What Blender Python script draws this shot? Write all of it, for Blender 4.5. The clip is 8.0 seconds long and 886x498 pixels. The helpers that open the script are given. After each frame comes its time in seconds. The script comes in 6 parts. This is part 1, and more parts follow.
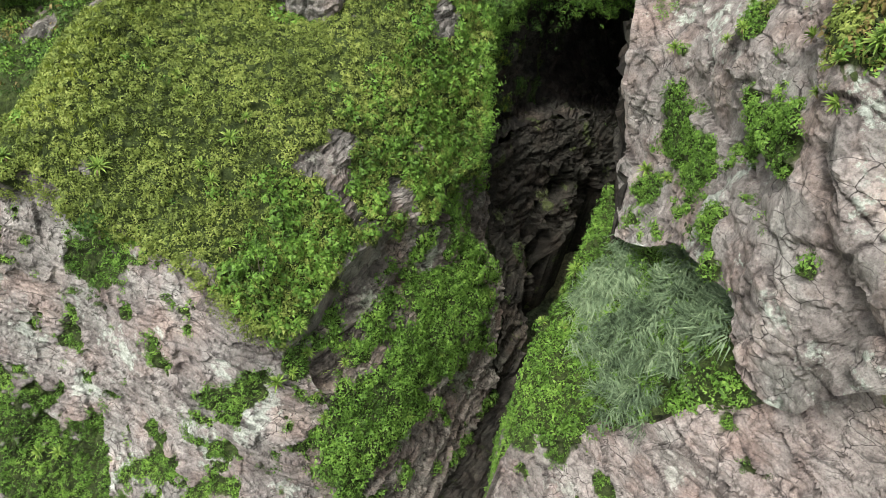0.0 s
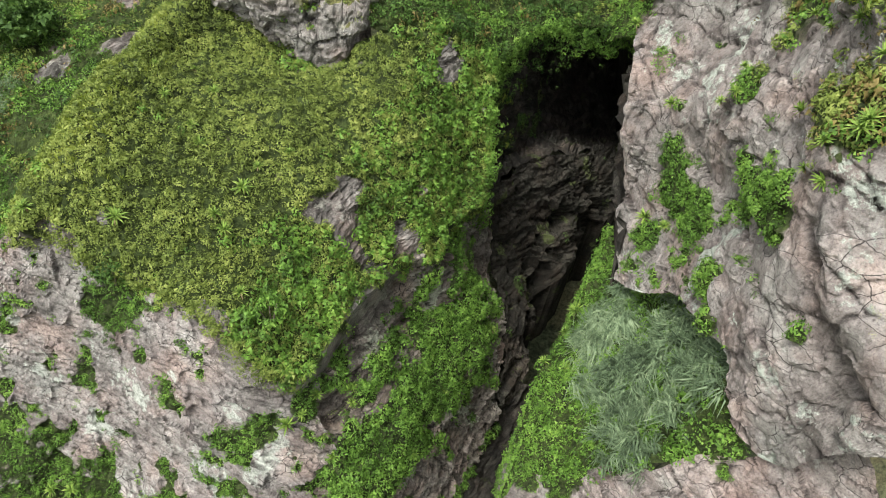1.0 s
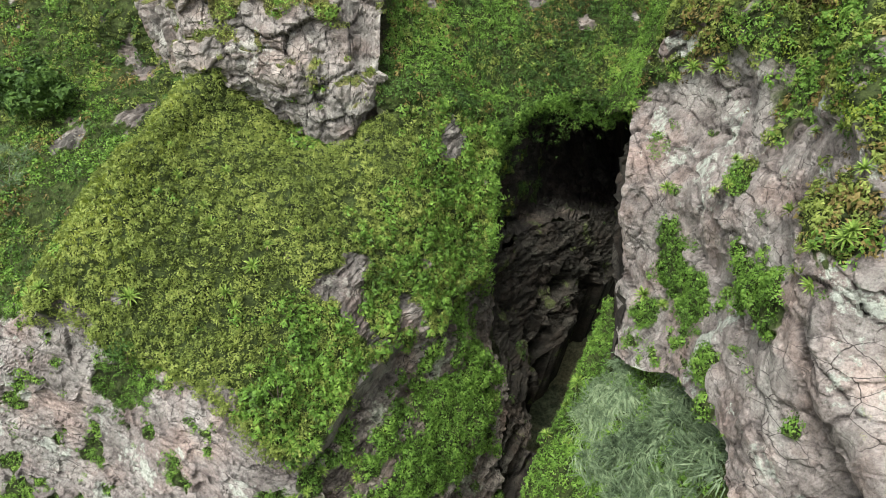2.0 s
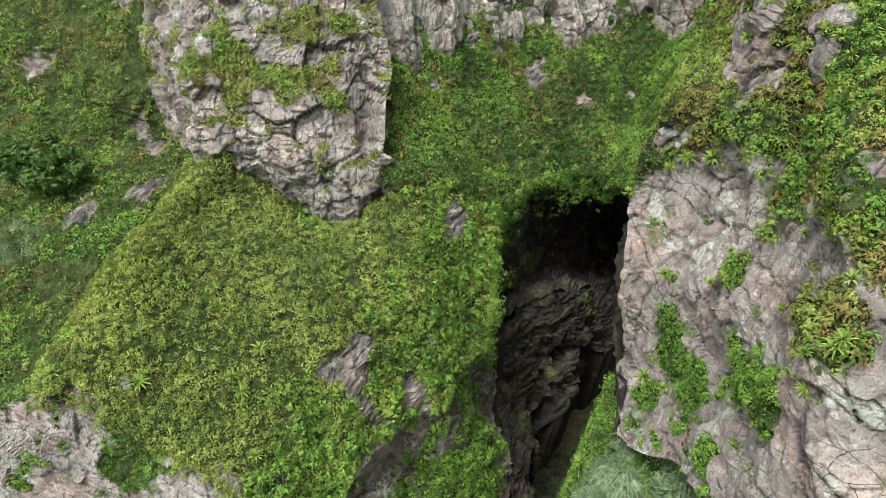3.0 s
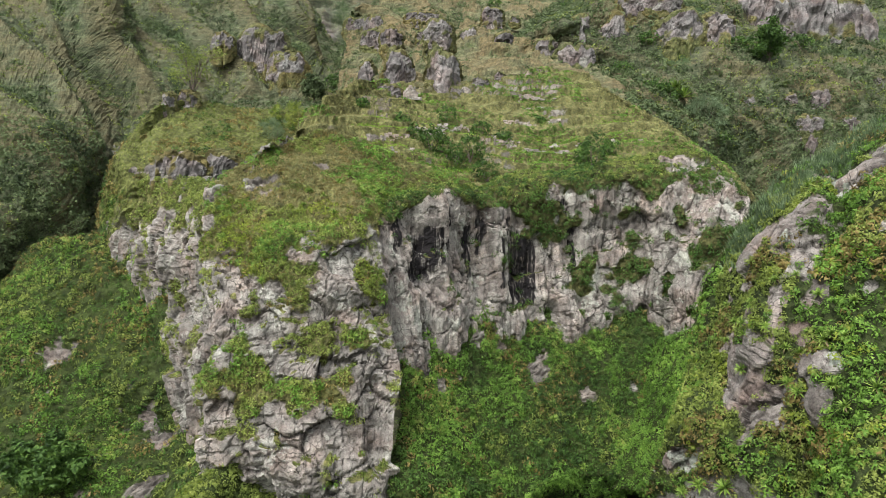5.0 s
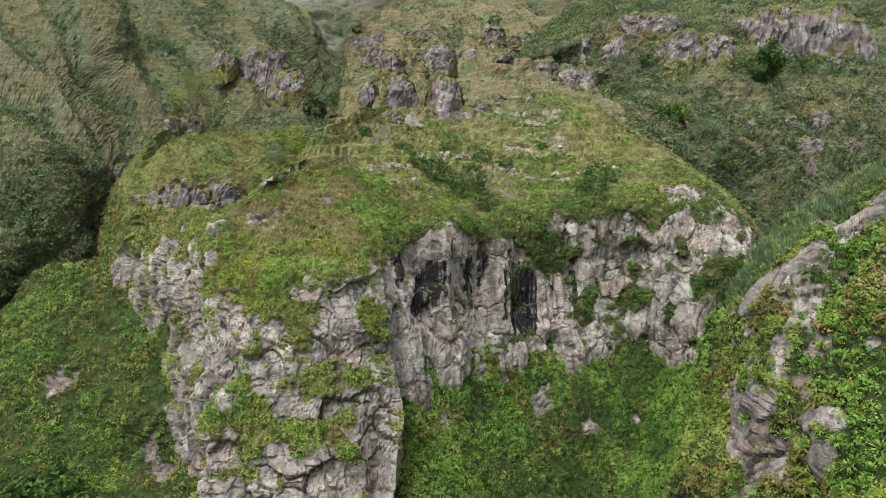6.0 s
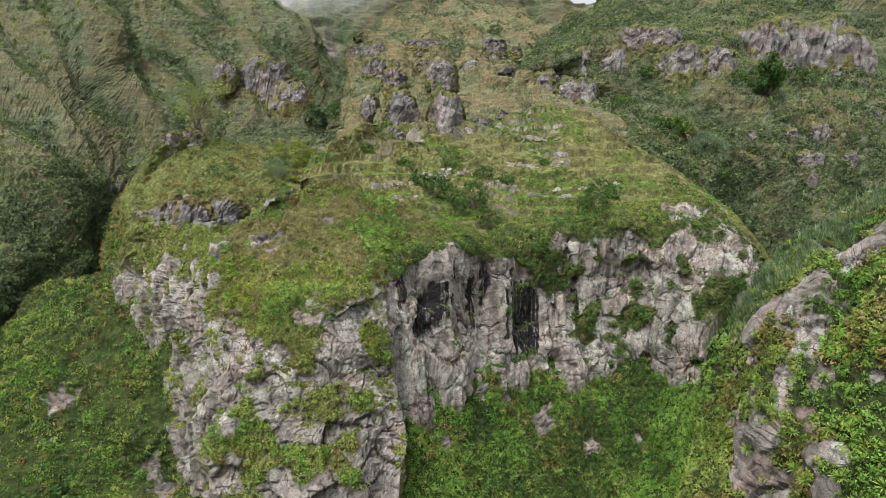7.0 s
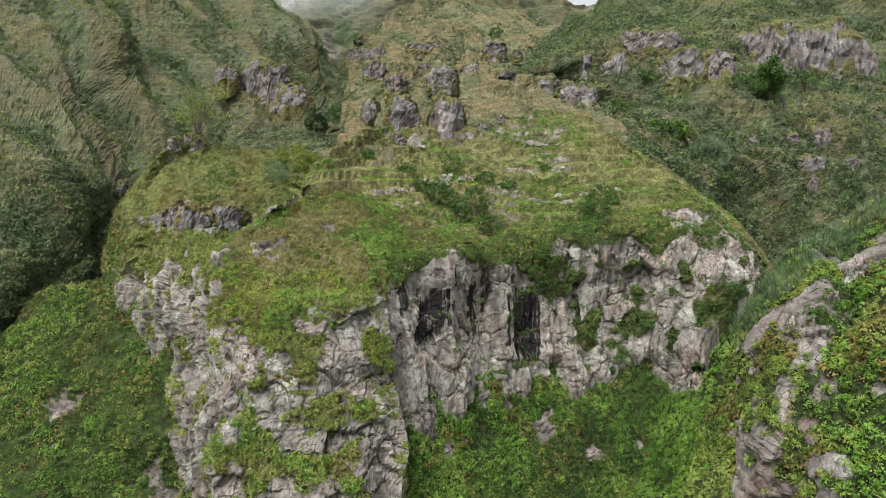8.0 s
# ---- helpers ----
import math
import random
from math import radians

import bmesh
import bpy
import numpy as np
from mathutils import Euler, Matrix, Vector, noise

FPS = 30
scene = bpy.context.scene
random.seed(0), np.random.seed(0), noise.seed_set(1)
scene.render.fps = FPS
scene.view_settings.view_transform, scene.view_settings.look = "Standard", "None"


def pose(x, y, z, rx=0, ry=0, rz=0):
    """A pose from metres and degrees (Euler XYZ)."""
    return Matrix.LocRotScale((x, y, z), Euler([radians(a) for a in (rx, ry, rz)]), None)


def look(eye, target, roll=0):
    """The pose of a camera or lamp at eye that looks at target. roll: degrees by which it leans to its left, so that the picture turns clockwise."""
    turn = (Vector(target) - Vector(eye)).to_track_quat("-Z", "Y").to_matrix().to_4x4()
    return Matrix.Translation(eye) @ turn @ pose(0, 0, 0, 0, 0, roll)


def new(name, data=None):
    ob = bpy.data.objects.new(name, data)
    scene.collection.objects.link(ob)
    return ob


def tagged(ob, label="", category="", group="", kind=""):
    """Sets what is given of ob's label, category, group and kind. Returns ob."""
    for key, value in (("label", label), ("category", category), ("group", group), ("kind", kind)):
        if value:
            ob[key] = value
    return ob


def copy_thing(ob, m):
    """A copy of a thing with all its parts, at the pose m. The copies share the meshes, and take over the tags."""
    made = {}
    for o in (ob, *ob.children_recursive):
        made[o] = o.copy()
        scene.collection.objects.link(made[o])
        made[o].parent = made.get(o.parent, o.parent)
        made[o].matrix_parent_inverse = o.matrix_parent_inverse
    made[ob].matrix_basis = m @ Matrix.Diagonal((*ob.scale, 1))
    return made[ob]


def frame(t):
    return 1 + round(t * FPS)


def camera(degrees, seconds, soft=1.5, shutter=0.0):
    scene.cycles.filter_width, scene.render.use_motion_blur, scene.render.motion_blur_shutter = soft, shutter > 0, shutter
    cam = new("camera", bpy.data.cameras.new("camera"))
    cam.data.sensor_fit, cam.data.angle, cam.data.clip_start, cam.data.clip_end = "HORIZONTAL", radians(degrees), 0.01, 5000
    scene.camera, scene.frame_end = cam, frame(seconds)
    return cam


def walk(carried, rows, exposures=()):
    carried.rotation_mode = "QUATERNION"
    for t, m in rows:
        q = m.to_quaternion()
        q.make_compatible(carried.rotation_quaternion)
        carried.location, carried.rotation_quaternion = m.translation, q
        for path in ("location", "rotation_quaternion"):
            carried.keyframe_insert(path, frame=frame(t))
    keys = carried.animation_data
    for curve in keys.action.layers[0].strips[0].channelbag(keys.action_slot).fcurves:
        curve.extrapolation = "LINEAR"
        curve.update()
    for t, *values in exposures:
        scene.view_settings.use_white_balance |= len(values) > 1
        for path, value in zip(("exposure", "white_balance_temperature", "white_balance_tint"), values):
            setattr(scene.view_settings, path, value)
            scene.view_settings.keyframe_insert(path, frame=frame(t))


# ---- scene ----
cam = camera(65.2, 8.0, soft=0.5)
METRES, EYE, TILT, LEAN, TURN = 18.0, 50.0, -36.0, 0.0, 0.0
ROWS = [
    (0.0, 0.0, 0.0, 0.0, 0.0, 0.0, -0.0),
    (0.5, -0.0091, -0.0387, 0.0572, -0.01, 0.47, -0.03),
    (1.0, -0.0181, -0.0772, 0.1141, -0.02, 1.06, -0.06),
    (1.5, -0.027, -0.1156, 0.1719, -0.04, 1.9, -0.09),
    (2.0, -0.0303, -0.1515, 0.2319, 0.04, 4.72, -0.09),
    (3.5, -0.0461, -0.267, 0.409, 0.18, 13.1, -0.04),
    (4.0, -0.0511, -0.3072, 0.4748, 0.27, 20.53, -0.02),
    (4.5, -0.0596, -0.3482, 0.5255, 0.26, 27.56, -0.09),
    (5.0, -0.0627, -0.3876, 0.5944, 0.34, 28.96, -0.04),
    (6.5, -0.0808, -0.4981, 0.7676, 0.37, 29.8, -0.0),
    (7.0, -0.0857, -0.5193, 0.8009, 0.37, 29.84, -0.01),
    (7.5, -0.0902, -0.5328, 0.8211, 0.38, 29.86, -0.0),
    (8.0, -0.0943, -0.5405, 0.8327, 0.39, 29.88, 0.02),
]
walk(cam, [(t, pose(0, 0, EYE, TILT, LEAN, TURN) @ pose(METRES * x, METRES * y, METRES * z, 90 + pitch, roll, yaw)) for t, x, y, z, yaw, pitch, roll in ROWS],
     exposures=[(0.0, 1.17), (3.5, 1.2), (4.5, 1.05), (6.5, 0.86), (8.0, 0.83)])

# ---- light: overcast sky, soft high sun ----
SUN_UP, SUN_ROUND = radians(60), radians(212)
world = bpy.data.worlds.new("overcast_sky")
scene.world = world
world.use_nodes = True
wn, wl = world.node_tree.nodes, world.node_tree.links
sky = wn.new("ShaderNodeTexSky")
sky.sky_type, sky.sun_disc = "NISHITA", False
sky.sun_elevation, sky.sun_rotation = SUN_UP, SUN_ROUND
sky.dust_density, sky.air_density = 4.0, 1.0
grey = wn.new("ShaderNodeHueSaturation")
grey.inputs["Saturation"].default_value = 0.25
wl.new(sky.outputs["Color"], grey.inputs["Color"])
wl.new(grey.outputs["Color"], wn["Background"].inputs["Color"])
wn["Background"].inputs["Strength"].default_value = 0.125
sun = new("sun", bpy.data.lights.new("sun", "SUN"))
sun.data.energy, sun.data.angle, sun.data.color = 1.5, radians(14), (1.0, 0.97, 0.92)
sun.matrix_world = look((math.sin(SUN_ROUND) * 100, math.cos(SUN_ROUND) * 100, 100 * math.tan(SUN_UP)), (0, 0, 0))

# ---- noise on arrays ----


def lattice(ix, iy, iz, seed):
    """A random number from 0 to 1 for each lattice corner."""
    h = (ix.astype(np.int64) * 374761393 + iy.astype(np.int64) * 668265263 + iz.astype(np.int64) * 2147483647 + seed * 144665) & 0xFFFFFFFF
    h = ((h ^ (h >> 13)) * 1274126177) & 0xFFFFFFFF
    h = ((h ^ (h >> 15)) * 2246822519) & 0xFFFFFFFF
    return ((h ^ (h >> 16)) & 0xFFFFFF) / float(0xFFFFFF)


def soft_noise(p, seed=0):
    """Value noise from -1 to 1."""
    i = np.floor(p)
    f = p - i
    f = f * f * (3 - 2 * f)
    i = i.astype(np.int64)
    total = np.zeros(len(p))
    for dx in (0, 1):
        for dy in (0, 1):
            for dz in (0, 1):
                w = (f[:, 0] if dx else 1 - f[:, 0]) * (f[:, 1] if dy else 1 - f[:, 1]) * (f[:, 2] if dz else 1 - f[:, 2])
                total += w * lattice(i[:, 0] + dx, i[:, 1] + dy, i[:, 2] + dz, seed)
    return total * 2 - 1


def fractal(p, size, octaves=4, seed=0, rough=0.5):
    total, amount, q = np.zeros(len(p)), 1.0, p / size
    for k in range(octaves):
        total += amount * soft_noise(q + 17.3 * k, seed + k)
        amount, q = amount * rough, q * 2.03
    return total


# ---- surfaces ----


def curve_through(points, count):
    """Count points, evenly spaced, on a smooth curve through the given ones."""
    p = np.asarray(points, float)
    if len(p) < 3:
        s = np.linspace(0, 1, count)[:, None]
        return p[0] * (1 - s) + p[-1] * s
    ends = np.vstack([2 * p[0] - p[1], p, 2 * p[-1] - p[-2]])
    fine = []
    s = np.linspace(0, 1, 12, endpoint=False)[:, None]
    for k in range(len(p) - 1):
        a, b, c, d = ends[k:k + 4]
        fine.append(0.5 * (2 * b + (c - a) * s + (2 * a - 5 * b + 4 * c - d) * s ** 2 + (3 * b - a - 3 * c + d) * s ** 3))
    fine = np.vstack(fine + [p[-1:]])
    run = np.concatenate([[0], np.cumsum(np.linalg.norm(np.diff(fine, axis=0), axis=1))])
    want = np.linspace(0, run[-1], count)
    return np.stack([np.interp(want, run, fine[:, k]) for k in range(3)], 1)


def sheet(rows, nu, nv):
    """A smooth grid of nv x nu points over contour rows."""
    lines = np.stack([curve_through(r, nu) for r in rows])
    n = len(rows)
    ends = np.concatenate([2 * lines[:1] - lines[1:2], lines, 2 * lines[-1:] - lines[-2:-1]])
    gaps = np.linalg.norm(np.diff(lines, axis=0), axis=2).mean(1)
    run = np.concatenate([[0], np.cumsum(gaps)]) / gaps.sum()
    out = []
    for v in np.linspace(0, 1, nv):
        k = min(int(np.searchsorted(run, v, side="right")) - 1, n - 2)
        s = (v - run[k]) / (run[k + 1] - run[k])
        a, b, c, d = ends[k:k + 4]
        out.append(0.5 * (2 * b + (c - a) * s + (2 * a - 5 * b + 4 * c - d) * s ** 2 + (3 * b - a - 3 * c + d) * s ** 3))
    return np.stack(out), np.interp(np.linspace(0, 1, nv), run, np.arange(n))


def grid_normals(g):
    du, dv = np.gradient(g, axis=1), np.gradient(g, axis=0)
    n = np.cross(du, dv)
    return n / np.maximum(np.linalg.norm(n, axis=2, keepdims=True), 1e-9)


def grid_faces(nv, nu):
    i = (np.arange(nv - 1)[:, None] * nu + np.arange(nu - 1)[None]).ravel()
    return np.stack([i, i + 1, i + nu + 1, i + nu], 1)


def mesh_of(name, verts, faces, material, smooth=True, attributes=()):
    me = bpy.data.meshes.new(name)
    verts, faces = np.asarray(verts, np.float32), np.asarray(faces, np.int32)
    n, k = faces.shape
    me.vertices.add(len(verts))
    me.vertices.foreach_set("co", verts.ravel())
    me.loops.add(n * k)
    me.loops.foreach_set("vertex_index", faces.ravel())
    me.polygons.add(n)
    me.polygons.foreach_set("loop_start", np.arange(0, n * k, k, dtype=np.int32))
    me.polygons.foreach_set("use_smooth", np.full(n, smooth))
    for key, values in attributes:
        me.attributes.new(key, "FLOAT", "POINT").data.foreach_set("value", np.asarray(values, np.float32))
    me.materials.append(material)
    me.update(calc_edges=True)
    me.validate()
    return me


def smooth_step(a, b, x):
    s = np.clip((x - a) / (b - a), 0, 1)
    return s * s * (3 - 2 * s)


# ---- materials ----


def material(name):
    m = bpy.data.materials.new(name)
    m.use_nodes = True
    nt = m.node_tree
    return m, nt.nodes, nt.links, nt.nodes["Principled BSDF"]


def ramp(nodes, links, fac, stops):
    r = nodes.new("ShaderNodeValToRGB")
    while len(r.color_ramp.elements) < len(stops):
        r.color_ramp.elements.new(0.5)
    for e, (at, c) in zip(r.color_ramp.elements, stops):
        e.position, e.color = at, (*c, 1)
    links.new(fac, r.inputs["Fac"])
    return r.outputs["Color"]


def noise_of(nodes, links, vector, scale, detail=4.0, rough=0.55, stretch=(1, 1, 1)):
    mp = nodes.new("ShaderNodeMapping")
    mp.inputs["Scale"].default_value = [scale * s for s in stretch]
    links.new(vector, mp.inputs["Vector"])
    t = nodes.new("ShaderNodeTexNoise")
    t.inputs["Scale"].default_value, t.inputs["Detail"].default_value, t.inputs["Roughness"].default_value = 1.0, detail, rough
    links.new(mp.outputs["Vector"], t.inputs["Vector"])
    return t.outputs["Fac"]


def blend(nodes, links, fac, a, b, how="MIX"):
    m = nodes.new("ShaderNodeMix")
    m.data_type, m.blend_type = "RGBA", how
    if isinstance(fac, float):
        m.inputs["Factor"].default_value = fac
    else:
        links.new(fac, m.inputs["Factor"])
    for k, v in ((6, a), (7, b)):
        if isinstance(v, tuple):
            m.inputs[k].default_value = (*v, 1)
        else:
            links.new(v, m.inputs[k])
    return m.outputs[2]


def threshold(nodes, links, value, lo, hi):
    m = nodes.new("ShaderNodeMapRange")
    m.interpolation_type = "SMOOTHSTEP"
    m.inputs["From Min"].default_value, m.inputs["From Max"].default_value = lo, hi
    links.new(value, m.inputs["Value"])
    return m.outputs["Result"]


def attribute(nodes, key):
    a = nodes.new("ShaderNodeAttribute")
    a.attribute_name = key
    return a.outputs["Fac"]


def rock_material(name, dark, mid, pale, lichen, lichen_amount, soil=(0.032, 0.045, 0.014), grain=1.0, bands=0.4, contours=0.0, lean=(0.0, 0.0), drips=0.35, rust=0.5):
    """Weathered volcanic rock in beds, with soil and moss where the attribute veg says that plants grow."""
    m, nodes, links, bsdf = material(name)
    co = nodes.new("ShaderNodeTexCoord").outputs["Object"]

    def sum_of(a, by, b):
        t = nodes.new("ShaderNodeMath")
        t.operation = "MULTIPLY_ADD"
        links.new(a, t.inputs[0])
        t.inputs[1].default_value = by
        links.new(b, t.inputs[2])
        return t.outputs[0]

    def product(a, b):
        t = nodes.new("ShaderNodeMath")
        t.operation = "MULTIPLY"
        for k, v in enumerate((a, b)):
            if isinstance(v, float):
                t.inputs[k].default_value = v
            else:
                links.new(v, t.inputs[k])
        return t.outputs[0]

    big = noise_of(nodes, links, co, 0.35 * grain, 7, 0.6)
    fine = noise_of(nodes, links, co, 1.9 * grain, 9, 0.7)
    sharp = noise_of(nodes, links, co, 9.5 * grain, 6, 0.78)
    # beds and blocks set the tone, wide noise stirs it
    tone = sum_of(attribute(nodes, "bed"), bands, sum_of(big, 1.0, sum_of(fine, 0.35, big)))
    spread_of = nodes.new("ShaderNodeMapRange")
    spread_of.inputs["From Min"].default_value, spread_of.inputs["From Max"].default_value = 0.82 + 0.2 * bands, 1.52 + 0.75 * bands
    links.new(tone, spread_of.inputs["Value"])
    base = ramp(nodes, links, spread_of.outputs["Result"], [(0.05, dark), (0.45, mid), (0.95, pale)])
    # iron-stained, grey and faintly green ground tones
    hue = ramp(nodes, links, noise_of(nodes, links, co, 0.28 * grain, 6, 0.62), [(0.34, (1.09, 0.96, 0.91)), (0.5, (1.0, 1.0, 1.0)), (0.66, (0.93, 1.0, 0.98))])
    base = blend(nodes, links, min(1.0, 0.5 + rust), base, hue, "MULTIPLY")
    rusty = threshold(nodes, links, noise_of(nodes, links, co, 0.55 * grain, 8, 0.7, (1, 1, 1.8)), 0.57, 0.68)
    base = blend(nodes, links, product(rusty, 0.55 * rust), base, (mid[0] * 0.8, mid[1] * 0.64, mid[2] * 0.56))
    # thin beds that weather out
    bent = nodes.new("ShaderNodeVectorMath")
    bent.operation = "MULTIPLY_ADD"
    shift = nodes.new("ShaderNodeTexNoise")
    shift.inputs["Scale"].default_value, shift.inputs["Detail"].default_value = 0.6 * grain, 5
    links.new(co, shift.inputs["Vector"])
    links.new(shift.outputs["Color"], bent.inputs[0])
    bent.inputs[1].default_value = (0.8 / grain,) * 3
    links.new(co, bent.inputs[2])
    tipped = nodes.new("ShaderNodeMapping")
    tipped.inputs["Rotation"].default_value = (lean[0], lean[1], 0)
    links.new(bent.outputs[0], tipped.inputs["Vector"])
    layers = noise_of(nodes, links, tipped.outputs["Vector"], 1.0 * grain, 7, 0.65, (0.16, 0.16, 2.4))
    strata = ramp(nodes, links, layers, [(0.32, (0.68, 0.66, 0.65)), (0.45, (0.97, 0.96, 0.95)), (0.62, (1.08, 1.08, 1.07))])
    base = blend(nodes, links, min(1.0, bands * 1.6), base, strata, "MULTIPLY")
    # hairline joints, here and there
    joints = nodes.new("ShaderNodeTexVoronoi")
    joints.feature = "DISTANCE_TO_EDGE"
    joints.inputs["Scale"].default_value = 1.0
    flat = nodes.new("ShaderNodeMapping")
    flat.inputs["Scale"].default_value = (0.8 * grain, 0.8 * grain, 1.3 * grain)
    flat.inputs["Rotation"].default_value = (0.12, 0.3, 0.2)
    links.new(bent.outputs[0], flat.inputs["Vector"])
    links.new(flat.outputs["Vector"], joints.inputs["Vector"])
    hair = product(threshold(nodes, links, joints.outputs["Distance"], 0.03, 0.0), threshold(nodes, links, big, 0.44, 0.6))
    base = blend(nodes, links, hair, base, tuple(c * 0.4 for c in dark))
    # runs of water
    streak = noise_of(nodes, links, co, 0.9 * grain, 7, 0.68, (1, 1, 0.1))
    runs = ramp(nodes, links, streak, [(0.34, (1.2, 1.19, 1.17)), (0.5, (1, 1, 1)), (0.66, (0.42, 0.4, 0.39))])
    base = blend(nodes, links, drips, base, runs, "MULTIPLY")
    # lichen: pale crusts and a few yellow ones, ragged at the rim
    for scale, growth, colour, cover in ((0.3, lichen_amount, lichen, 0.8), (0.36, lichen_amount - 0.8, (0.38, 0.4, 0.15), 0.6)):
        zone = sum_of(noise_of(nodes, links, co, 2.6 * grain, 8, 0.8), 0.5, noise_of(nodes, links, co, scale * grain, 4, 0.6))
        spread_at = 0.93 - 0.2 * growth
        base = blend(nodes, links, product(threshold(nodes, links, zone, spread_at, spread_at + 0.045), cover), base, colour)
    # grain
    base = blend(nodes, links, 0.7, base, ramp(nodes, links, fine, [(0.33, (0.55, 0.54, 0.53)), (0.46, (0.96, 0.96, 0.95)), (0.66, (1.22, 1.22, 1.2))]), "MULTIPLY")
    base = blend(nodes, links, 0.75, base, ramp(nodes, links, sharp, [(0.33, (0.32, 0.31, 0.3)), (0.46, (0.97, 0.97, 0.97)), (0.62, (1.4, 1.4, 1.38))]), "MULTIPLY")
    # block joints coloured darker, standing in for the shade inside them
    base = blend(nodes, links, product(attribute(nodes, "crack_shade"), threshold(nodes, links, fine, 0.66, 0.46)), base, tuple(c * 0.3 for c in dark))
    seep = sum_of(noise_of(nodes, links, co, 2.6, 6, 0.7, (1, 1, 0.06)), 1.6, attribute(nodes, "stain"))
    base = blend(nodes, links, threshold(nodes, links, seep, 1.5, 1.8), base, (0.02, 0.018, 0.019))
    moss = noise_of(nodes, links, co, 0.9 * min(grain, 1.0), 6, 0.65)
    green = ramp(nodes, links, moss, [(0.35, tuple(c * 0.55 for c in soil)), (0.65, tuple(c * 1.5 for c in soil))])
    if contours:
        dry = noise_of(nodes, links, co, 0.07, 8, 0.7)
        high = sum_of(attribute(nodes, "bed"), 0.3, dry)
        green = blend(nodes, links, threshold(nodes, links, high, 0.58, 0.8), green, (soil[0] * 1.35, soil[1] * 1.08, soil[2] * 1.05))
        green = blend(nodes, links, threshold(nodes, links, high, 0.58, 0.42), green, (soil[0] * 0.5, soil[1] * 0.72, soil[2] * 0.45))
        earth = threshold(nodes, links, noise_of(nodes, links, co, 0.25, 7, 0.72), 0.56, 0.66)
        green = blend(nodes, links, product(earth, 0.6), green, (soil[0] * 1.25, soil[1] * 0.92, soil[2] * 0.95))
        lines = noise_of(nodes, links, co, 1.0, 4, 0.6, (0.1, 0.1, 1.5))
        green = blend(nodes, links, 0.6, green, ramp(nodes, links, lines, [(0.36, (0.55, 0.58, 0.55)), (0.5, (0.97, 0.97, 0.97)), (0.64, (1.35, 1.33, 1.3))]), "MULTIPLY")
    tufts = noise_of(nodes, links, co, 2.6 if contours else 3.4, 5, 0.8)
    green = blend(nodes, links, 0.85, green, ramp(nodes, links, tufts, [(0.38, (0.4, 0.44, 0.4)), (0.49, (0.95, 0.96, 0.95)), (0.62, (1.6, 1.52, 1.45))]), "MULTIPLY")
    colour = blend(nodes, links, threshold(nodes, links, sum_of(fine, 0.5, attribute(nodes, "veg")), 0.62, 0.85), base, green)
    links.new(colour, bsdf.inputs["Base Color"])
    bsdf.inputs["Roughness"].default_value = 0.9
    bsdf.inputs["Specular IOR Level"].default_value = 0.2
    bump = nodes.new("ShaderNodeBump")
    bump.inputs["Strength"].default_value, bump.inputs["Distance"].default_value = 0.75, 0.16 / grain
    links.new(sum_of(layers, 0.35 * bands, fine), bump.inputs["Height"])
    second = nodes.new("ShaderNodeBump")
    second.inputs["Strength"].default_value, second.inputs["Distance"].default_value = 0.8, 0.07 / grain
    links.new(sharp, second.inputs["Height"])
    links.new(bump.outputs["Normal"], second.inputs["Normal"])
    links.new(second.outputs["Normal"], bsdf.inputs["Normal"])
    return m


def leaf_material(name, low, mid, high, patch=0.25, through_light=0.25):
    """Leaves whose colour shifts from leaf to leaf and, in wide patches, from place to place."""
    m, nodes, links, bsdf = material(name)
    co = nodes.new("ShaderNodeTexCoord").outputs["Object"]
    wide = noise_of(nodes, links, co, patch, 4, 0.6)
    geo = nodes.new("ShaderNodeNewGeometry")
    mixed = nodes.new("ShaderNodeMath")
    mixed.operation = "MULTIPLY_ADD"
    links.new(geo.outputs["Random Per Island"], mixed.inputs[0])
    mixed.inputs[1].default_value = 0.26
    tufted = nodes.new("ShaderNodeMath")
    tufted.operation = "MULTIPLY_ADD"
    links.new(noise_of(nodes, links, co, patch * 7.0, 4, 0.7), tufted.inputs[0])
    tufted.inputs[1].default_value = 1.1
    links.new(wide, tufted.inputs[2])
    links.new(tufted.outputs[0], mixed.inputs[2])
    half = nodes.new("ShaderNodeMath")
    half.operation = "MULTIPLY"
    links.new(mixed.outputs[0], half.inputs[0])
    half.inputs[1].default_value = 0.5
    colour = ramp(nodes, links, half.outputs[0], [(0.45, tuple(c * 0.5 for c in low)), (0.6, mid), (0.75, tuple(c * 1.25 for c in high))])
    links.new(colour, bsdf.inputs["Base Color"])
    bsdf.inputs["Roughness"].default_value = 0.6
    bsdf.inputs["Specular IOR Level"].default_value = 0.25
    clear = nodes.new("ShaderNodeBsdfTranslucent")
    links.new(colour, clear.inputs["Color"])
    both = nodes.new("ShaderNodeMixShader")
    both.inputs["Fac"].default_value = through_light
    links.new(bsdf.outputs["BSDF"], both.inputs[1])
    links.new(clear.outputs["BSDF"], both.inputs[2])
    links.new(both.outputs["Shader"], nodes["Material Output"].inputs["Surface"])
    return m


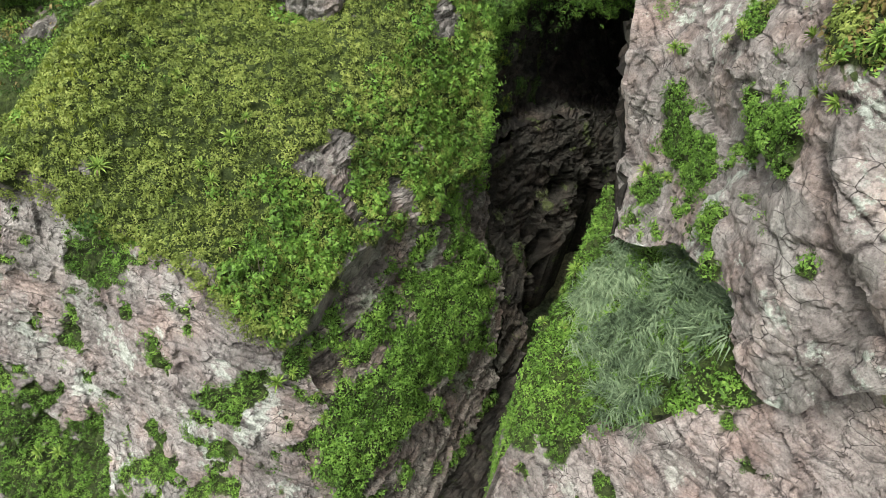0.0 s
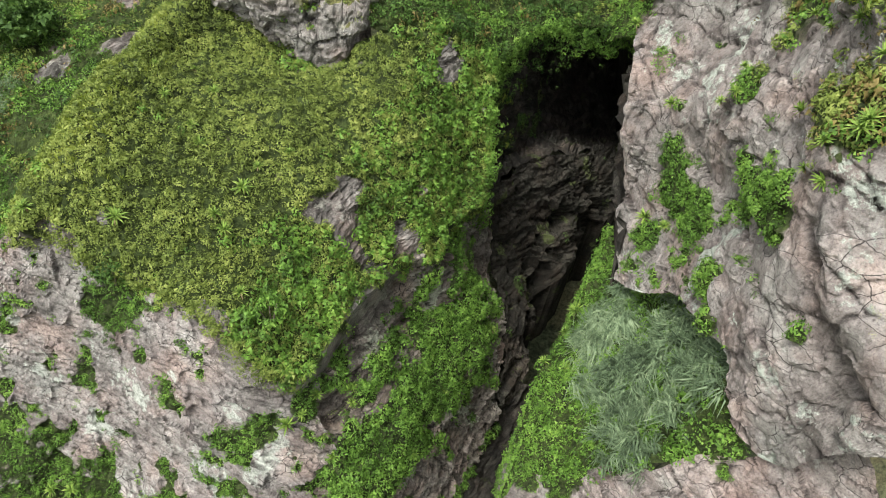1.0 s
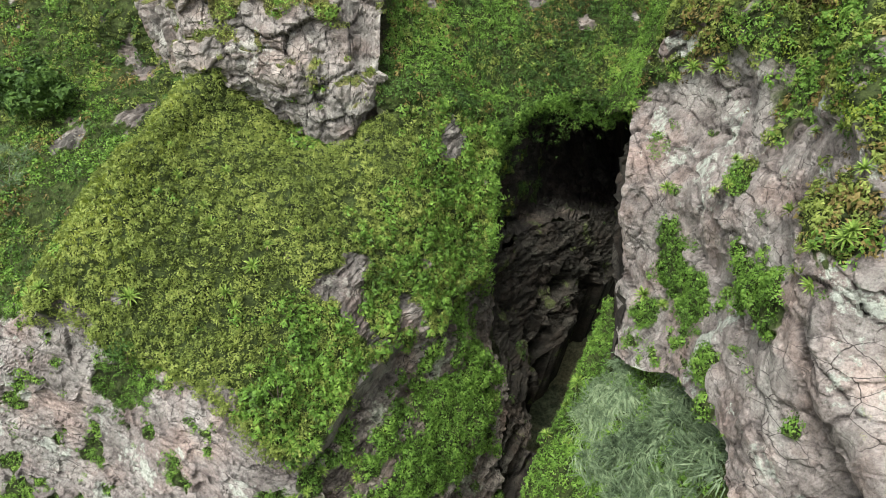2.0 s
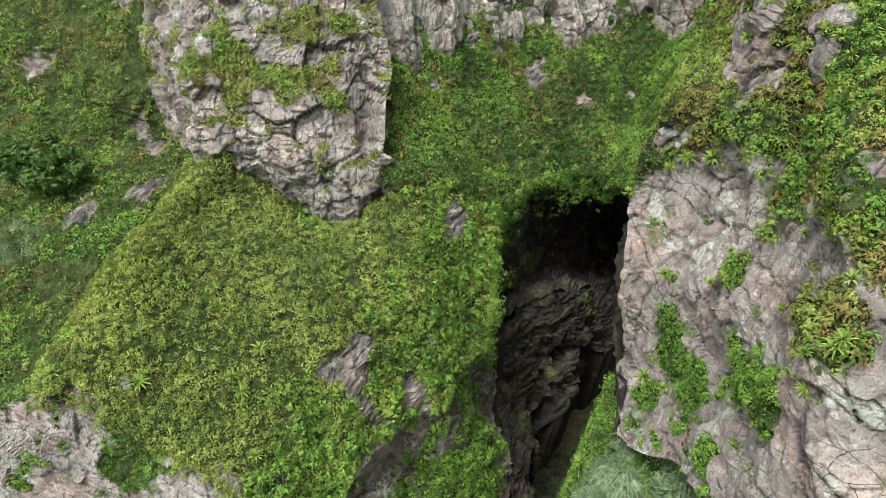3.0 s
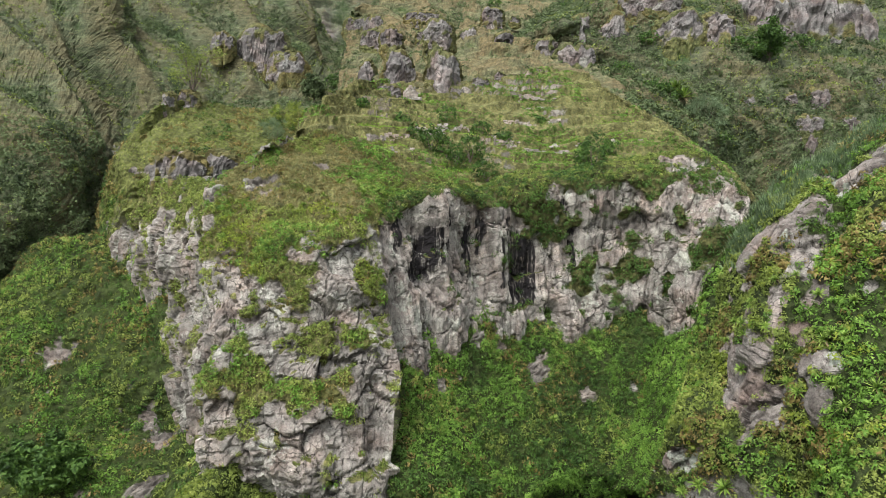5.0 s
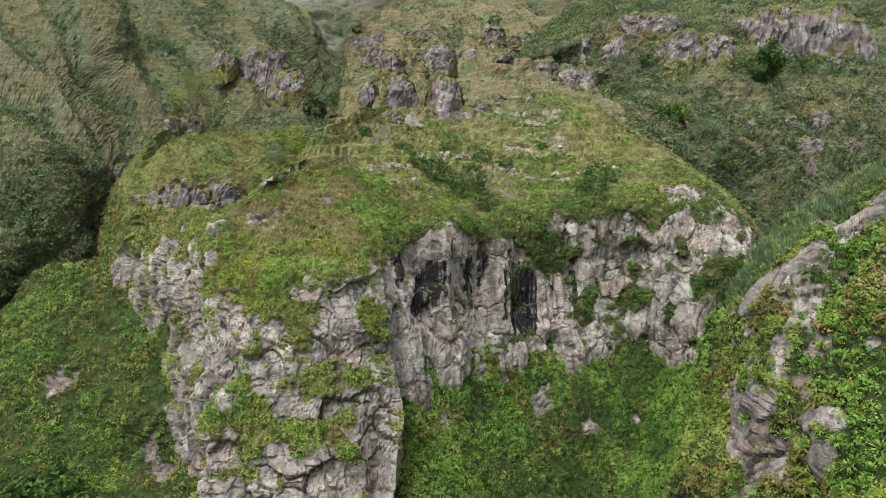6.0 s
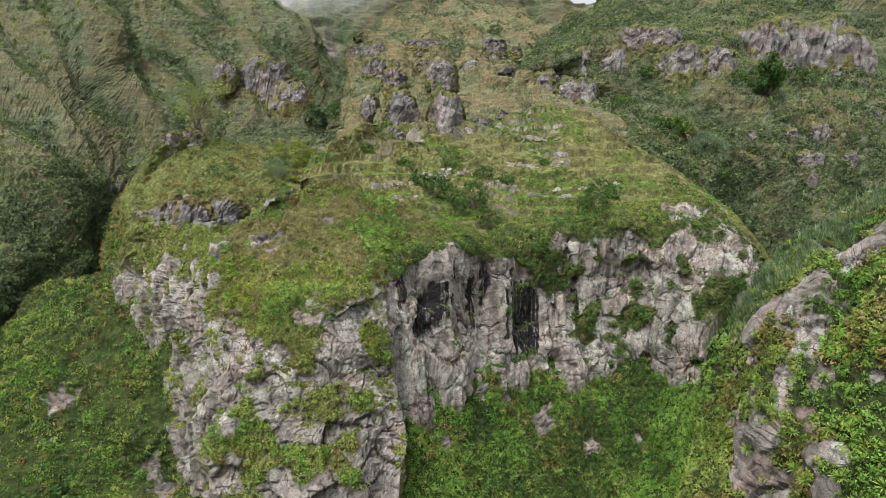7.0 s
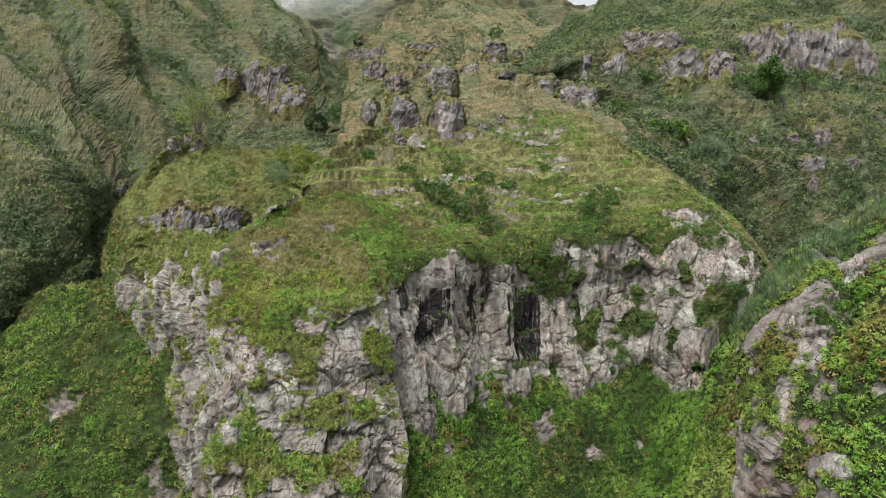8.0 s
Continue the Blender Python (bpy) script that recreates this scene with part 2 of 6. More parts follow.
ROCK_PINK = rock_material("pink_grey_rock", (0.115, 0.1, 0.094), (0.23, 0.209, 0.197), (0.345, 0.327, 0.308), (0.38, 0.41, 0.36), 0.5, bands=0.4, lean=(0.1, 0.34), rust=0.5)
ROCK_PALE = rock_material("pale_lichened_rock", (0.105, 0.091, 0.084), (0.215, 0.193, 0.18), (0.33, 0.31, 0.29), (0.36, 0.4, 0.345), 0.42, bands=0.2, rust=0.5)
ROCK_BANDED = rock_material("banded_brown_rock", (0.12, 0.102, 0.095), (0.24, 0.21, 0.196), (0.35, 0.32, 0.3), (0.38, 0.38, 0.34), 0.1, bands=0.5, lean=(0.1, 0.24), drips=0.1, rust=0.6)
ROCK_GREY = rock_material("grey_rock", (0.085, 0.077, 0.072), (0.225, 0.208, 0.192), (0.36, 0.34, 0.316), (0.4, 0.4, 0.36), 0.45, soil=(0.11, 0.112, 0.042), bands=0.45, rust=0.4)
ROCK_STREAKED = rock_material("water_streaked_rock", (0.09, 0.081, 0.074), (0.25, 0.228, 0.21), (0.41, 0.385, 0.355), (0.4, 0.41, 0.36), 0.45, soil=(0.075, 0.078, 0.03), bands=0.3, drips=0.8, rust=0.4)
ROCK_BROWN = rock_material("brown_layered_rock", (0.055, 0.047, 0.04), (0.14, 0.124, 0.107), (0.25, 0.228, 0.2), (0.3, 0.32, 0.25), 0.3, bands=0.6)
# wet rock coloured darker still, for the shade in gorge and cave
ROCK_WET_SHADE = rock_material("wet_layered_rock_shade_toned", (0.011, 0.01, 0.009), (0.024, 0.022, 0.017), (0.064, 0.059, 0.048), (0.08, 0.1, 0.035), 0.35, bands=0.7)
ROCK_DARK_SHADE = rock_material("dark_wet_rock_shade_toned", (0.013, 0.012, 0.011), (0.032, 0.029, 0.024), (0.085, 0.078, 0.066), (0.04, 0.05, 0.02), 0.3, bands=0.6)
# soil of the two far turfs tinted greyer and bluer for distance haze
ROCK_FAR = rock_material("hazed_mountain_turf", (0.09, 0.082, 0.08), (0.2, 0.182, 0.176), (0.32, 0.3, 0.29), (0.3, 0.3, 0.27), 0.2, soil=(0.082, 0.096, 0.055), grain=0.7, contours=1.0)
SPUR_TURF = rock_material("hazed_spur_turf", (0.09, 0.082, 0.08), (0.2, 0.182, 0.176), (0.32, 0.3, 0.29), (0.3, 0.3, 0.27), 0.2, soil=(0.115, 0.12, 0.066), grain=0.7, contours=1.0)
ROCK_CRAG = rock_material("crag_rock", (0.055, 0.05, 0.05), (0.16, 0.147, 0.146), (0.29, 0.273, 0.267), (0.32, 0.32, 0.29), 0.25, soil=(0.1, 0.108, 0.045), grain=0.8, contours=1.0, bands=0.35)
TURF = rock_material("shaded_turf", (0.055, 0.049, 0.045), (0.16, 0.145, 0.134), (0.28, 0.262, 0.242), (0.28, 0.28, 0.24), 0.3, soil=(0.036, 0.052, 0.014), grain=0.8)
TERRACE_TURF = rock_material("terrace_turf", (0.12, 0.106, 0.094), (0.24, 0.215, 0.195), (0.37, 0.34, 0.31), (0.34, 0.34, 0.28), 0.2, soil=(0.14, 0.142, 0.058), grain=0.8)
KNOB_TURF = rock_material("knob_turf", (0.08, 0.072, 0.066), (0.2, 0.182, 0.168), (0.34, 0.315, 0.29), (0.32, 0.32, 0.28), 0.3, soil=(0.1, 0.112, 0.036), grain=0.8)
LEAF_BRIGHT = leaf_material("bright_shrub_leaves", (0.056, 0.114, 0.018), (0.12, 0.242, 0.035), (0.205, 0.335, 0.06))
LEAF_OLIVE = leaf_material("olive_shrub_leaves", (0.105, 0.15, 0.03), (0.19, 0.252, 0.052), (0.28, 0.325, 0.085))
LEAF_DEEP = leaf_material("deep_green_leaves", (0.026, 0.065, 0.014), (0.065, 0.135, 0.026), (0.11, 0.19, 0.036))
LEAF_GREY = leaf_material("grey_green_feathery_leaves", (0.08, 0.13, 0.068), (0.16, 0.232, 0.122), (0.255, 0.33, 0.19))
LEAF_AGAVE = leaf_material("agave_leaves", (0.09, 0.17, 0.03), (0.18, 0.29, 0.05), (0.3, 0.38, 0.09), through_light=0.15)
LEAF_LIME = leaf_material("lime_green_leaves", (0.1, 0.16, 0.015), (0.2, 0.27, 0.03), (0.3, 0.34, 0.06))
# mountain scrub also tinted towards grey-blue, as haze would do
LEAF_SCRUB = leaf_material("mountain_scrub_leaves", (0.042, 0.072, 0.028), (0.088, 0.128, 0.052), (0.15, 0.19, 0.085), patch=0.1)
WALL_STONE = rock_material("wall_stone", (0.16, 0.145, 0.13), (0.34, 0.31, 0.285), (0.52, 0.49, 0.46), (0.5, 0.5, 0.45), 0.3, grain=1.5)
GRASS_FRESH = leaf_material("fresh_grass_blades", (0.14, 0.24, 0.03), (0.24, 0.4, 0.05), (0.33, 0.48, 0.08))
GRASS_DRY = leaf_material("dry_grass_blades", (0.13, 0.118, 0.048), (0.25, 0.228, 0.097), (0.36, 0.325, 0.16), patch=0.12)
LEAF_RUST = leaf_material("rust_brown_leaves", (0.1, 0.078, 0.026), (0.21, 0.165, 0.054), (0.3, 0.24, 0.09))
DRY_LEAF = leaf_material("withered_leaves", (0.1, 0.07, 0.035), (0.2, 0.15, 0.08), (0.32, 0.26, 0.16), through_light=0.05)
BARK = rock_material("grey_bark", (0.05, 0.042, 0.035), (0.14, 0.12, 0.1), (0.24, 0.21, 0.18), (0.2, 0.2, 0.16), 0.2, grain=3.0)

# ---- the lie of the land: contour rows, metres ----
knoll_0 = [(-26, 34.5, 29), (-24, 35, 29.5), (-21.5, 34, 28), (-17.5, 32.5, 27), (-14.5, 31, 26), (-11.5, 30, 23), (-9, 30, 21.5), (-6.5, 34.5, 23), (-3.5, 40, 23), (-1, 43, 21.5), (0.5, 46.5, 22.5), (3, 50.5, 22)]
knoll_1 = [(-25, 36.5, 31.5), (-19, 35.5, 30.5), (-13, 36, 28.5), (-9, 35, 25.5), (-6, 39.5, 25.5), (-3.5, 43, 25.5), (-1, 46, 24.5), (1, 50.5, 24), (3.5, 53.5, 25)]
knoll_2 = [(-23.5, 38.5, 33.5), (-18, 39, 32.5), (-12, 40.5, 31), (-7, 42.5, 29.5), (-3.5, 46, 28.5), (0, 51, 28.5), (3.5, 55, 28.5)]
knoll_3 = [(-22.5, 42.5, 35.5), (-18, 45.5, 34.5), (-13, 48, 33.5), (-7.5, 50, 33), (-3.5, 50.5, 33), (0.5, 54, 32.5), (4, 59, 32)]
knoll_4 = [(-22, 47.5, 36), (-19, 50, 35.5), (-15, 51.5, 34.5), (-10.5, 54, 33), (-6, 51.5, 34), (-1, 53, 33.5), (3.5, 58.5, 32)]
knoll_5 = [(-22, 54.5, 36.5), (-18.5, 53, 39), (-17, 55, 38.5), (-13, 56.5, 35), (-9, 54, 34), (-5.5, 53, 35.5), (-1.5, 54.5, 36), (3, 61, 34)]
knoll_rows = [knoll_0, knoll_1, knoll_2, knoll_3, knoll_4, knoll_5]
front_cliff_0 = [(-26, 35, 28.5), (-24, 35, 29.5), (-22, 34, 27.5), (-18, 32.5, 26.5), (-14, 31, 26), (-11.5, 30, 23), (-9, 31, 20.5), (-8, 32.5, 20)]
front_cliff_1 = [(-28, 34.5, 23.5), (-24.5, 34, 22.5), (-20, 32.5, 23), (-16, 30.5, 23), (-12.5, 29.5, 21.5), (-10.5, 29.5, 19.5), (-8.5, 30.5, 18.5)]
front_cliff_2 = [(-29.5, 33.5, 17.5), (-26, 33.5, 16.5), (-21.5, 32, 17.5), (-16.5, 30, 19.5), (-13, 29, 18), (-10, 29, 18), (-7.5, 30, 16)]
front_cliff_3 = [(-29.5, 30.5, 13), (-26.5, 31, 12), (-22.5, 31.5, 12), (-18, 30, 14), (-14, 28.5, 14.5), (-10, 28, 15), (-7, 29.5, 12.5)]
front_cliff_4 = [(-29.5, 27.5, 9.5), (-26, 28, 9), (-22.5, 28, 9), (-18.5, 27.5, 9.5), (-14, 27, 10), (-10.5, 27, 10), (-6.5, 28.5, 8.5)]
front_cliff_rows = [front_cliff_0, front_cliff_1, front_cliff_2, front_cliff_3, front_cliff_4]
gorge_wall_0 = [(-8.5, 32, 20), (-6.5, 36.5, 21), (-4, 41, 22), (-1, 43, 21.5), (0.5, 48, 21), (3, 52.5, 21), (6, 58, 20.5), (9.5, 62, 20.5), (14.5, 66.5, 18.5), (21.5, 75.5, 15.5)]
gorge_wall_1 = [(-8, 31, 18), (-5.5, 35.5, 18.5), (-3.5, 40.5, 17.5), (-0.5, 44, 18.5), (2, 50.5, 17.5), (4.5, 55, 17.5), (8, 59.5, 16.5), (12.5, 63, 16), (21.5, 73, 12.5)]
gorge_wall_2 = [(-7, 30.5, 16), (-5, 33.5, 16), (-3.5, 37, 16), (-1, 42, 15.5), (1.5, 47, 15.5), (4.5, 54, 12.5), (9, 59.5, 11), (13.5, 63, 12.5), (22, 72, 9.5)]
gorge_wall_3 = [(-7, 28.5, 13), (-4, 31.5, 13), (-2, 36.5, 12), (0.5, 40.5, 12), (3.5, 45.5, 10), (5.5, 50, 10), (9.5, 57, 8), (14.5, 63, 7.5)]
gorge_wall_4 = [(-5.5, 28, 9), (-2.5, 32, 8.5), (-0.5, 36.5, 8), (1.5, 41.5, 6.5), (5, 45.5, 5.5), (6.5, 49, 7), (9.5, 53.5, 5.5)]
gorge_wall_5 = [(-1, 31.5, 2.5), (0.5, 34.5, 2), (2, 38.5, 1.5), (4, 43.5, 0.5), (5.5, 45.5, 1), (7.5, 48.5, 3)]
gorge_wall_rows = [gorge_wall_0, gorge_wall_1, gorge_wall_2, gorge_wall_3, gorge_wall_4, gorge_wall_5]
right_cliff_0 = [(11.5, 38, 23.5), (12, 34, 25.5), (12.5, 30, 28.5), (12.5, 23.5, 30), (13, 21.5, 28), (14.5, 19, 28), (15.5, 16.5, 32)]
right_cliff_1 = [(12, 41.5, 28), (13, 38, 28), (14, 34.5, 29.5), (12.5, 24.5, 32.5), (13.5, 20, 32.5), (15, 18.5, 33.5), (15.5, 16.5, 35)]
right_cliff_2 = [(11.5, 41.5, 32.5), (13.5, 38.5, 33), (14.5, 35, 33), (14.5, 30.5, 34.5), (13.5, 24, 36.5), (13.5, 21, 37), (14.5, 19, 37)]
right_cliff_3 = [(11.5, 42, 36.5), (13.5, 39, 35.5), (14.5, 36, 37), (14.5, 32.5, 38.5), (14.5, 27.5, 38.5), (13.5, 23, 40.5), (14.5, 20.5, 39.5)]
right_cliff_4 = [(12.5, 46, 37.5), (14.5, 43, 39.5), (17, 39, 41.5), (15.5, 33, 40.5), (16, 30.5, 42.5), (15.5, 25.5, 43.5), (15.5, 22, 43.5)]
right_cliff_5 = [(13, 47, 39.5), (14, 44.5, 43), (15.5, 42, 45.5), (17, 37.5, 46), (19, 37, 44.5), (16.5, 28.5, 47), (16.5, 25, 45.5)]
right_cliff_6 = [(13.5, 46, 43.5), (14.5, 44.5, 46), (16.5, 42, 46.5), (18, 40.5, 49), (19, 37.5, 50), (19.5, 34, 50.5), (19.5, 30.5, 50)]
right_cliff_7 = [(15, 47, 46.5), (17, 50, 47.5), (18, 47.5, 49.5), (18, 43.5, 52), (19, 41, 52.5), (21.5, 41, 55), (22, 36, 54)]
right_cliff_8 = [(19, 55.5, 50), (19.5, 53, 52.5), (20, 49.5, 55), (21, 46, 57), (22.5, 45.5, 58.5), (23, 43, 57.5), (25, 41, 60)]
right_cliff_9 = [(19.5, 55.5, 53), (20.5, 53.5, 55.5), (22, 53.5, 58), (23.5, 53.5, 60), (25.5, 53.5, 62), (29, 55, 63.5), (32, 52, 66)]
right_cliff_rows = [right_cliff_0, right_cliff_1, right_cliff_2, right_cliff_3, right_cliff_4, right_cliff_5, right_cliff_6, right_cliff_7, right_cliff_8, right_cliff_9]
ledge_0 = [(13, 46.5, 22.5), (12.5, 43, 23), (12, 39.5, 23)]
ledge_1 = [(10.5, 42, 19.5), (11, 39.5, 21.5), (12, 38.5, 22.5)]
ledge_2 = [(8.5, 38.5, 18), (10.5, 36.5, 20.5), (12.5, 36, 23.5), (14.5, 34, 25)]
ledge_3 = [(6.5, 35.5, 16.5), (9, 33.5, 19.5), (11.5, 30.5, 23), (14.5, 28.5, 26.5)]
ledge_4 = [(5.5, 32.5, 15), (8, 29.5, 18.5), (10.5, 26.5, 23), (13, 23, 28.5)]
ledge_5 = [(4.5, 29.5, 14), (7.5, 25.5, 18), (10.5, 23, 23), (13.5, 20.5, 26.5)]
ledge_rows = [ledge_0, ledge_1, ledge_2, ledge_3, ledge_4, ledge_5]
lower_cliff_0 = [(4.5, 29, 14.5), (7.5, 26, 17.5), (9, 25, 20.5), (10.5, 23, 22.5), (12, 22, 25), (13.5, 21, 26), (14.5, 20, 27.5), (16, 17.5, 31)]
lower_cliff_1 = [(4, 28.5, 12), (7, 25.5, 16), (9, 24, 19), (10.5, 22.5, 21), (12, 21, 23.5), (13.5, 20, 25), (14.5, 19, 26), (16.5, 16.5, 29)]
lower_cliff_2 = [(3.5, 28, 9), (7, 24.5, 14), (9, 23, 16.5), (10.5, 21.5, 18.5), (12.5, 20, 21), (14, 18.5, 22.5), (15, 17.5, 24), (17, 15.5, 27)]
lower_cliff_rows = [lower_cliff_0, lower_cliff_1, lower_cliff_2]
bowl_0 = [(2.5, 58.5, 32.5), (4.5, 59, 31.5), (7.5, 62.5, 32.5), (11, 64.5, 32.5), (15, 66, 32), (19.5, 67.5, 31)]
bowl_1 = [(-5.5, 53, 36), (-1.5, 55, 36.5), (3, 61, 34.5), (7.5, 64, 34), (14, 67.5, 33.5), (20.5, 69.5, 33)]
bowl_2 = [(-5.5, 58, 40), (-1, 62, 39), (3, 66, 38.5), (8.5, 69.5, 38), (15, 72.5, 37), (23.5, 73.5, 36)]
bowl_3 = [(-5.5, 60.5, 43), (-2.5, 64.5, 42), (2.5, 69, 41.5), (9, 73.5, 40.5), (15.5, 76, 40), (25, 75.5, 39.5)]
bowl_4 = [(-5.5, 62.5, 44), (-2, 67.5, 44.5), (3, 72.5, 45), (8.5, 78, 44.5), (15.5, 80, 44), (20, 80, 44.5), (27, 78.5, 43)]
bowl_rows = [bowl_0, bowl_1, bowl_2, bowl_3, bowl_4]
buttress_0 = [(-21.5, 53.5, 38.5), (-20, 53, 38), (-17, 52.5, 40), (-14.5, 52.5, 39), (-11.5, 52, 36.5), (-8.5, 52, 35), (-7, 52.5, 36), (-5.5, 54.5, 38)]
buttress_1 = [(-21, 53, 42), (-19, 53, 42), (-17, 53.5, 42), (-14.5, 53, 41.5), (-11, 53, 41), (-8.5, 54, 40.5), (-7, 54.5, 39.5), (-5.5, 55, 41.5)]
buttress_2 = [(-21, 54, 44.5), (-18.5, 54.5, 45.5), (-16, 54.5, 45), (-13, 54.5, 45.5), (-10.5, 55, 45.5), (-8, 56, 46), (-6, 57, 45.5), (-5, 57, 45)]
buttress_3 = [(-19.5, 55.5, 47.5), (-18.5, 56, 48), (-16, 56.5, 49.5), (-13, 56.5, 50), (-10.5, 58, 51), (-8, 59, 50.5), (-6.5, 59, 49), (-5.5, 58.5, 47.5)]
buttress_4 = [(-22, 59, 52), (-19.5, 60, 53.5), (-16, 59, 54), (-13, 58.5, 53.5), (-9.5, 60.5, 54), (-8, 61, 52.5), (-6.5, 61, 51.5)]
buttress_5 = [(-23, 63, 55), (-20.5, 63, 56), (-16.5, 61.5, 57), (-12, 61, 56.5), (-9.5, 62.5, 57.5), (-7.5, 65.5, 58)]
buttress_6 = [(-23.5, 68.5, 60.5), (-20.5, 67.5, 60.5), (-16.5, 67, 60.5), (-13.5, 69, 61), (-9.5, 69.5, 60.5), (-6, 71, 59.5)]
buttress_7 = [(-19.5, 71.5, 63.5), (-17, 76.5, 65.5), (-14, 81, 66.5), (-9, 79.5, 64.5), (-3.5, 78.5, 62), (2, 76.5, 60.5)]
buttress_rows = [buttress_0, buttress_1, buttress_2, buttress_3, buttress_4, buttress_5, buttress_6, buttress_7]
flank_0 = [(-28.5, 70, 43), (-26.5, 67.5, 43.5), (-24.5, 65.5, 44.5), (-22.5, 63, 46)]
flank_1 = [(-35.5, 82.5, 43), (-32, 79, 45), (-27.5, 72.5, 47.5), (-24, 67, 49.5)]
flank_2 = [(-42.5, 90.5, 47), (-36.5, 84, 49.5), (-29.5, 74.5, 52), (-24, 67, 53)]
flank_3 = [(-49, 98.5, 53), (-40.5, 89.5, 54), (-32.5, 80.5, 55.5), (-24, 68.5, 57.5)]
flank_4 = [(-48.5, 99, 58.5), (-42.5, 94, 60.5), (-34.5, 88, 61), (-25.5, 74.5, 60.5)]
flank_rows = [flank_0, flank_1, flank_2, flank_3, flank_4]
amphitheatre_0 = [(-6.5, 62.5, 45.5), (-3, 65.5, 43), (-1, 68, 46), (2.5, 72.5, 46.5), (6, 75, 45), (9, 77, 46), (14.5, 78.5, 45), (20.5, 80.5, 46), (24.5, 78, 46), (27, 76.5, 43)]
amphitheatre_1 = [(-7, 62.5, 52), (-4, 66.5, 51), (2, 74, 50), (7, 77.5, 49.5), (12, 79.5, 49.5), (19, 81.5, 49.5), (24.5, 78.5, 49.5), (28, 76.5, 51)]
amphitheatre_2 = [(-7, 64.5, 55), (-4, 68.5, 55), (2, 75, 55), (6.5, 78, 54.5), (12, 80.5, 54), (16, 82, 54), (19.5, 82.5, 54.5), (25, 79.5, 55), (29.5, 78, 55.5), (33.5, 79.5, 55)]
amphitheatre_3 = [(-7.5, 67, 58.5), (-4.5, 69.5, 59), (-1, 72.5, 59.5), (2.5, 75.5, 58.5), (5, 77.5, 59.5), (8.5, 79, 60.5), (12.5, 81, 60), (19, 83, 61.5), (25.5, 83, 62.5), (30, 83.5, 62.5), (33.5, 82, 59)]
amphitheatre_rows = [amphitheatre_0, amphitheatre_1, amphitheatre_2, amphitheatre_3]
terraces_0 = [(-7.5, 70.5, 58), (-1, 78.5, 59), (5.5, 84, 59), (13, 86.5, 59.5), (20.5, 89, 61.5), (28, 90.5, 62), (35, 87.5, 59.5)]
terraces_1 = [(-16.5, 80, 66), (-12, 83, 66), (-4, 84.5, 64), (4.5, 87.5, 62), (13.5, 90.5, 62.5), (23, 92, 63.5), (32, 93, 63), (35.5, 91, 61.5)]
terraces_2 = [(-18, 81, 67), (-12.5, 88, 68.5), (-4, 93, 68), (5, 96.5, 67.5), (15, 98, 67), (25, 100, 67.5), (32.5, 97.5, 65.5)]
terraces_3 = [(-17.5, 86.5, 69.5), (-12.5, 95, 71.5), (-4, 102.5, 72), (6, 104.5, 72), (16, 106, 72), (25, 104.5, 70), (31, 100, 67)]
terraces_4 = [(-13.5, 97.5, 73.5), (-7.5, 107, 75), (1, 110.5, 75.5), (8, 113.5, 76.5), (16, 118, 78.5), (22, 114.5, 76.5), (26.5, 106.5, 71)]
terraces_rows = [terraces_0, terraces_1, terraces_2, terraces_3, terraces_4]
knob_0 = [(-45, 94.5, 60), (-41, 93.5, 61), (-34, 88.5, 61), (-29.5, 92, 60), (-26, 100.5, 61.5)]
knob_1 = [(-47.5, 98.5, 63.5), (-45, 101.5, 65.5), (-42, 101.5, 66.5), (-34.5, 104, 65.5), (-26, 111, 65)]
knob_2 = [(-47.5, 105, 67.5), (-45.5, 109.5, 69.5), (-43.5, 116, 72), (-39, 118.5, 71), (-27, 121.5, 69)]
knob_3 = [(-46, 110.5, 70), (-45, 114.5, 72), (-42.5, 118.5, 72.5), (-36.5, 127, 71.5), (-24, 125, 70.5)]
knob_rows = [knob_0, knob_1, knob_2, knob_3]
valley_side_0 = [(-38.5, 48, 20), (-36, 49, 22.5), (-32, 50.5, 26), (-30, 55.5, 27.5), (-29, 64.5, 29.5)]
valley_side_1 = [(-43, 57, 25.5), (-37.5, 58, 27.5), (-34.5, 63, 28.5), (-31, 67.5, 30), (-28, 69, 31)]
valley_side_2 = [(-49.5, 69.5, 29), (-45.5, 73, 30.5), (-39.5, 73.5, 30.5), (-35.5, 74, 31.5), (-29.5, 71.5, 32)]
valley_side_3 = [(-53.5, 79, 33.5), (-47.5, 80, 34), (-42, 79.5, 33.5), (-36.5, 79, 33), (-30, 75.5, 34)]
valley_side_4 = [(-57.5, 88, 40.5), (-49.5, 86, 38.5), (-40.5, 81.5, 38.5), (-33, 79, 38.5)]
valley_side_5 = [(-62, 92, 44), (-52.5, 91.5, 46), (-47.5, 94, 49), (-41, 88, 45.5)]
valley_side_6 = [(-65.5, 95, 45.5), (-62, 98, 49), (-59.5, 99.5, 51.5), (-57, 99, 52), (-54, 99, 52), (-50.5, 102, 54)]
valley_side_rows = [valley_side_0, valley_side_1, valley_side_2, valley_side_3, valley_side_4, valley_side_5, valley_side_6]
left_mountain_0 = [(-67, 91, 48), (-64, 103, 49), (-62, 115, 50), (-60, 125, 56), (-64, 136, 61)]
left_mountain_1 = [(-76, 105, 60), (-67, 110, 60), (-70, 131, 61), (-71, 151, 67), (-68, 167, 73)]
left_mountain_2 = [(-90, 127, 74), (-85, 151, 80), (-77, 168, 79), (-64, 169, 78), (-44, 170, 77), (-30, 177, 78)]
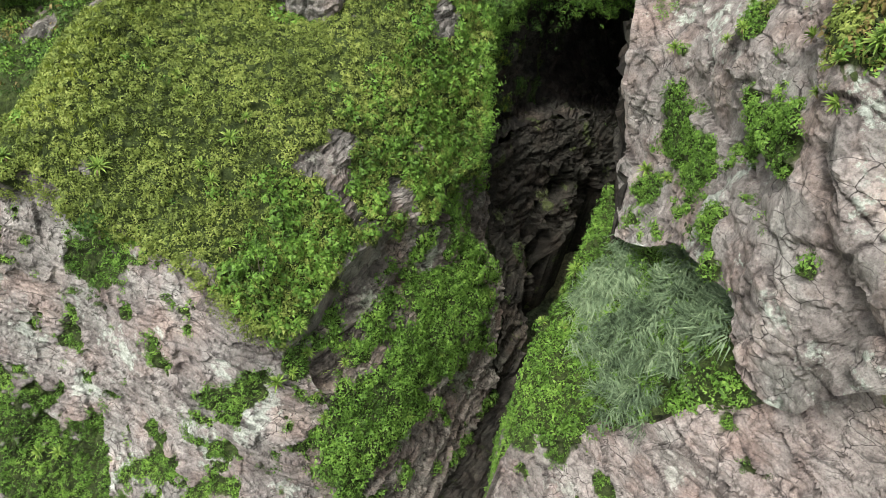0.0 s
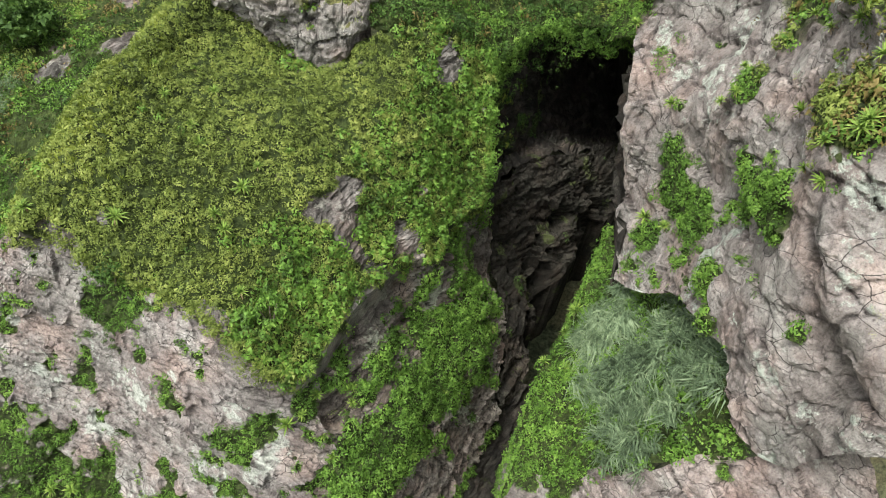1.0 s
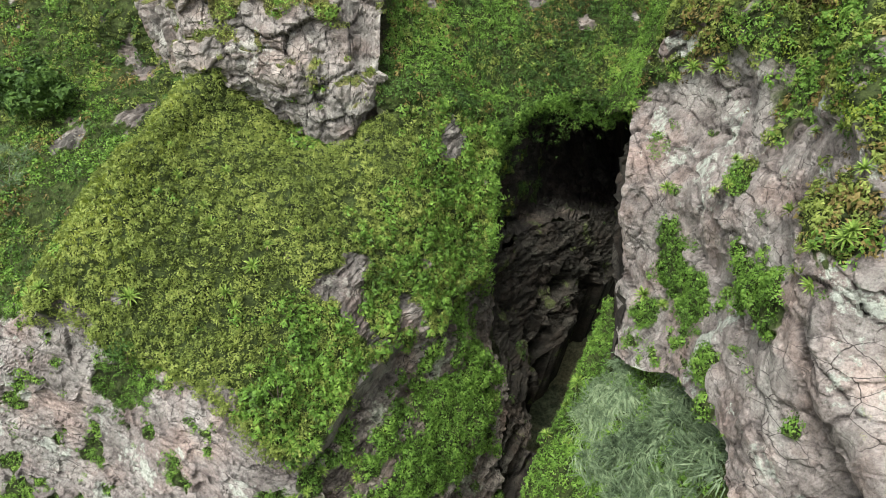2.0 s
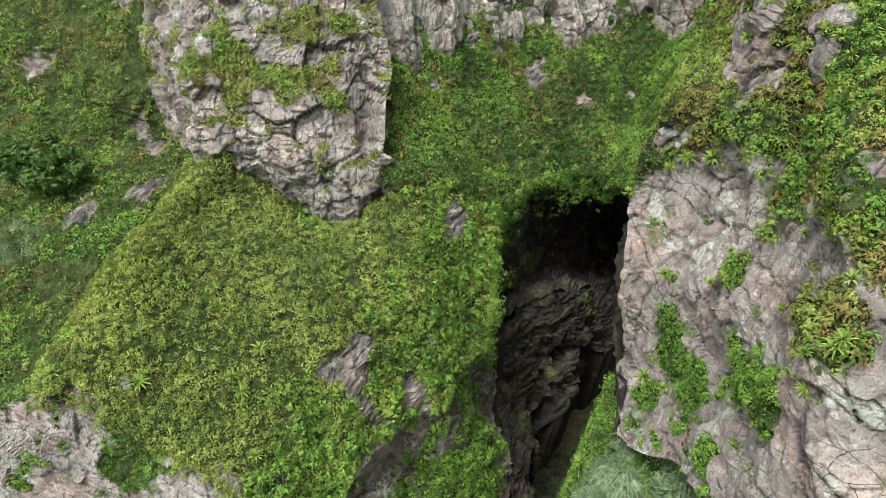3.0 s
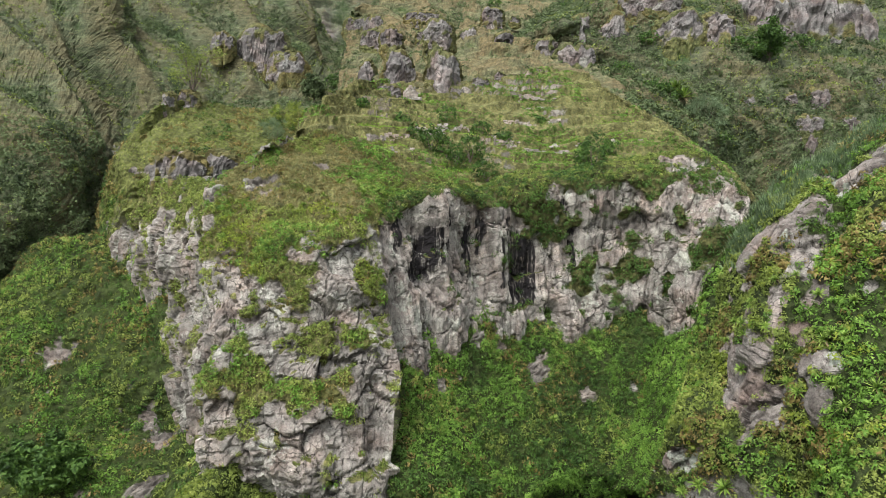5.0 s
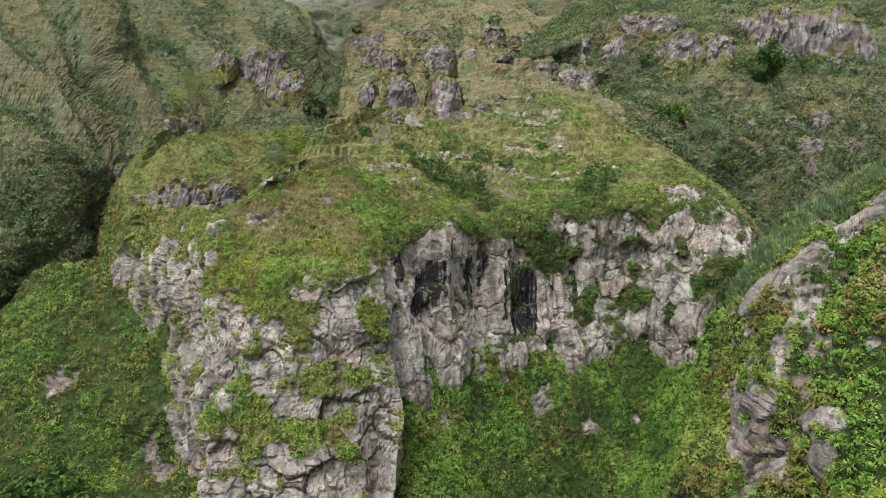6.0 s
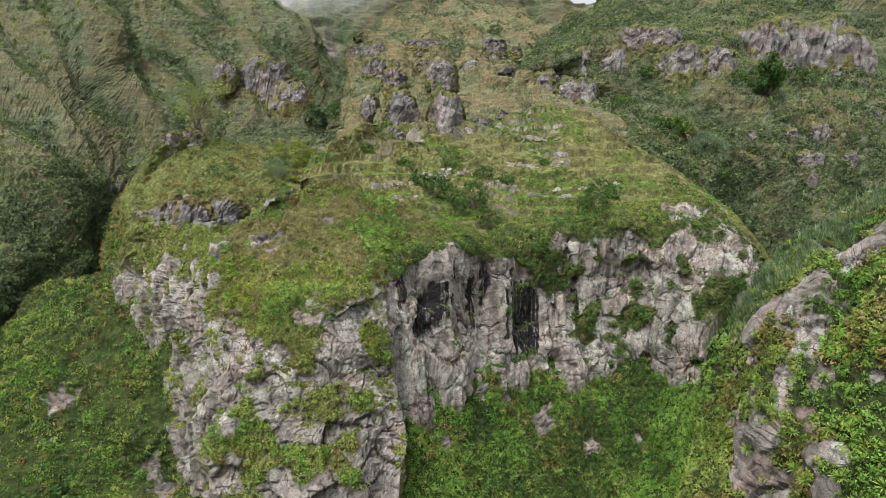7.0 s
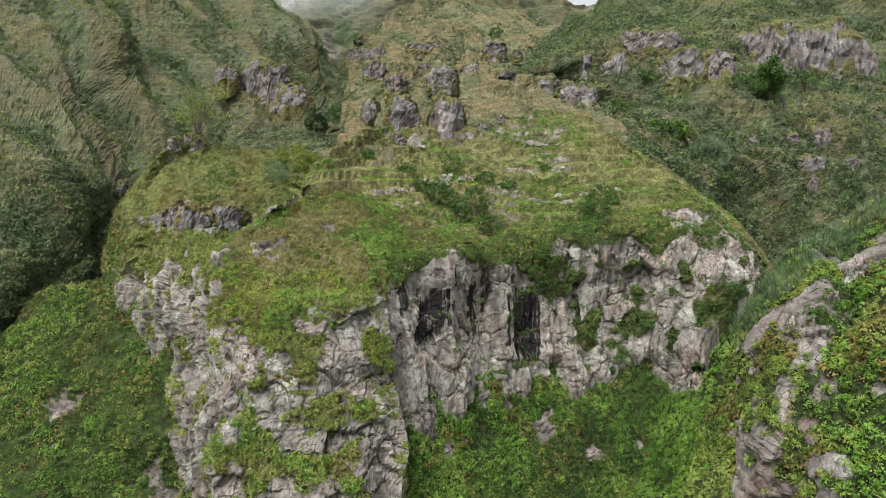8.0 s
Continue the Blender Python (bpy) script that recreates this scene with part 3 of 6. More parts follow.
left_mountain_3 = [(-115, 164, 96), (-90, 176, 99), (-84, 191, 99), (-56, 188, 94), (-46, 190, 89), (-37, 204, 86)]
left_mountain_4 = [(-143, 208, 128), (-111, 218, 128), (-88, 222, 119), (-70, 232, 114), (-56, 236, 107), (-50, 266, 102)]
left_mountain_5 = [(-172, 252, 168), (-127, 272, 165), (-106, 301, 155), (-87, 321, 151), (-60, 319, 131), (-51, 307, 112)]
left_mountain_rows = [left_mountain_0, left_mountain_1, left_mountain_2, left_mountain_3, left_mountain_4, left_mountain_5]
middle_mountain_0 = [(-28, 152, 72), (-17, 127, 74), (-8, 108, 74), (2, 114, 75), (15, 121, 78), (23, 116, 75), (28, 110, 71)]
middle_mountain_1 = [(-29, 181, 79), (-21, 168, 83), (-13, 151, 82), (-2, 138, 81), (8, 138, 82), (19, 144, 84), (26, 141, 82)]
middle_mountain_2 = [(-29, 200, 93), (-24, 203, 98), (-6, 185, 94), (9, 154, 89), (20, 155, 90), (24, 149, 86)]
middle_mountain_3 = [(-31, 226, 109), (-18, 232, 113), (-2, 237, 115), (17, 212, 108), (29, 216, 105), (38, 226, 105)]
middle_mountain_4 = [(-29, 232, 112), (-16, 269, 127), (1, 310, 141), (24, 289, 131), (41, 268, 119)]
middle_mountain_5 = [(-30, 330, 141), (-15, 352, 153), (-1, 374, 167), (24, 362, 154), (50, 309, 128)]
middle_mountain_rows = [middle_mountain_0, middle_mountain_1, middle_mountain_2, middle_mountain_3, middle_mountain_4, middle_mountain_5]
right_mountain_0 = [(28, 108, 70), (40, 117, 66), (47, 121, 59), (51, 118, 54), (57, 115, 53), (80, 110, 53)]
right_mountain_1 = [(27, 120, 74), (44, 124, 70), (54, 126, 69), (66, 128, 70), (95, 133, 71)]
right_mountain_2 = [(26, 141, 81), (42, 135, 79), (52, 133, 78), (67, 136, 79), (77, 138, 80), (102, 144, 80)]
right_mountain_3 = [(23, 146, 84), (29, 142, 85), (44, 142, 86), (63, 142, 85), (82, 152, 87), (110, 154, 87)]
right_mountain_4 = [(23, 146, 88), (35, 145, 89), (52, 147, 90), (66, 155, 92), (85, 169, 95), (123, 173, 94)]
right_mountain_5 = [(24, 148, 92), (34, 157, 98), (49, 157, 97), (66, 166, 101), (86, 183, 107), (104, 189, 111), (135, 192, 113)]
right_mountain_6 = [(36, 206, 107), (50, 218, 116), (65, 218, 115), (73, 208, 117), (93, 198, 117), (139, 199, 123)]
right_mountain_7 = [(54, 269, 129), (66, 271, 141), (89, 251, 143), (122, 241, 144), (169, 242, 147)]
right_mountain_rows = [right_mountain_0, right_mountain_1, right_mountain_2, right_mountain_3, right_mountain_4, right_mountain_5, right_mountain_6, right_mountain_7]
far_ridge_0 = [(-142, 430, 140), (-80, 430, 130), (-34, 440, 130), (20, 440, 138), (54, 430, 136), (98, 432, 136)]
far_ridge_1 = [(-148, 454, 172), (-84, 452, 160), (-34, 464, 162), (20, 464, 166), (56, 454, 160), (102, 454, 160)]
far_ridge_2 = [(-156, 478, 206), (-88, 476, 194), (-36, 476, 194), (28, 478, 206), (54, 478, 198), (72, 476, 184), (88, 476, 176), (102, 476, 182), (122, 478, 202)]
far_ridge_rows = [far_ridge_0, far_ridge_1, far_ridge_2]

# ---- green or bare spots: place, radius, change of plant cover, bulge ----
knoll_spots = [(-7.6, 39.6, 27.2, 1.9, -1.3, 0.8), (-9.2, 38.8, 28.1, 1, -1, 0.4), (-23.8, 34.9, 29.6, 1.1, -1.2, 0.3), (-20.7, 34.8, 30.3, 0.7, -1, 0.3), (-0.2, 53.3, 32.6, 1.7, -1.2, 0.5), (-3.4, 41.7, 24, 1, -1, 0.2), (-12.4, 51.8, 33.3, 0.9, -0.8, 0), (-6.1, 42.1, 28.4, 0.5, -1, 0.3), (-2, 45.5, 26.2, 0.9, -0.9, 0.2), (-10.4, 32.1, 25.5, 2, 0.5, 1), (-20, 33.9, 28.2, 1.1, 0.5, 0.5), (-4, 38.8, 22.8, 1.2, -0.6, 0.1)]
front_cliff_spots = [(-20.1, 33, 25.9, 2, 1, 0.3), (-24.7, 33.3, 18.3, 1, 0.9, 0.1), (-29.2, 31.1, 13.6, 2.8, 1.2, 0.4), (-25.4, 28.3, 9.1, 5, 1.3, 0.6), (-19.5, 30.4, 13.3, 0.6, 0.9, 0.1), (-13.8, 28.3, 13.9, 1.1, 0.8, 0.1), (-14.9, 27.5, 10.7, 1.2, 0.9, 0.2), (-11.6, 28.9, 18.4, 1.4, 0.9, 0.2), (-17.7, 30.8, 20.6, 1.4, 0.5, 0), (-26.2, 30.2, 10.9, 1, 0.9, 0.1), (-9, 30.5, 19.3, 1.2, 0.8, 0.1), (-15, 30.1, 22.4, 0.5, 0.6, 0), (-8.2, 28.5, 13, 1.3, 0.9, 0.2), (-7, 28.3, 9.7, 1.9, 0.9, 0.2)]
gorge_wall_spots = [(-5.6, 29.8, 12.8, 3.4, 1.6, 0.5), (-3.7, 32.7, 13.7, 3.3, 1.6, 0.6), (-2.3, 36.6, 13.4, 3.3, 1.6, 0.6), (-0.6, 39.8, 13.6, 3.1, 1.6, 0.5), (2.2, 46.4, 14.3, 3.3, 1.6, 0.8), (0, 42.5, 14.4, 2.8, 1.6, 0.4), (3.2, 44.7, 10.4, 1.4, 1, 0.2), (-6.8, 28.2, 12.3, 1.5, 1.2, 0.3), (2.5, 37.9, 0.9, 1.3, 1, 0.3), (7.3, 54.9, 9.5, 1.1, 1, 0.1), (5.3, 56.2, 12.6, 1.2, -1, 1), (2.8, 50.8, 15.6, 1.5, -1, -2), (4, 43.5, 0.3, 1.3, 0.8, 0.1), (-5.5, 33.5, 16.7, 0.8, 0.8, 0.1), (0.7, 47.5, 20.1, 1.4, 0.9, 0.1)]
gorge_hollows = [(9.7, 57.3, 7, 3, -1, -5), (11.1, 56.4, 0, 4, -1, -5), (16.6, 65.6, 10.1, 2.6, -1, -4), (7.5, 56, 13, 1.6, 0, -3), (12.5, 62, 12.5, 1.8, 0, -3)]
right_low_spots = [(14.1, 36.4, 31.9, 1.8, 1.3, 0.3), (14.2, 33.2, 31.6, 1.2, 1.2, 0.3), (13.5, 38, 32.9, 0.9, 1, 0.1), (14.1, 28, 35.9, 1, 1.2, 0.3), (13.8, 25.6, 37.3, 1.2, 1.3, 0.4), (13.5, 23.7, 37, 0.9, 1.2, 0.3), (13, 27.6, 31.5, 0.5, 1.1, 0.1), (12.6, 25.4, 30.8, 0.5, 1.1, 0.1), (12.5, 24.6, 29.4, 0.5, 1.1, 0.1), (14.5, 30.1, 36.2, 0.6, 1, 0.1)]
right_low_spots += [(13.7, 37.6, 33.8, 0.8, 0.8, 0.1), (12.9, 37.3, 27.5, 0.9, 1, 0.1), (12.6, 25.6, 30.3, 0.9, 1, 0.2), (14.9, 32.6, 39.3, 1, 1.2, 0.3), (13.8, 38.2, 36, 0.4, 1, 0.1), (14, 23.6, 42, 1.4, 1.3, 0.5), (13.8, 22.5, 40.3, 0.4, 1, 0.1), (13.6, 20.3, 34.3, 0.5, 1, 0.1), (12.9, 27.3, 31.5, 0.6, 0.8, 0.1), (13, 22.6, 33.3, 0.3, 0.8, 0)]
right_bare_spots = [(12.3, 40.1, 32.9, 1.7, -0.9, 0.4), (12.8, 39.4, 29.4, 1.4, -0.9, 0.3), (14.4, 36.7, 37.5, 1.4, -1, 0.2), (14.4, 35.7, 33.1, 0.4, -1, 0.2), (14.5, 27.6, 39, 1.1, -1, 0.1), (13.4, 21.6, 35.9, 1.5, -1, 0.1), (14.3, 21.1, 39.2, 1.1, -1, 0.2), (14.8, 18.8, 32.8, 1.9, -1, 0.2), (13.6, 21, 29.5, 1.2, -1, 0), (12.9, 41.7, 37.3, 1.5, -1, 0.2), (14.8, 37.9, 38.5, 1.4, -1, 0.2), (14.1, 25.3, 39, 0.5, -0.8, -0.7), (14, 20.5, 37.4, 0.5, -0.5, -0.6)]
right_high_spots = [(17.5, 42.3, 49.2, 1.9, -1.6, 0.25), (18, 39.8, 49.3, 1.2, -1.4, 0.15), (18, 43.9, 51.1, 1.4, -1.5, 0.2), (16.8, 40.4, 47, 1.1, -1.4, 0.15), (19, 37.2, 49.9, 1.1, -1.5, 0.25), (20.1, 37.2, 51.8, 1, -1.3, 0.15), (17.4, 27.4, 47.4, 0.6, -1.2, 0.1), (13.8, 45, 42.9, 0.7, -1.5, 0.15), (26, 48.6, 61.9, 2.1, -1.4, 0.2), (21.9, 47.8, 58.1, 1.9, -1.4, 0.2), (21.5, 44.1, 57, 1.7, -1.3, 0.1), (27.1, 47.7, 62.4, 1.8, -1.2, 0.1)]
right_high_spots += [(20.8, 49.5, 56.5, 1.4, -1.2, 0.1), (16, 27.5, 43.8, 0.6, -1.2, 0.1), (15.2, 30.2, 40.8, 1.3, -1.3, 0.1), (14.6, 34.1, 35.4, 0.9, -1, 0.05), (23.6, 45.5, 60.1, 1.1, -1.3, 0.2), (23.8, 42.2, 59.2, 1, -1.2, 0.2), (19.3, 43.3, 54.4, 0.9, -1.3, 0.2), (18.2, 44.9, 52.7, 1.1, -1.3, 0.2), (18, 46.9, 50.4, 1, -1.2, 0.1), (19.6, 40.5, 52.8, 0.9, -1.2, 0.1), (25.6, 47.3, 61.7, 1, -1.3, 0.2)]
lower_cliff_spots = [(8.7, 23.5, 16.5, 0.8, 0.9, 0.1), (6.9, 26.1, 16.1, 1.2, 1.2, 0.3), (5, 27.9, 14.7, 0.7, 0.9, 0.1), (13.1, 21.1, 25.1, 0.7, 1, 0.2)]
bowl_spots = [(8.7, 73.5, 40.5, 0.8, -1.5, 0.5), (13.9, 72.6, 37.8, 0.7, -1.5, 0.4), (19.3, 74.9, 37.9, 0.6, -1.5, 0.3), (-4.2, 64.9, 44.5, 1.4, -1.6, 0.6), (-1.8, 65, 42, 0.6, -1.4, 0.3), (0.2, 66.8, 41.9, 0.6, -1.4, 0.3), (2.2, 71.5, 44.8, 0.7, -1.4, 0.4), (4.4, 73.8, 44.7, 0.7, -1.3, 0.3)]
buttress_green_spots = [(-12, 56, 48, 1.4, 1.1, 0.2), (-18.3, 55.9, 48.1, 1.3, 1, 0.1), (-16.9, 54.5, 45, 1.5, 1.1, 0.2), (-12.6, 54, 44.6, 1.9, 1.1, 0.2), (-9.4, 55.2, 45.1, 1.2, 1, 0.1), (-9, 57.1, 47.9, 1.1, 1, 0.1), (-8.5, 54.1, 42.1, 1, 1, 0.2), (-17, 53.4, 41.6, 1.2, 0.8, 0), (-19.2, 54.6, 45.7, 1, 0.9, 0.1), (-13.9, 58.3, 53.1, 2.1, 0.8, 0), (-7.8, 60.7, 52.4, 1.2, 1, 0.1), (-19, 53.1, 41.5, 0.6, 0.9, 0.1), (-16, 59.9, 55, 2.5, 0.8, 0), (-12.5, 63.2, 58.2, 2.6, 1, 0.1), (-8.3, 61.1, 53.4, 1.3, 1.1, 0.2)]
buttress_bare_spots = [(-10.8, 58.3, 51.8, 1.8, -0.8, 0.5), (-12.6, 54.9, 46.3, 1.3, -0.9, 0.6), (-15.1, 55.3, 47.4, 1.2, -0.6, 0.3), (-13, 52.9, 40.6, 2.3, -0.8, 0.2), (-8.7, 53.4, 37.5, 1.9, -0.8, 0.2), (-20.1, 53.2, 41.9, 1.2, -0.8, 0.3), (-19.9, 67.9, 60.8, 1.4, -1.2, 0.3), (-10.9, 58.4, 51.9, 1.7, -0.8, 0.3), (-23.1, 67.3, 59.2, 1.4, -1, 0.2), (-13.4, 72.5, 62.6, 0.9, -1.2, 0.2), (-21.2, 59.1, 51.9, 1.5, -0.8, 0.2)]
amphitheatre_spots = [(-3.2, 69.1, 54.6, 1.1, -1, -0.7), (-3.7, 67.3, 52.5, 1.1, -1, -0.9), (9.2, 79.3, 56.9, 2.2, 1.1, 0.1), (12, 80.5, 55, 1.7, 1, 0.1), (21, 81.7, 50.3, 1.5, 1.1, 0.2), (14.8, 80.8, 50, 1.5, 1.1, 0.2), (28.3, 76.9, 54, 2.4, 1.2, 0.2), (20.1, 82.9, 57, 1.1, 1, 0.1), (25.8, 82.3, 60.4, 1.1, 1, 0.1), (0.3, 73.3, 52.9, 0.6, -0.5, -1), (21, 82.3, 55.7, 1.5, -0.4, -0.8), (11.1, 78, 46.1, 1.2, -0.5, -1), (14.6, 79.4, 46.4, 1.2, -0.5, -1), (29.3, 76.6, 48.6, 1.3, 1, 0.2), (7.2, 77.9, 50.6, 1, -1, -0.5), (2.5, 75.4, 56.2, 1.4, -1, 0.5)]
flank_spots = [(-31.3, 77.8, 47.8, 1.5, 1.2, 0.1), (-41.7, 91.7, 58.3, 2.5, 1, 0.1), (-31.7, 79.7, 56.3, 1, 0.8, 0), (-22.9, 66, 55.9, 1.3, 1.1, 0.1), (-27, 71.4, 49.7, 0.8, -1, -1.6), (-32.3, 83.4, 58.5, 1.8, -1, 0.3)]
terraces_spots = [(-13.2, 74.6, 62.5, 1, -1.4, 0.4), (-6.3, 104.6, 72.8, 1.2, -1.5, 0.7), (0.9, 107.2, 73.9, 1, -1.2, 0.4), (30.9, 84, 58.9, 1.5, -1.2, 0.3), (28.3, 88.6, 61.3, 1.7, -1.2, 0.3), (13.6, 86.1, 59.4, 1.3, -1, 0.2)]
knob_spots = [(-38.9, 93.5, 62.3, 2, -1.3, 0.5), (-33.7, 91.8, 62.4, 2.1, -1.3, 0.5), (-29.9, 96.5, 61.7, 1.6, -1, 0.3), (-46.9, 117.2, 73.1, 1.3, -1.4, 0.5), (-44.7, 120.4, 73.7, 1.2, -1.4, 0.5)]
valley_spots = [(-36, 78.9, 33, 1.7, -1.2, 0.3), (-37.7, 64.3, 28.1, 1.2, -1.2, 0.4), (-31.9, 67, 29.8, 1.1, -1.2, 0.4), (-50, 86.2, 38.4, 1.6, -1.2, 0.3), (-32.6, 73.9, 32, 1.3, -1, 0.2)]
water_streaks = [(-2.6, 70, 56.6, 51.9, 0.91), (-3.3, 68.6, 55.9, 51, 1.01), (-4.1, 67.1, 54.8, 51, 0.77), (6.4, 78.1, 55.4, 46.9, 0.89), (7.6, 78.6, 54.9, 46.4, 1.09), (8.5, 78.9, 54.3, 46.6, 0.64), (5.5, 77.6, 57.1, 52.1, 0.5), (2.5, 75.7, 59.3, 52.5, 0.43), (-1.2, 72.2, 58.5, 53.2, 0.41), (1.3, 74.6, 56.3, 50.3, 0.36), (-5.8, 67.2, 58.6, 54.3, 0.33), (13.4, 80.9, 54, 48.7, 0.46), (12.3, 80.9, 58.9, 55.4, 0.79), (13.4, 81.2, 56.6, 54, 0.66), (4.5, 77, 54.7, 48.4, 0.38)]

PLACED = {}


def beds_of(s, seed):
    """A random number for each bed, with quick passage from bed to bed."""
    i = np.floor(s)
    f = smooth_step(0.5, 1.0, s - i)
    z = np.zeros(len(s), np.int64)
    return lattice(i.astype(np.int64), z, z, seed) * (1 - f) + lattice(i.astype(np.int64) + 1, z, z, seed) * f


def shattered(q, seed):
    """Rock broken into blocks: height of each block's tilted face, nearness of the joint beside it, and a number for each block."""
    corner = np.floor(q - 0.5).astype(np.int64)
    best, second = np.full(len(q), 9.0), np.full(len(q), 9.0)
    face, tone = np.zeros(len(q)), np.zeros(len(q))
    for dx in (0, 1):
        for dy in (0, 1):
            for dz in (0, 1):
                i, j, k = corner[:, 0] + dx, corner[:, 1] + dy, corner[:, 2] + dz
                at = np.stack([c + 0.15 + 0.7 * lattice(i, j, k, seed + n) for n, c in enumerate((i, j, k))], 1)
                off = q - at
                d = ((off ** 4).sum(1)) ** 0.25
                r = lattice(i, j, k, seed + 3)
                tilt = np.stack([lattice(i, j, k, seed + n) - 0.5 for n in (4, 5, 6)], 1)
                closer = d < best
                second = np.where(closer, best, np.minimum(second, d))
                face = np.where(closer, r - 0.5 + 0.9 * (tilt * off).sum(1), face)
                tone = np.where(closer, r, tone)
                best = np.where(closer, d, best)
    return face, second - best, tone


def hillside(name, label, category, rows, nu, nv, mat, rock, veg, skirts=(0, 0, 0, 0), steps=0.0, wave=0.5, spots=(), streaks=(),
             wall=False, dip=(0.0, 0.0), bed=0.7, bedding=0.5, flutes=0.0, block=3.2, ribs=0.0, rib_count=5.0, tall=1.0, calm=99.0, rib_lean=0.55, ledges=0.0, ridges=(), kind="structure"):
    """One landform: a sheet over contour rows, cracked where it is bare rock and billowy where plants cover it.
    rock: depth of the cracking in metres; veg(p, n, row, u): how far plants cover it, from 0 to 1.
    dip, bed, bedding: slope, thickness and relief of its beds; flutes: relief of upright ribs; block: size of its blocks.
    skirts: metres by which the left, right, first and last edges run on downwards behind the sheet."""
    rows = [list(r) for r in rows]
    for side, by in enumerate(skirts):
        if isinstance(by, tuple):
            add = [tuple(np.array(r[(0, -1)[side]]) + np.array(by)) for r in rows] if side < 2 else [tuple(np.array(q) + np.array(by)) for q in rows[-1]]
            rows = [[a] + r for a, r in zip(add, rows)] if side == 0 else [r + [a] for a, r in zip(add, rows)] if side == 1 else rows + [add]
    g, level = sheet(rows, nu, nv)
    n = grid_normals(g)
    p, nn = g.reshape(-1, 3), n.reshape(-1, 3)
    row = np.repeat(level, nu)
    u = np.tile(np.linspace(0, 1, nu), nv)
    cover = veg(p, nn, row, u)
    bulge = np.zeros(len(p))
    ragged = np.clip(1 + 0.75 * fractal(p, 1.6, 4, 81), 0.2, 3)
    for x, y, z, r, change, out in spots:
        far = np.linalg.norm(p - np.array((x, y, z)), axis=1) / r
        cover = cover + change * np.exp(-(far * ragged) ** 3)
        bulge = bulge + out * np.exp(-(far * np.clip(ragged, 0.7, 1.5)) ** 2)
    cover = np.clip(cover, 0, 1)
    bare = 1 - smooth_step(0.3, 0.7, cover)
    lift = wave * fractal(p, 6.0, 4, 3) * 0.5 + 0.7 * bulge
    if ribs:
        phase = u * rib_count + rib_lean * row + 0.5 * fractal(np.stack([u * 5, row * 0.7, 0 * u], 1), 1.0, 3, 91)
        minor = phase * 3.1 + 0.4 * fractal(p, 14, 3, 92)
        crest = 1 - 2 * np.abs(phase - np.floor(phase) - 0.5)
        crest = 0.75 * crest + 0.25 * (1 - 2 * np.abs(minor - np.floor(minor) - 0.5))
        lift = lift + ribs * (crest - 0.5) * 2 * smooth_step(0.3, 1.6, row)
    for line, high, broad in ridges:
        near = np.full(len(p), 1e9)
        for a, b in zip(line[:-1], line[1:]):
            a, b = np.array(a, float), np.array(b, float)
            k = np.clip(((p[:, :2] - a) @ (b - a)) / ((b - a) @ (b - a)), 0, 1)
            near = np.minimum(near, np.linalg.norm(p[:, :2] - a - k[:, None] * (b - a), axis=1))
        near = near + 1.5 * fractal(p, 9, 3, 93)
        lift = lift + high * np.clip(1 - near / broad, 0, 1) ** 1.3
    stain = np.zeros(len(p))
    for x, y, top, foot, width in streaks:
        d = np.hypot(p[:, 0] - x, (p[:, 1] - y) * 0.12) + 0.25 * fractal(p * np.array((1, 1, 0.3)), 1.0, 3, 95)
        stain = np.maximum(stain, smooth_step(width * 1.35, width * 0.5, d) * smooth_step(foot - 1, foot + 1, p[:, 2]) * smooth_step(top + 0.7, top - 0.5, p[:, 2]))
    warp = np.stack([fractal(p, 2.5, 3, s) for s in (21, 22, 23)], 1)
    s = p[:, 2] + p[:, 0] * dip[0] + p[:, 1] * dip[1] + 0.35 * warp[:, 2] + 0.8 * fractal(p, 9, 2, 24)
    wide, thin = beds_of(s / bed, 31), beds_of(s / (bed * 0.31), 32)
    tone = 0.5 * wide + 0.5 * thin
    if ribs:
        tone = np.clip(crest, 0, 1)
    q = np.stack([p[:, 0], p[:, 1], s], 1) + 0.1 * warp + 0.05 * np.stack([fractal(p, 0.7, 2, k) for k in (25, 26, 27)], 1)
    bare = bare * smooth_step(calm + 0.3, calm - 0.4, row)
    unit = np.array((1.25, 1.25, 0.55 * tall)) * block
    face, edge, _ = shattered(q / unit, 5)
    face2, edge2, own = shattered(q / (0.4 * unit) + 3.3, 9)
    face3, edge3, own3 = shattered(q / (0.16 * unit) + 7.7, 19)
    if not ribs:
        tone = np.clip(0.55 * tone + 0.3 * own + 0.15 * own3, 0, 1)
    upright = fractal(p * np.array((1, 1, 0.1)), 2.2, 4, 41)
    rough = fractal(p, 0.6, 4, 42)
    lift = lift + rock * bare * (0.9 * face + 0.45 * face2 + 0.22 * face3 + bedding * (0.7 * wide + 0.3 * thin - 0.5) + flutes * upright + 0.06 * rough
                                 - 0.28 * np.exp(-(edge / 0.035) ** 2) - 0.12 * np.exp(-(edge2 / 0.06) ** 2))
    # strength of the shade painted along the joints
    crack_shade = bare * np.clip(0.7 * np.exp(-(edge / 0.03) ** 2) + 0.45 * np.exp(-(edge2 / 0.04) ** 2), 0, 1)
    billow = np.abs(fractal(p, 2.4, 2, 51))
    lumps = np.abs(soft_noise(p / 0.8, 52)) + 0.6 * np.abs(soft_noise(p / 0.42, 53))
    lift = lift + (1 - bare) * (0.6 * min(wave, 1.2) * (0.6 - billow) + 0.45 * (0.7 - lumps))
    p = p + nn * lift[:, None]
    if steps:
        z = p[:, 2] + 1.1 * steps * fractal(p, 11.0, 3, 61)
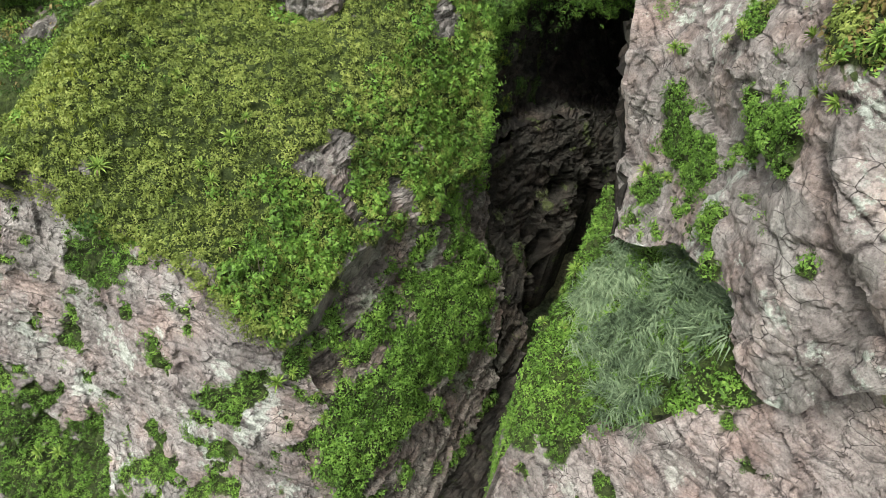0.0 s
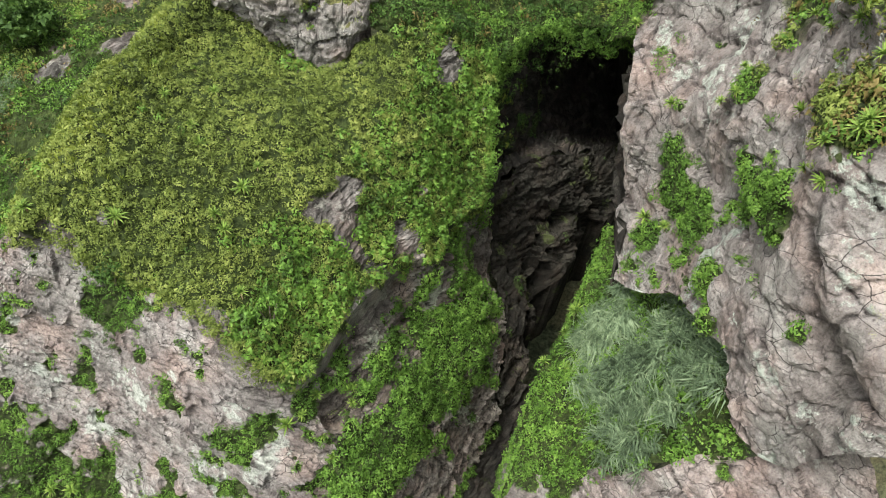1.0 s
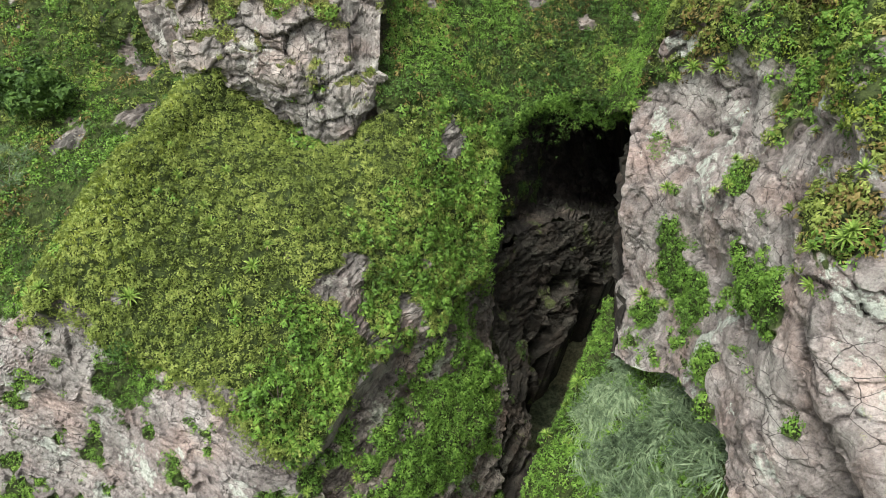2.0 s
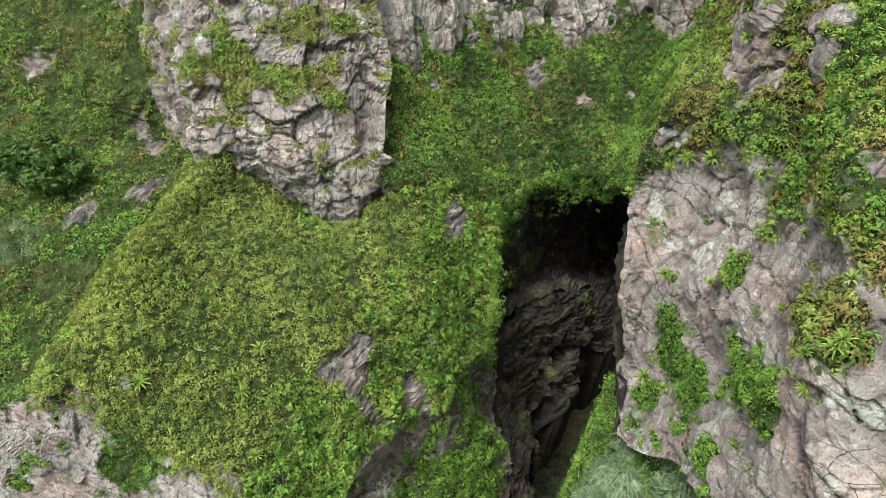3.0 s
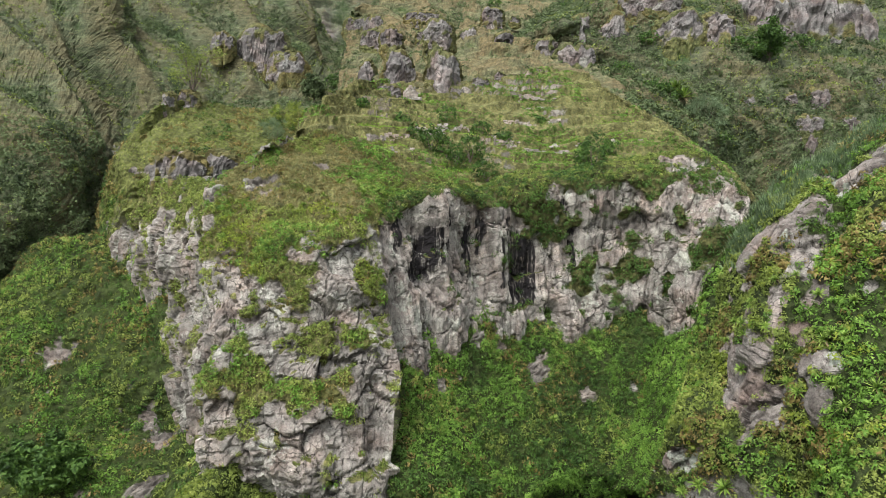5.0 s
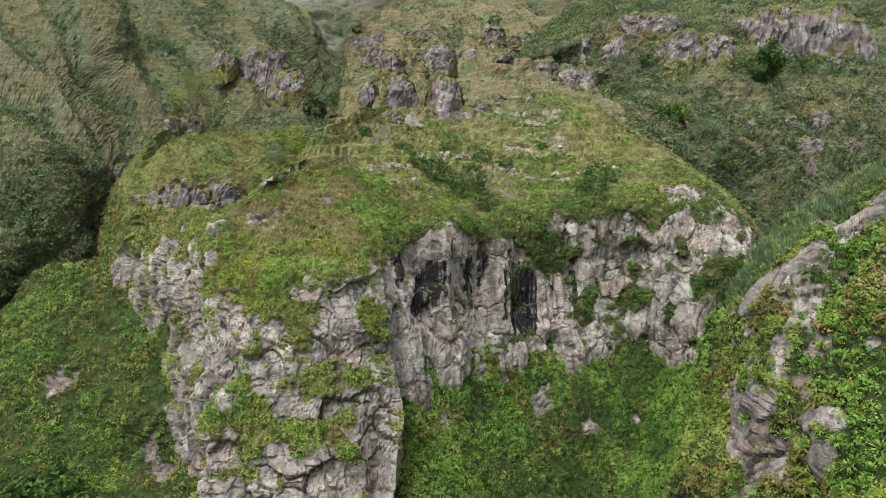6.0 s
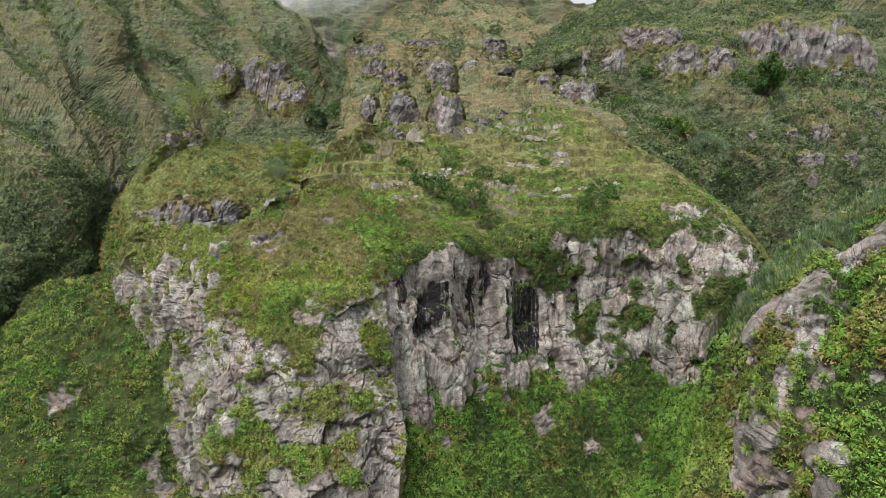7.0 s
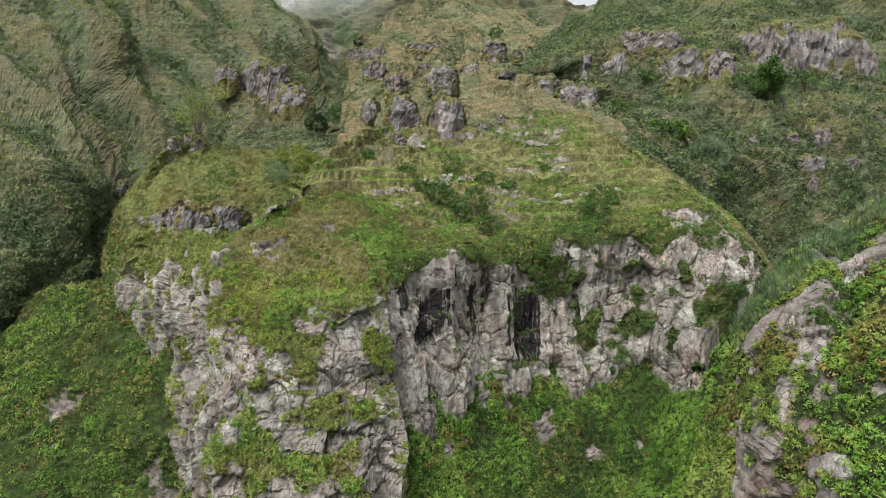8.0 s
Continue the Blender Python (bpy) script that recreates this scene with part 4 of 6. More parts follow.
        k = z / steps
        f = k - np.floor(k)
        p[:, 2] += steps * (smooth_step(0.66, 0.96, f) - f) * (0.75 if wall else 0.45) * smooth_step(0.2, 0.8, row) * smooth_step(0.84, 0.74, u)
    g = p.reshape(nv, nu, 3)
    if wall:
        cover = np.clip(cover - 0.45 * smooth_step(-0.1, 0.5, fractal(p, 5, 3, 62)) * smooth_step(0.7, 0.5, np.abs(grid_normals(g).reshape(-1, 3)[:, 2])) * smooth_step(0.12, 0.22, u) * smooth_step(0.8, 0.7, u), 0, 1)
    if ledges:
        flatness = np.abs(grid_normals(g).reshape(-1, 3)[:, 2])
        flatness = flatness.reshape(nv, nu)
        flatness = (flatness + np.roll(flatness, 1, 0) + np.roll(flatness, -1, 0) + np.roll(flatness, 1, 1) + np.roll(flatness, -1, 1)).ravel() / 5
        cover = np.clip(cover + ledges * smooth_step(0.5, 0.75, flatness) * smooth_step(-0.3, 0.25, fractal(p, 2.4, 3, 63)), 0, 1)
    layers = [a.reshape(nv, nu) for a in (cover, crack_shade, tone, stain)]
    ways = ((-0.12, 0.2, -1), (0.12, 0.2, -1), (0, 0.7, -1), (0, 0.8, -0.8))
    for side, (way, by) in enumerate(zip(ways, skirts)):
        if not by or isinstance(by, tuple):
            continue
        keep = (0, 1, 1, 1)
        axis, edge = (1, 0)[side // 2], (slice(0, 1), slice(-1, None))[side % 2]
        cut = (slice(None), edge) if axis else (edge, slice(None))
        parts = [g, g[cut] + np.array(way) * by]
        g = np.concatenate(parts if side % 2 else parts[::-1], axis)
        new_layers = []
        for a, k in zip(layers, keep):
            both = [a, a[cut] * k]
            new_layers.append(np.concatenate(both if side % 2 else both[::-1], axis))
        layers = new_layers
    keys = ("veg", "crack_shade", "bed", "stain")
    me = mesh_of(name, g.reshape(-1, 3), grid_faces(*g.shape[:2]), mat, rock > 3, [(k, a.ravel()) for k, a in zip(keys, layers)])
    tagged(new(name, me), label, category, kind=kind)
    PLACED[name] = (g, layers[0])
    return g, layers[0], layers[2]


# ---- plants ----


def leaf_clump(count, size, seed, droop=0.2, slim=0.6, lie=0.35):
    """A low dome of single pointed leaves that face outwards. Returns corners and faces for a dome of radius 1."""
    rng = np.random.default_rng(seed)
    verts = []
    for k in range(count):
        a, up = rng.uniform(0, 2 * np.pi), rng.uniform(0.05, 1.0)
        out = np.array((np.cos(a) * np.sqrt(1 - up * up * 0.9), np.sin(a) * np.sqrt(1 - up * up * 0.9), up * 1.05))
        at = out * rng.uniform(0.6, 1.0) ** 0.6
        way = rng.normal(0, 1, 3)
        way -= out * (way @ out) / (out @ out)
        way = way / np.linalg.norm(way) + out * lie * rng.normal(0.5, 0.7) + np.array((0, 0, -droop))
        way /= np.linalg.norm(way)
        side = np.cross(way, out + rng.normal(0, 0.25, 3))
        side /= np.linalg.norm(side) + 1e-9
        s = size * rng.uniform(0.7, 1.3)
        verts += [at - way * s * 0.5 + side * s * slim * 0.45, at - way * s * 0.4 - side * s * slim * 0.5, at + way * s * 0.6]
    i = np.arange(count)[:, None] * 3
    return np.array(verts), i + np.array((0, 1, 2))


def grass_tuft(count, seed, lean=0.5):
    """Thin blades that spring from one point, of height 1."""
    rng = np.random.default_rng(seed)
    verts = []
    for k in range(count):
        a = rng.uniform(0, 2 * np.pi)
        out = np.array((np.cos(a), np.sin(a), 0))
        side = np.array((-np.sin(a), np.cos(a), 0)) * rng.uniform(0.03, 0.06)
        h, b = rng.uniform(0.6, 1.1), lean * rng.uniform(0.3, 1.2)
        root = out * rng.uniform(0, 0.25)
        verts += [root - side, root + side, root + out * b + np.array((0, 0, h * 0.85))]
    i = np.arange(count)[:, None] * 3
    return np.array(verts), i + np.array((0, 1, 2))



def plume(count, seed):
    """Long soft stems that rise from one point and arch over to one side."""
    rng = np.random.default_rng(seed)
    verts, faces = [], []
    for k in range(count):
        a = rng.normal(0, 0.75)
        out, side = np.array((np.cos(a), np.sin(a), 0)), np.array((-np.sin(a), np.cos(a), 0)) * rng.uniform(0.014, 0.026)
        h, far, root = rng.uniform(0.35, 0.75), rng.uniform(0.6, 1.15), rng.normal(0, 0.12, 3) * np.array((1, 1, 0))
        knee, tip = root + out * far * 0.45 + np.array((0, 0, h)), root + out * far + np.array((0, 0, h * rng.uniform(0.1, 0.7)))
        i = len(verts)
        verts += [root - side, root + side, knee - side * 1.4, knee + side * 1.4, tip]
        faces += [(i, i + 1, i + 3), (i, i + 3, i + 2), (i + 2, i + 3, i + 4)]
    return np.array(verts), np.array(faces)


PLUMES = [plume(24, 400 + s) for s in range(6)]
CLUMPS = [leaf_clump(13, 0.7, s) for s in range(6)]
FEATHERS = [leaf_clump(34, 1.3, 40 + s, 1.6, 0.05, 1.4) for s in range(8)]
FINE = [leaf_clump(36, 0.33, 110 + s, 0.35, 0.75) for s in range(8)]
SCRUB = [leaf_clump(12, 0.5, 70 + s, 0.3, 0.8) for s in range(8)]
MOUNDS = [leaf_clump(32, 0.38, 80 + s, 0.2, 0.8) for s in range(8)]
HEAPS = [leaf_clump(22, 0.38, 90 + s, 0.25, 0.8) for s in range(8)]
TUFTS = [grass_tuft(10, 60 + s) for s in range(6)]


def grown(kinds, places, ups, sizes, rng):
    """Plants of the given kinds on the places, each turned at random about its own upright. Returns corners and faces."""
    turn, pick = rng.uniform(0, 2 * np.pi, len(places)), rng.integers(0, len(kinds), len(places))
    ups = ups / np.linalg.norm(ups, axis=1, keepdims=True)
    ref = np.where(np.abs(ups[:, :1]) < 0.9, np.array((1.0, 0, 0)), np.array((0, 1.0, 0)))
    a = np.cross(ups, ref)
    a /= np.linalg.norm(a, axis=1, keepdims=True)
    b = np.cross(ups, a)
    c, s = np.cos(turn)[:, None], np.sin(turn)[:, None]
    a, b = a * c + b * s, b * c - a * s
    all_v, all_f, start = [], [], 0
    for k, (v, f) in enumerate(kinds):
        i = np.nonzero(pick == k)[0]
        if not len(i):
            continue
        w = places[i, None] + sizes[i, None, None] * (v[None, :, :1] * a[i, None] + v[None, :, 1:2] * b[i, None] + v[None, :, 2:] * ups[i, None])
        all_v.append(w.reshape(-1, 3))
        all_f.append((f[None] + (start + np.arange(len(i)) * len(v))[:, None, None]).reshape(-1, 3))
        start += len(i) * len(v)
    return np.concatenate(all_v), np.concatenate(all_f)


def spread(ground, per_m2, seed, where=None, least=0.4, hollows=False):
    """Random places on a landform, as thick as its plant cover; where(p, n) thins them. Returns places and normals."""
    rng = np.random.default_rng(seed)
    g, cover, tone = ground
    a, b, c, d = g[:-1, :-1].reshape(-1, 3), g[:-1, 1:].reshape(-1, 3), g[1:, 1:].reshape(-1, 3), g[1:, :-1].reshape(-1, 3)
    n = np.cross(c - a, d - b)
    area = np.linalg.norm(n, axis=1) / 2
    n = n / np.maximum(2 * area[:, None], 1e-9)
    cov = (cover[:-1, :-1] + cover[1:, 1:]).ravel() / 2
    weight = area * smooth_step(least - 0.15, least + 0.25, cov)
    if hollows:
        weight = weight * smooth_step(0.62, 0.3, (tone[:-1, :-1] + tone[1:, 1:]).ravel() / 2)
    if where is not None:
        weight = weight * np.clip(where((a + c) / 2, n), 0, 1)
    weight = np.where(area > 60, 0, weight)
    count = rng.poisson(weight * per_m2)
    i = np.repeat(np.arange(len(count)), count)
    s, t = rng.uniform(0, 1, (2, len(i), 1))
    p = (a[i] * (1 - s) + b[i] * s) * (1 - t) + (d[i] * (1 - s) + c[i] * s) * t
    return p, n[i], rng


def plant(name, label, ground, kinds, mat, per_m2, size, seed, where=None, upright=0.5, vary=0.22, least=0.4, hollows=False):
    p, n, rng = spread(ground, per_m2, seed, where, least, hollows)
    if not len(p):
        return
    n = np.where(n[:, 2:] < -0.3, -n, n)
    sizes = size * np.exp(np.clip(rng.normal(0, vary, len(p)), -0.8, 0.5))
    v, f = grown(kinds, p, n * (1 - upright) + np.array((0, 0, upright)) + rng.normal(0, 0.12, p.shape), sizes, rng)
    tagged(new(name, mesh_of(name, v, f, mat, False)), label, "shrubs", kind="stuff")


def patchy(size, lo, hi, seed):
    return lambda p, n: smooth_step(lo, hi, fractal(p, size, 3, seed))


# ---- landforms ----
# the grassy knoll and the cliff below it
knoll = hillside("knoll", "shrub-covered steep knoll between gorge and side valley", "hillside", knoll_rows, 200, 180, TURF, 0.6,
                 lambda p, n, row, u: 0.95 + 0.2 * fractal(p, 4, 4, 8) - 0.5 * smooth_step(0.5, 0.0, row) * smooth_step(0.0, 0.5, fractal(p, 3, 3, 9)), ((-8, 6, -10), 0, 4, 0), spots=knoll_spots)
front = hillside("front_cliff", "pink-grey layered rock cliff below the green knoll", "cliff", [[(x, y + 1.6, z + 0.3) for x, y, z in front_cliff_0]] + front_cliff_rows, 330, 300, ROCK_PINK, 0.38,
                 lambda p, n, row, u: -0.05 + 0.62 * fractal(p, 1.5, 5, 10) + 0.6 * smooth_step(1.15, 0.7, row), ((-6, 1, -1), 0, 0, (0, -3, -8)), spots=front_cliff_spots,
                 dip=(0.42, 0.1), bed=0.75, bedding=0.6, block=2.4, ledges=0.25)
outer_rows = [([(r[0][0] - 2, r[0][1] - 0.3, r[0][2] - 0.3)] + r[:k])[::-1] for r, k in zip(gorge_wall_rows, (6, 6, 6, 6, 5, 4))]
inner_rows = [r[k - 1:][::-1] for r, k in zip(gorge_wall_rows, (6, 6, 6, 6, 5, 4))]
gorge = hillside("gorge_cliff", "folded brown strata of the gorge wall", "cliff", outer_rows, 260, 240, ROCK_BROWN, 0.6,
                 lambda p, n, row, u: -0.12 + 0.55 * fractal(p, 2.0, 4, 12) + 0.3 * smooth_step(0.5, 0.0, row), (0, 0, 0, 20), spots=gorge_wall_spots, bed=0.5, bedding=0.8, block=2.6)
inner = hillside("inner_gorge_cliff", "wet strata deep in the gorge, toned dark for its shade", "cliff", inner_rows, 170, 190, ROCK_WET_SHADE, 0.6,
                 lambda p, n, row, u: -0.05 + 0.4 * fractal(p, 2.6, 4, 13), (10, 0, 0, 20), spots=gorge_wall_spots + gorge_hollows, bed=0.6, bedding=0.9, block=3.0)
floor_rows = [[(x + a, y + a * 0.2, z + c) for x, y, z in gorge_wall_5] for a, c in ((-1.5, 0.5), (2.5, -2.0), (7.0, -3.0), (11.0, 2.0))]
hillside("gorge_floor", "boulder floor of the gorge, toned dark for its shade", "gorge floor", floor_rows, 60, 50, ROCK_DARK_SHADE, 1.0, lambda p, n, row, u: np.zeros(len(p)), ((-3, -20, -4), 0, 0, 0))
# the cliff opposite, with its planted ledge
right = hillside("right_cliff", "pale lichen-stained cliff rising to a shrub-covered shoulder", "cliff", right_cliff_rows, 320, 400, ROCK_PALE, 0.5,
                 lambda p, n, row, u: 0.05 + 0.85 * smooth_step(3.9, 5.0, row) + 0.35 * fractal(p, 3.0, 4, 14) + 0.2 * (n[:, 2] - 0.4), (0, (8, -3, 1), 0, 0),
                 spots=right_low_spots + right_bare_spots + [(x, y, z, 1.05 * r, c, 2 * out) for x, y, z, r, c, out in right_high_spots], dip=(0.1, 0.0), bed=1.6, bedding=0.35, flutes=0.35, block=3.6, tall=1.5, ledges=0.5)
ledge = hillside("ledge", "steep bushy ledge hanging over the gorge", "hillside", ledge_rows, 90, 120, TURF, 0.4,
                 lambda p, n, row, u: 1.0 + 0.1 * fractal(p, 3, 3, 15), (18, 0, 0, 0))
lower = hillside("lower_cliff", "smooth banded pink rock under the ledge", "cliff", lower_cliff_rows, 240, 130, ROCK_BANDED, 0.5,
                 lambda p, n, row, u: 0.0 + 0.25 * fractal(p, 3, 4, 16), (20, 0, 0, (0, -3, -8)), spots=lower_cliff_spots, dip=(0.25, 0.1), bed=1.1, bedding=0.55, block=3.4)
# behind: bowl, buttress, amphitheatre
bowl = hillside("bowl", "green shrub bowl above the cave mouth", "hillside", bowl_rows, 150, 140, TURF, 0.6,
                lambda p, n, row, u: 0.95 + 0.2 * fractal(p, 4, 4, 17), (0, 0, 0, (0, 1.6, 2.2)), spots=bowl_spots)
deep_buttress = [[(x - 1.5, y + 12, z), (x - 0.8, y + 5, z)] + [(x, y, z)] + r[1:] for r in buttress_rows for x, y, z in r[:1]]
deep_buttress = [[(x, y + 3.0, z - 7) for x, y, z in deep_buttress[0]]] + deep_buttress
deep_flank = [[(x + 0.5, y + 1.5, z - 14) for x, y, z in flank_rows[0]]] + flank_rows
butt = hillside("buttress", "bulging layered rock buttress with shrubs on its ledges", "cliff", deep_buttress, 290, 340, ROCK_GREY, 0.8,
                lambda p, n, row, u: 0.05 + 0.7 * smooth_step(5.2, 6.2, row) + 0.5 * fractal(p, 2.6, 4, 18) + 0.4 * (n[:, 2] - 0.35), (0, 0, 0, 0),
                spots=buttress_green_spots + buttress_bare_spots, bed=0.9, bedding=0.3, flutes=0.65, block=3.0, tall=1.7, ledges=0.9)
flank = hillside("flank_cliff", "shaded rock flank above the side valley", "cliff", deep_flank, 190, 210, ROCK_GREY, 1.1,
                 lambda p, n, row, u: 0.1 + 0.45 * fractal(p, 3, 4, 19) + 1.0 * smooth_step(3.9, 4.7, row), ((-4, 8, -3), 0, 0, 5), spots=flank_spots, bed=1.8, bedding=0.08, flutes=0.9, block=3.4, tall=2.6, ledges=0.9)
amphi = hillside("amphitheatre_cliff", "overhanging grey cliff with dark water streaks", "cliff", [[(x, y + 0.5, z - 4) for x, y, z in amphitheatre_0]] + amphitheatre_rows, 400, 230, ROCK_STREAKED, 0.6,
                 lambda p, n, row, u: 0.02 + 0.45 * fractal(p, 3, 4, 20) + 0.15 * smooth_step(0.55, 0.75, u) + 1.3 * smooth_step(3.65, 4.2, row + 0.5 * fractal(p, 4, 3, 96)), ((-3.5, 0.5, 0), 10, 0, (0, 6, 1.2)), calm=4.3, tall=4.2, spots=[(x, y, z, r, c, 2.2 * out if out < 0 else out) for x, y, z, r, c, out in amphitheatre_spots],
                 streaks=water_streaks, bed=1.5, bedding=0.12, flutes=1.4, block=2.2, ledges=0.8)
terr = hillside("terraces", "terraced dry grass hillside above the cliff", "hillside", terraces_rows, 200, 220, TERRACE_TURF, 0.5,
                lambda p, n, row, u: 0.9 + 0.2 * fractal(p, 5, 4, 25) - 0.3 * smooth_step(0.35, 0.0, row), ((-3, 10, -9), (8, 8, -6), 0, 0), steps=1.35, wave=0.5, wall=True, spots=terraces_spots)
knob = hillside("knob", "rounded grassy knob with a rocky foot", "hillside", [[(x, y - 1, z - 4) for x, y, z in knob_0]] + knob_rows, 140, 110, KNOB_TURF, 0.9,
                lambda p, n, row, u: 0.6 + 0.4 * smooth_step(1.1, 1.8, row) + 0.2 * fractal(p, 5, 4, 26), ((-8, 10, -9), (14, 4, -6), 6, (0, 12, -12)), spots=knob_spots)
valley = hillside("valley_side", "green slope of the side valley", "hillside", [[(x + 6, y - 7, z - 5) for x, y, z in valley_side_0]] + valley_side_rows, 110, 170, TURF, 0.6,
                  lambda p, n, row, u: 0.9 + 0.25 * fractal(p, 6, 4, 27), ((-30, 5, 0), (8, -2, 7), 20, 0), spots=valley_spots, wave=1.0)
# far mountains
left_ridges = [([(-120, 200), (-110, 194), (-94, 182), (-83, 176), (-72, 170)], 8, 13), ([(-98, 221), (-78, 209), (-66, 206), (-53, 203), (-43, 198)], 7, 13),
               ([(-84, 126), (-73, 120), (-64, 113)], 5, 8), ([(-108, 162), (-92, 150), (-80, 140), (-71, 130)], 6, 11), ([(-84, 290), (-68, 262), (-55, 240)], 9, 16)]
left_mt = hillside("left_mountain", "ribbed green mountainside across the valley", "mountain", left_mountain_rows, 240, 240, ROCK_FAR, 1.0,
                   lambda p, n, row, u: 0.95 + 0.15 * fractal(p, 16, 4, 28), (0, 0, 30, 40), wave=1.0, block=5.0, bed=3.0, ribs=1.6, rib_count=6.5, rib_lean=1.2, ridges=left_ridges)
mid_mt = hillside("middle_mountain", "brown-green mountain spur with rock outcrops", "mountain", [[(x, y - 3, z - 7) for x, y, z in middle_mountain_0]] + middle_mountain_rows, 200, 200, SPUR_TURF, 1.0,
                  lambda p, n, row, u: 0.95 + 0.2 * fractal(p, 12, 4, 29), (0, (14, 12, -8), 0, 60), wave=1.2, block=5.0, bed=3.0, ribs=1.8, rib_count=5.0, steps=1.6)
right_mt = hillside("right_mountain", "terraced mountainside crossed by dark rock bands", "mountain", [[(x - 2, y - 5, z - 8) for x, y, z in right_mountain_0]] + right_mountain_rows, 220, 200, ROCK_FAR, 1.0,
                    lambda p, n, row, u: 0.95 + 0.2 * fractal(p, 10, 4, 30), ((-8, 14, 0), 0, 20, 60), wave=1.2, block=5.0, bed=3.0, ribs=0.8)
gully_rows = [[(-36, 123, 66), (-22, 124, 68), (-12, 120, 70)],
              [(-46, 142, 71), (-26, 148, 73), (-16, 137, 74)],
              [(-42, 175, 79), (-30, 175, 78), (-22, 169, 79)],
              [(-43, 200, 88), (-36, 206, 84), (-27, 199, 91)],
              [(-53, 240, 102), (-40, 240, 96), (-28, 226, 107)], [(-55, 300, 118), (-42, 290, 110), (-26, 300, 132)]]
gully = hillside("gully", "narrow wooded gully between two mountain spurs", "hillside", gully_rows, 70, 110, ROCK_FAR, 0.8, lambda p, n, row, u: np.ones(len(p)), ((-6, 3, 1), (5, 3, 1), 8, 0), wave=0.8)
hillside("far_ridge", "far mountain ridge under cloud, haze tinted into its colour", "mountain", far_ridge_rows, 150, 80, ROCK_FAR, 5.0,
                  lambda p, n, row, u: 0.7 + 0.4 * fractal(p, 40, 4, 32), (0, 0, 80, 0), wave=6.0, block=20.0, bed=9.0, ribs=4.0)

# rock outcrops: place of the foot, width, height
spur_crags = [(-8.8, 107.1, 75.3, 4.3, 5.2), (-1.8, 106.4, 74.4, 5, 6.2), (-17.4, 142.1, 78.9, 3.5, 5.6), (-9.8, 111.2, 81.7, 3.1, 2.5), (-25.2, 211.8, 103, 11.6, 3.9), (-8, 209.7, 104.8, 9.7, 2.2), (-21.5, 192.1, 95.2, 5.4, 4.1), (-2.3, 111.4, 82.3, 4.2, 3.3), (-6.9, 184, 94.8, 3.6, 2.7), (4.3, 162.9, 90.3, 4.5, 3.7), (10.8, 142.6, 85, 4, 5.6), (10.3, 174, 97.6, 4.9, 3.4), (15.3, 171.2, 96.3, 2.3, 1.3), (18.5, 139.2, 84, 4.1, 4.1)]
left_crags = [(-48.3, 178.2, 90.6, 12.7, 6.9), (-41.8, 176.1, 86.4, 9.7, 5), (-56.9, 174.7, 91.9, 5.1, 3.9), (-85.4, 175.7, 96.6, 4.2, 3.2), (-74.5, 161.7, 71.3, 3.2, 5.8), (-68.1, 141.2, 64.7, 1.5, 2.5)]
band_crags = [(26.2, 143.5, 86.9, 7.2, 5.7), (33, 143.2, 86.6, 8.4, 6.3), (40.7, 146.2, 94.2, 11.9, 3.3), (46, 139.6, 87.8, 9.7, 5.1), (53.2, 141.4, 88.3, 7.4, 5.2), (67.8, 154.1, 92, 15.2, 8.3), (81.2, 156.6, 92.7, 18.9, 10.5), (86.9, 153.3, 88.5, 13, 10.1), (23.9, 135.4, 82.1, 7.2, 3.4), (68.2, 147, 87.9, 4, 2.9), (81.4, 151.1, 87, 2.3, 2.5)]
slope_crags = [(4, 109, 74.5, 2.5, 1.8), (7.6, 116, 76.2, 1.5, 1.3), (0.4, 106, 73, 2.1, 1.2), (-9, 100.5, 72.6, 3.1, 1.3), (67.4, 129.8, 73.5, 4.3, 2.9), (63.2, 124.5, 68.7, 4.6, 2.5), (70.8, 127.5, 68.5, 7.1, 2.9), (53.8, 128.7, 73.5, 2.3, 1.4), (57.8, 129.6, 73.3, 2.5, 1.6), (62.1, 129.3, 73.7, 1.9, 1.6), (62.9, 122.5, 64.1, 2.7, 4.5), (82, 136, 77.7, 2.6, 1.3)]
knob_crags = [(-38.7, 91.1, 60.8, 4, 3.5), (-34.6, 88, 61, 4.6, 3.2), (-31.5, 90.5, 60.8, 4.6, 3.9), (-29.4, 95.1, 60.7, 2.7, 2.4), (-43.9, 115.1, 72.4, 3, 2.6), (-45.3, 110.9, 72.2, 1.7, 2.3)]


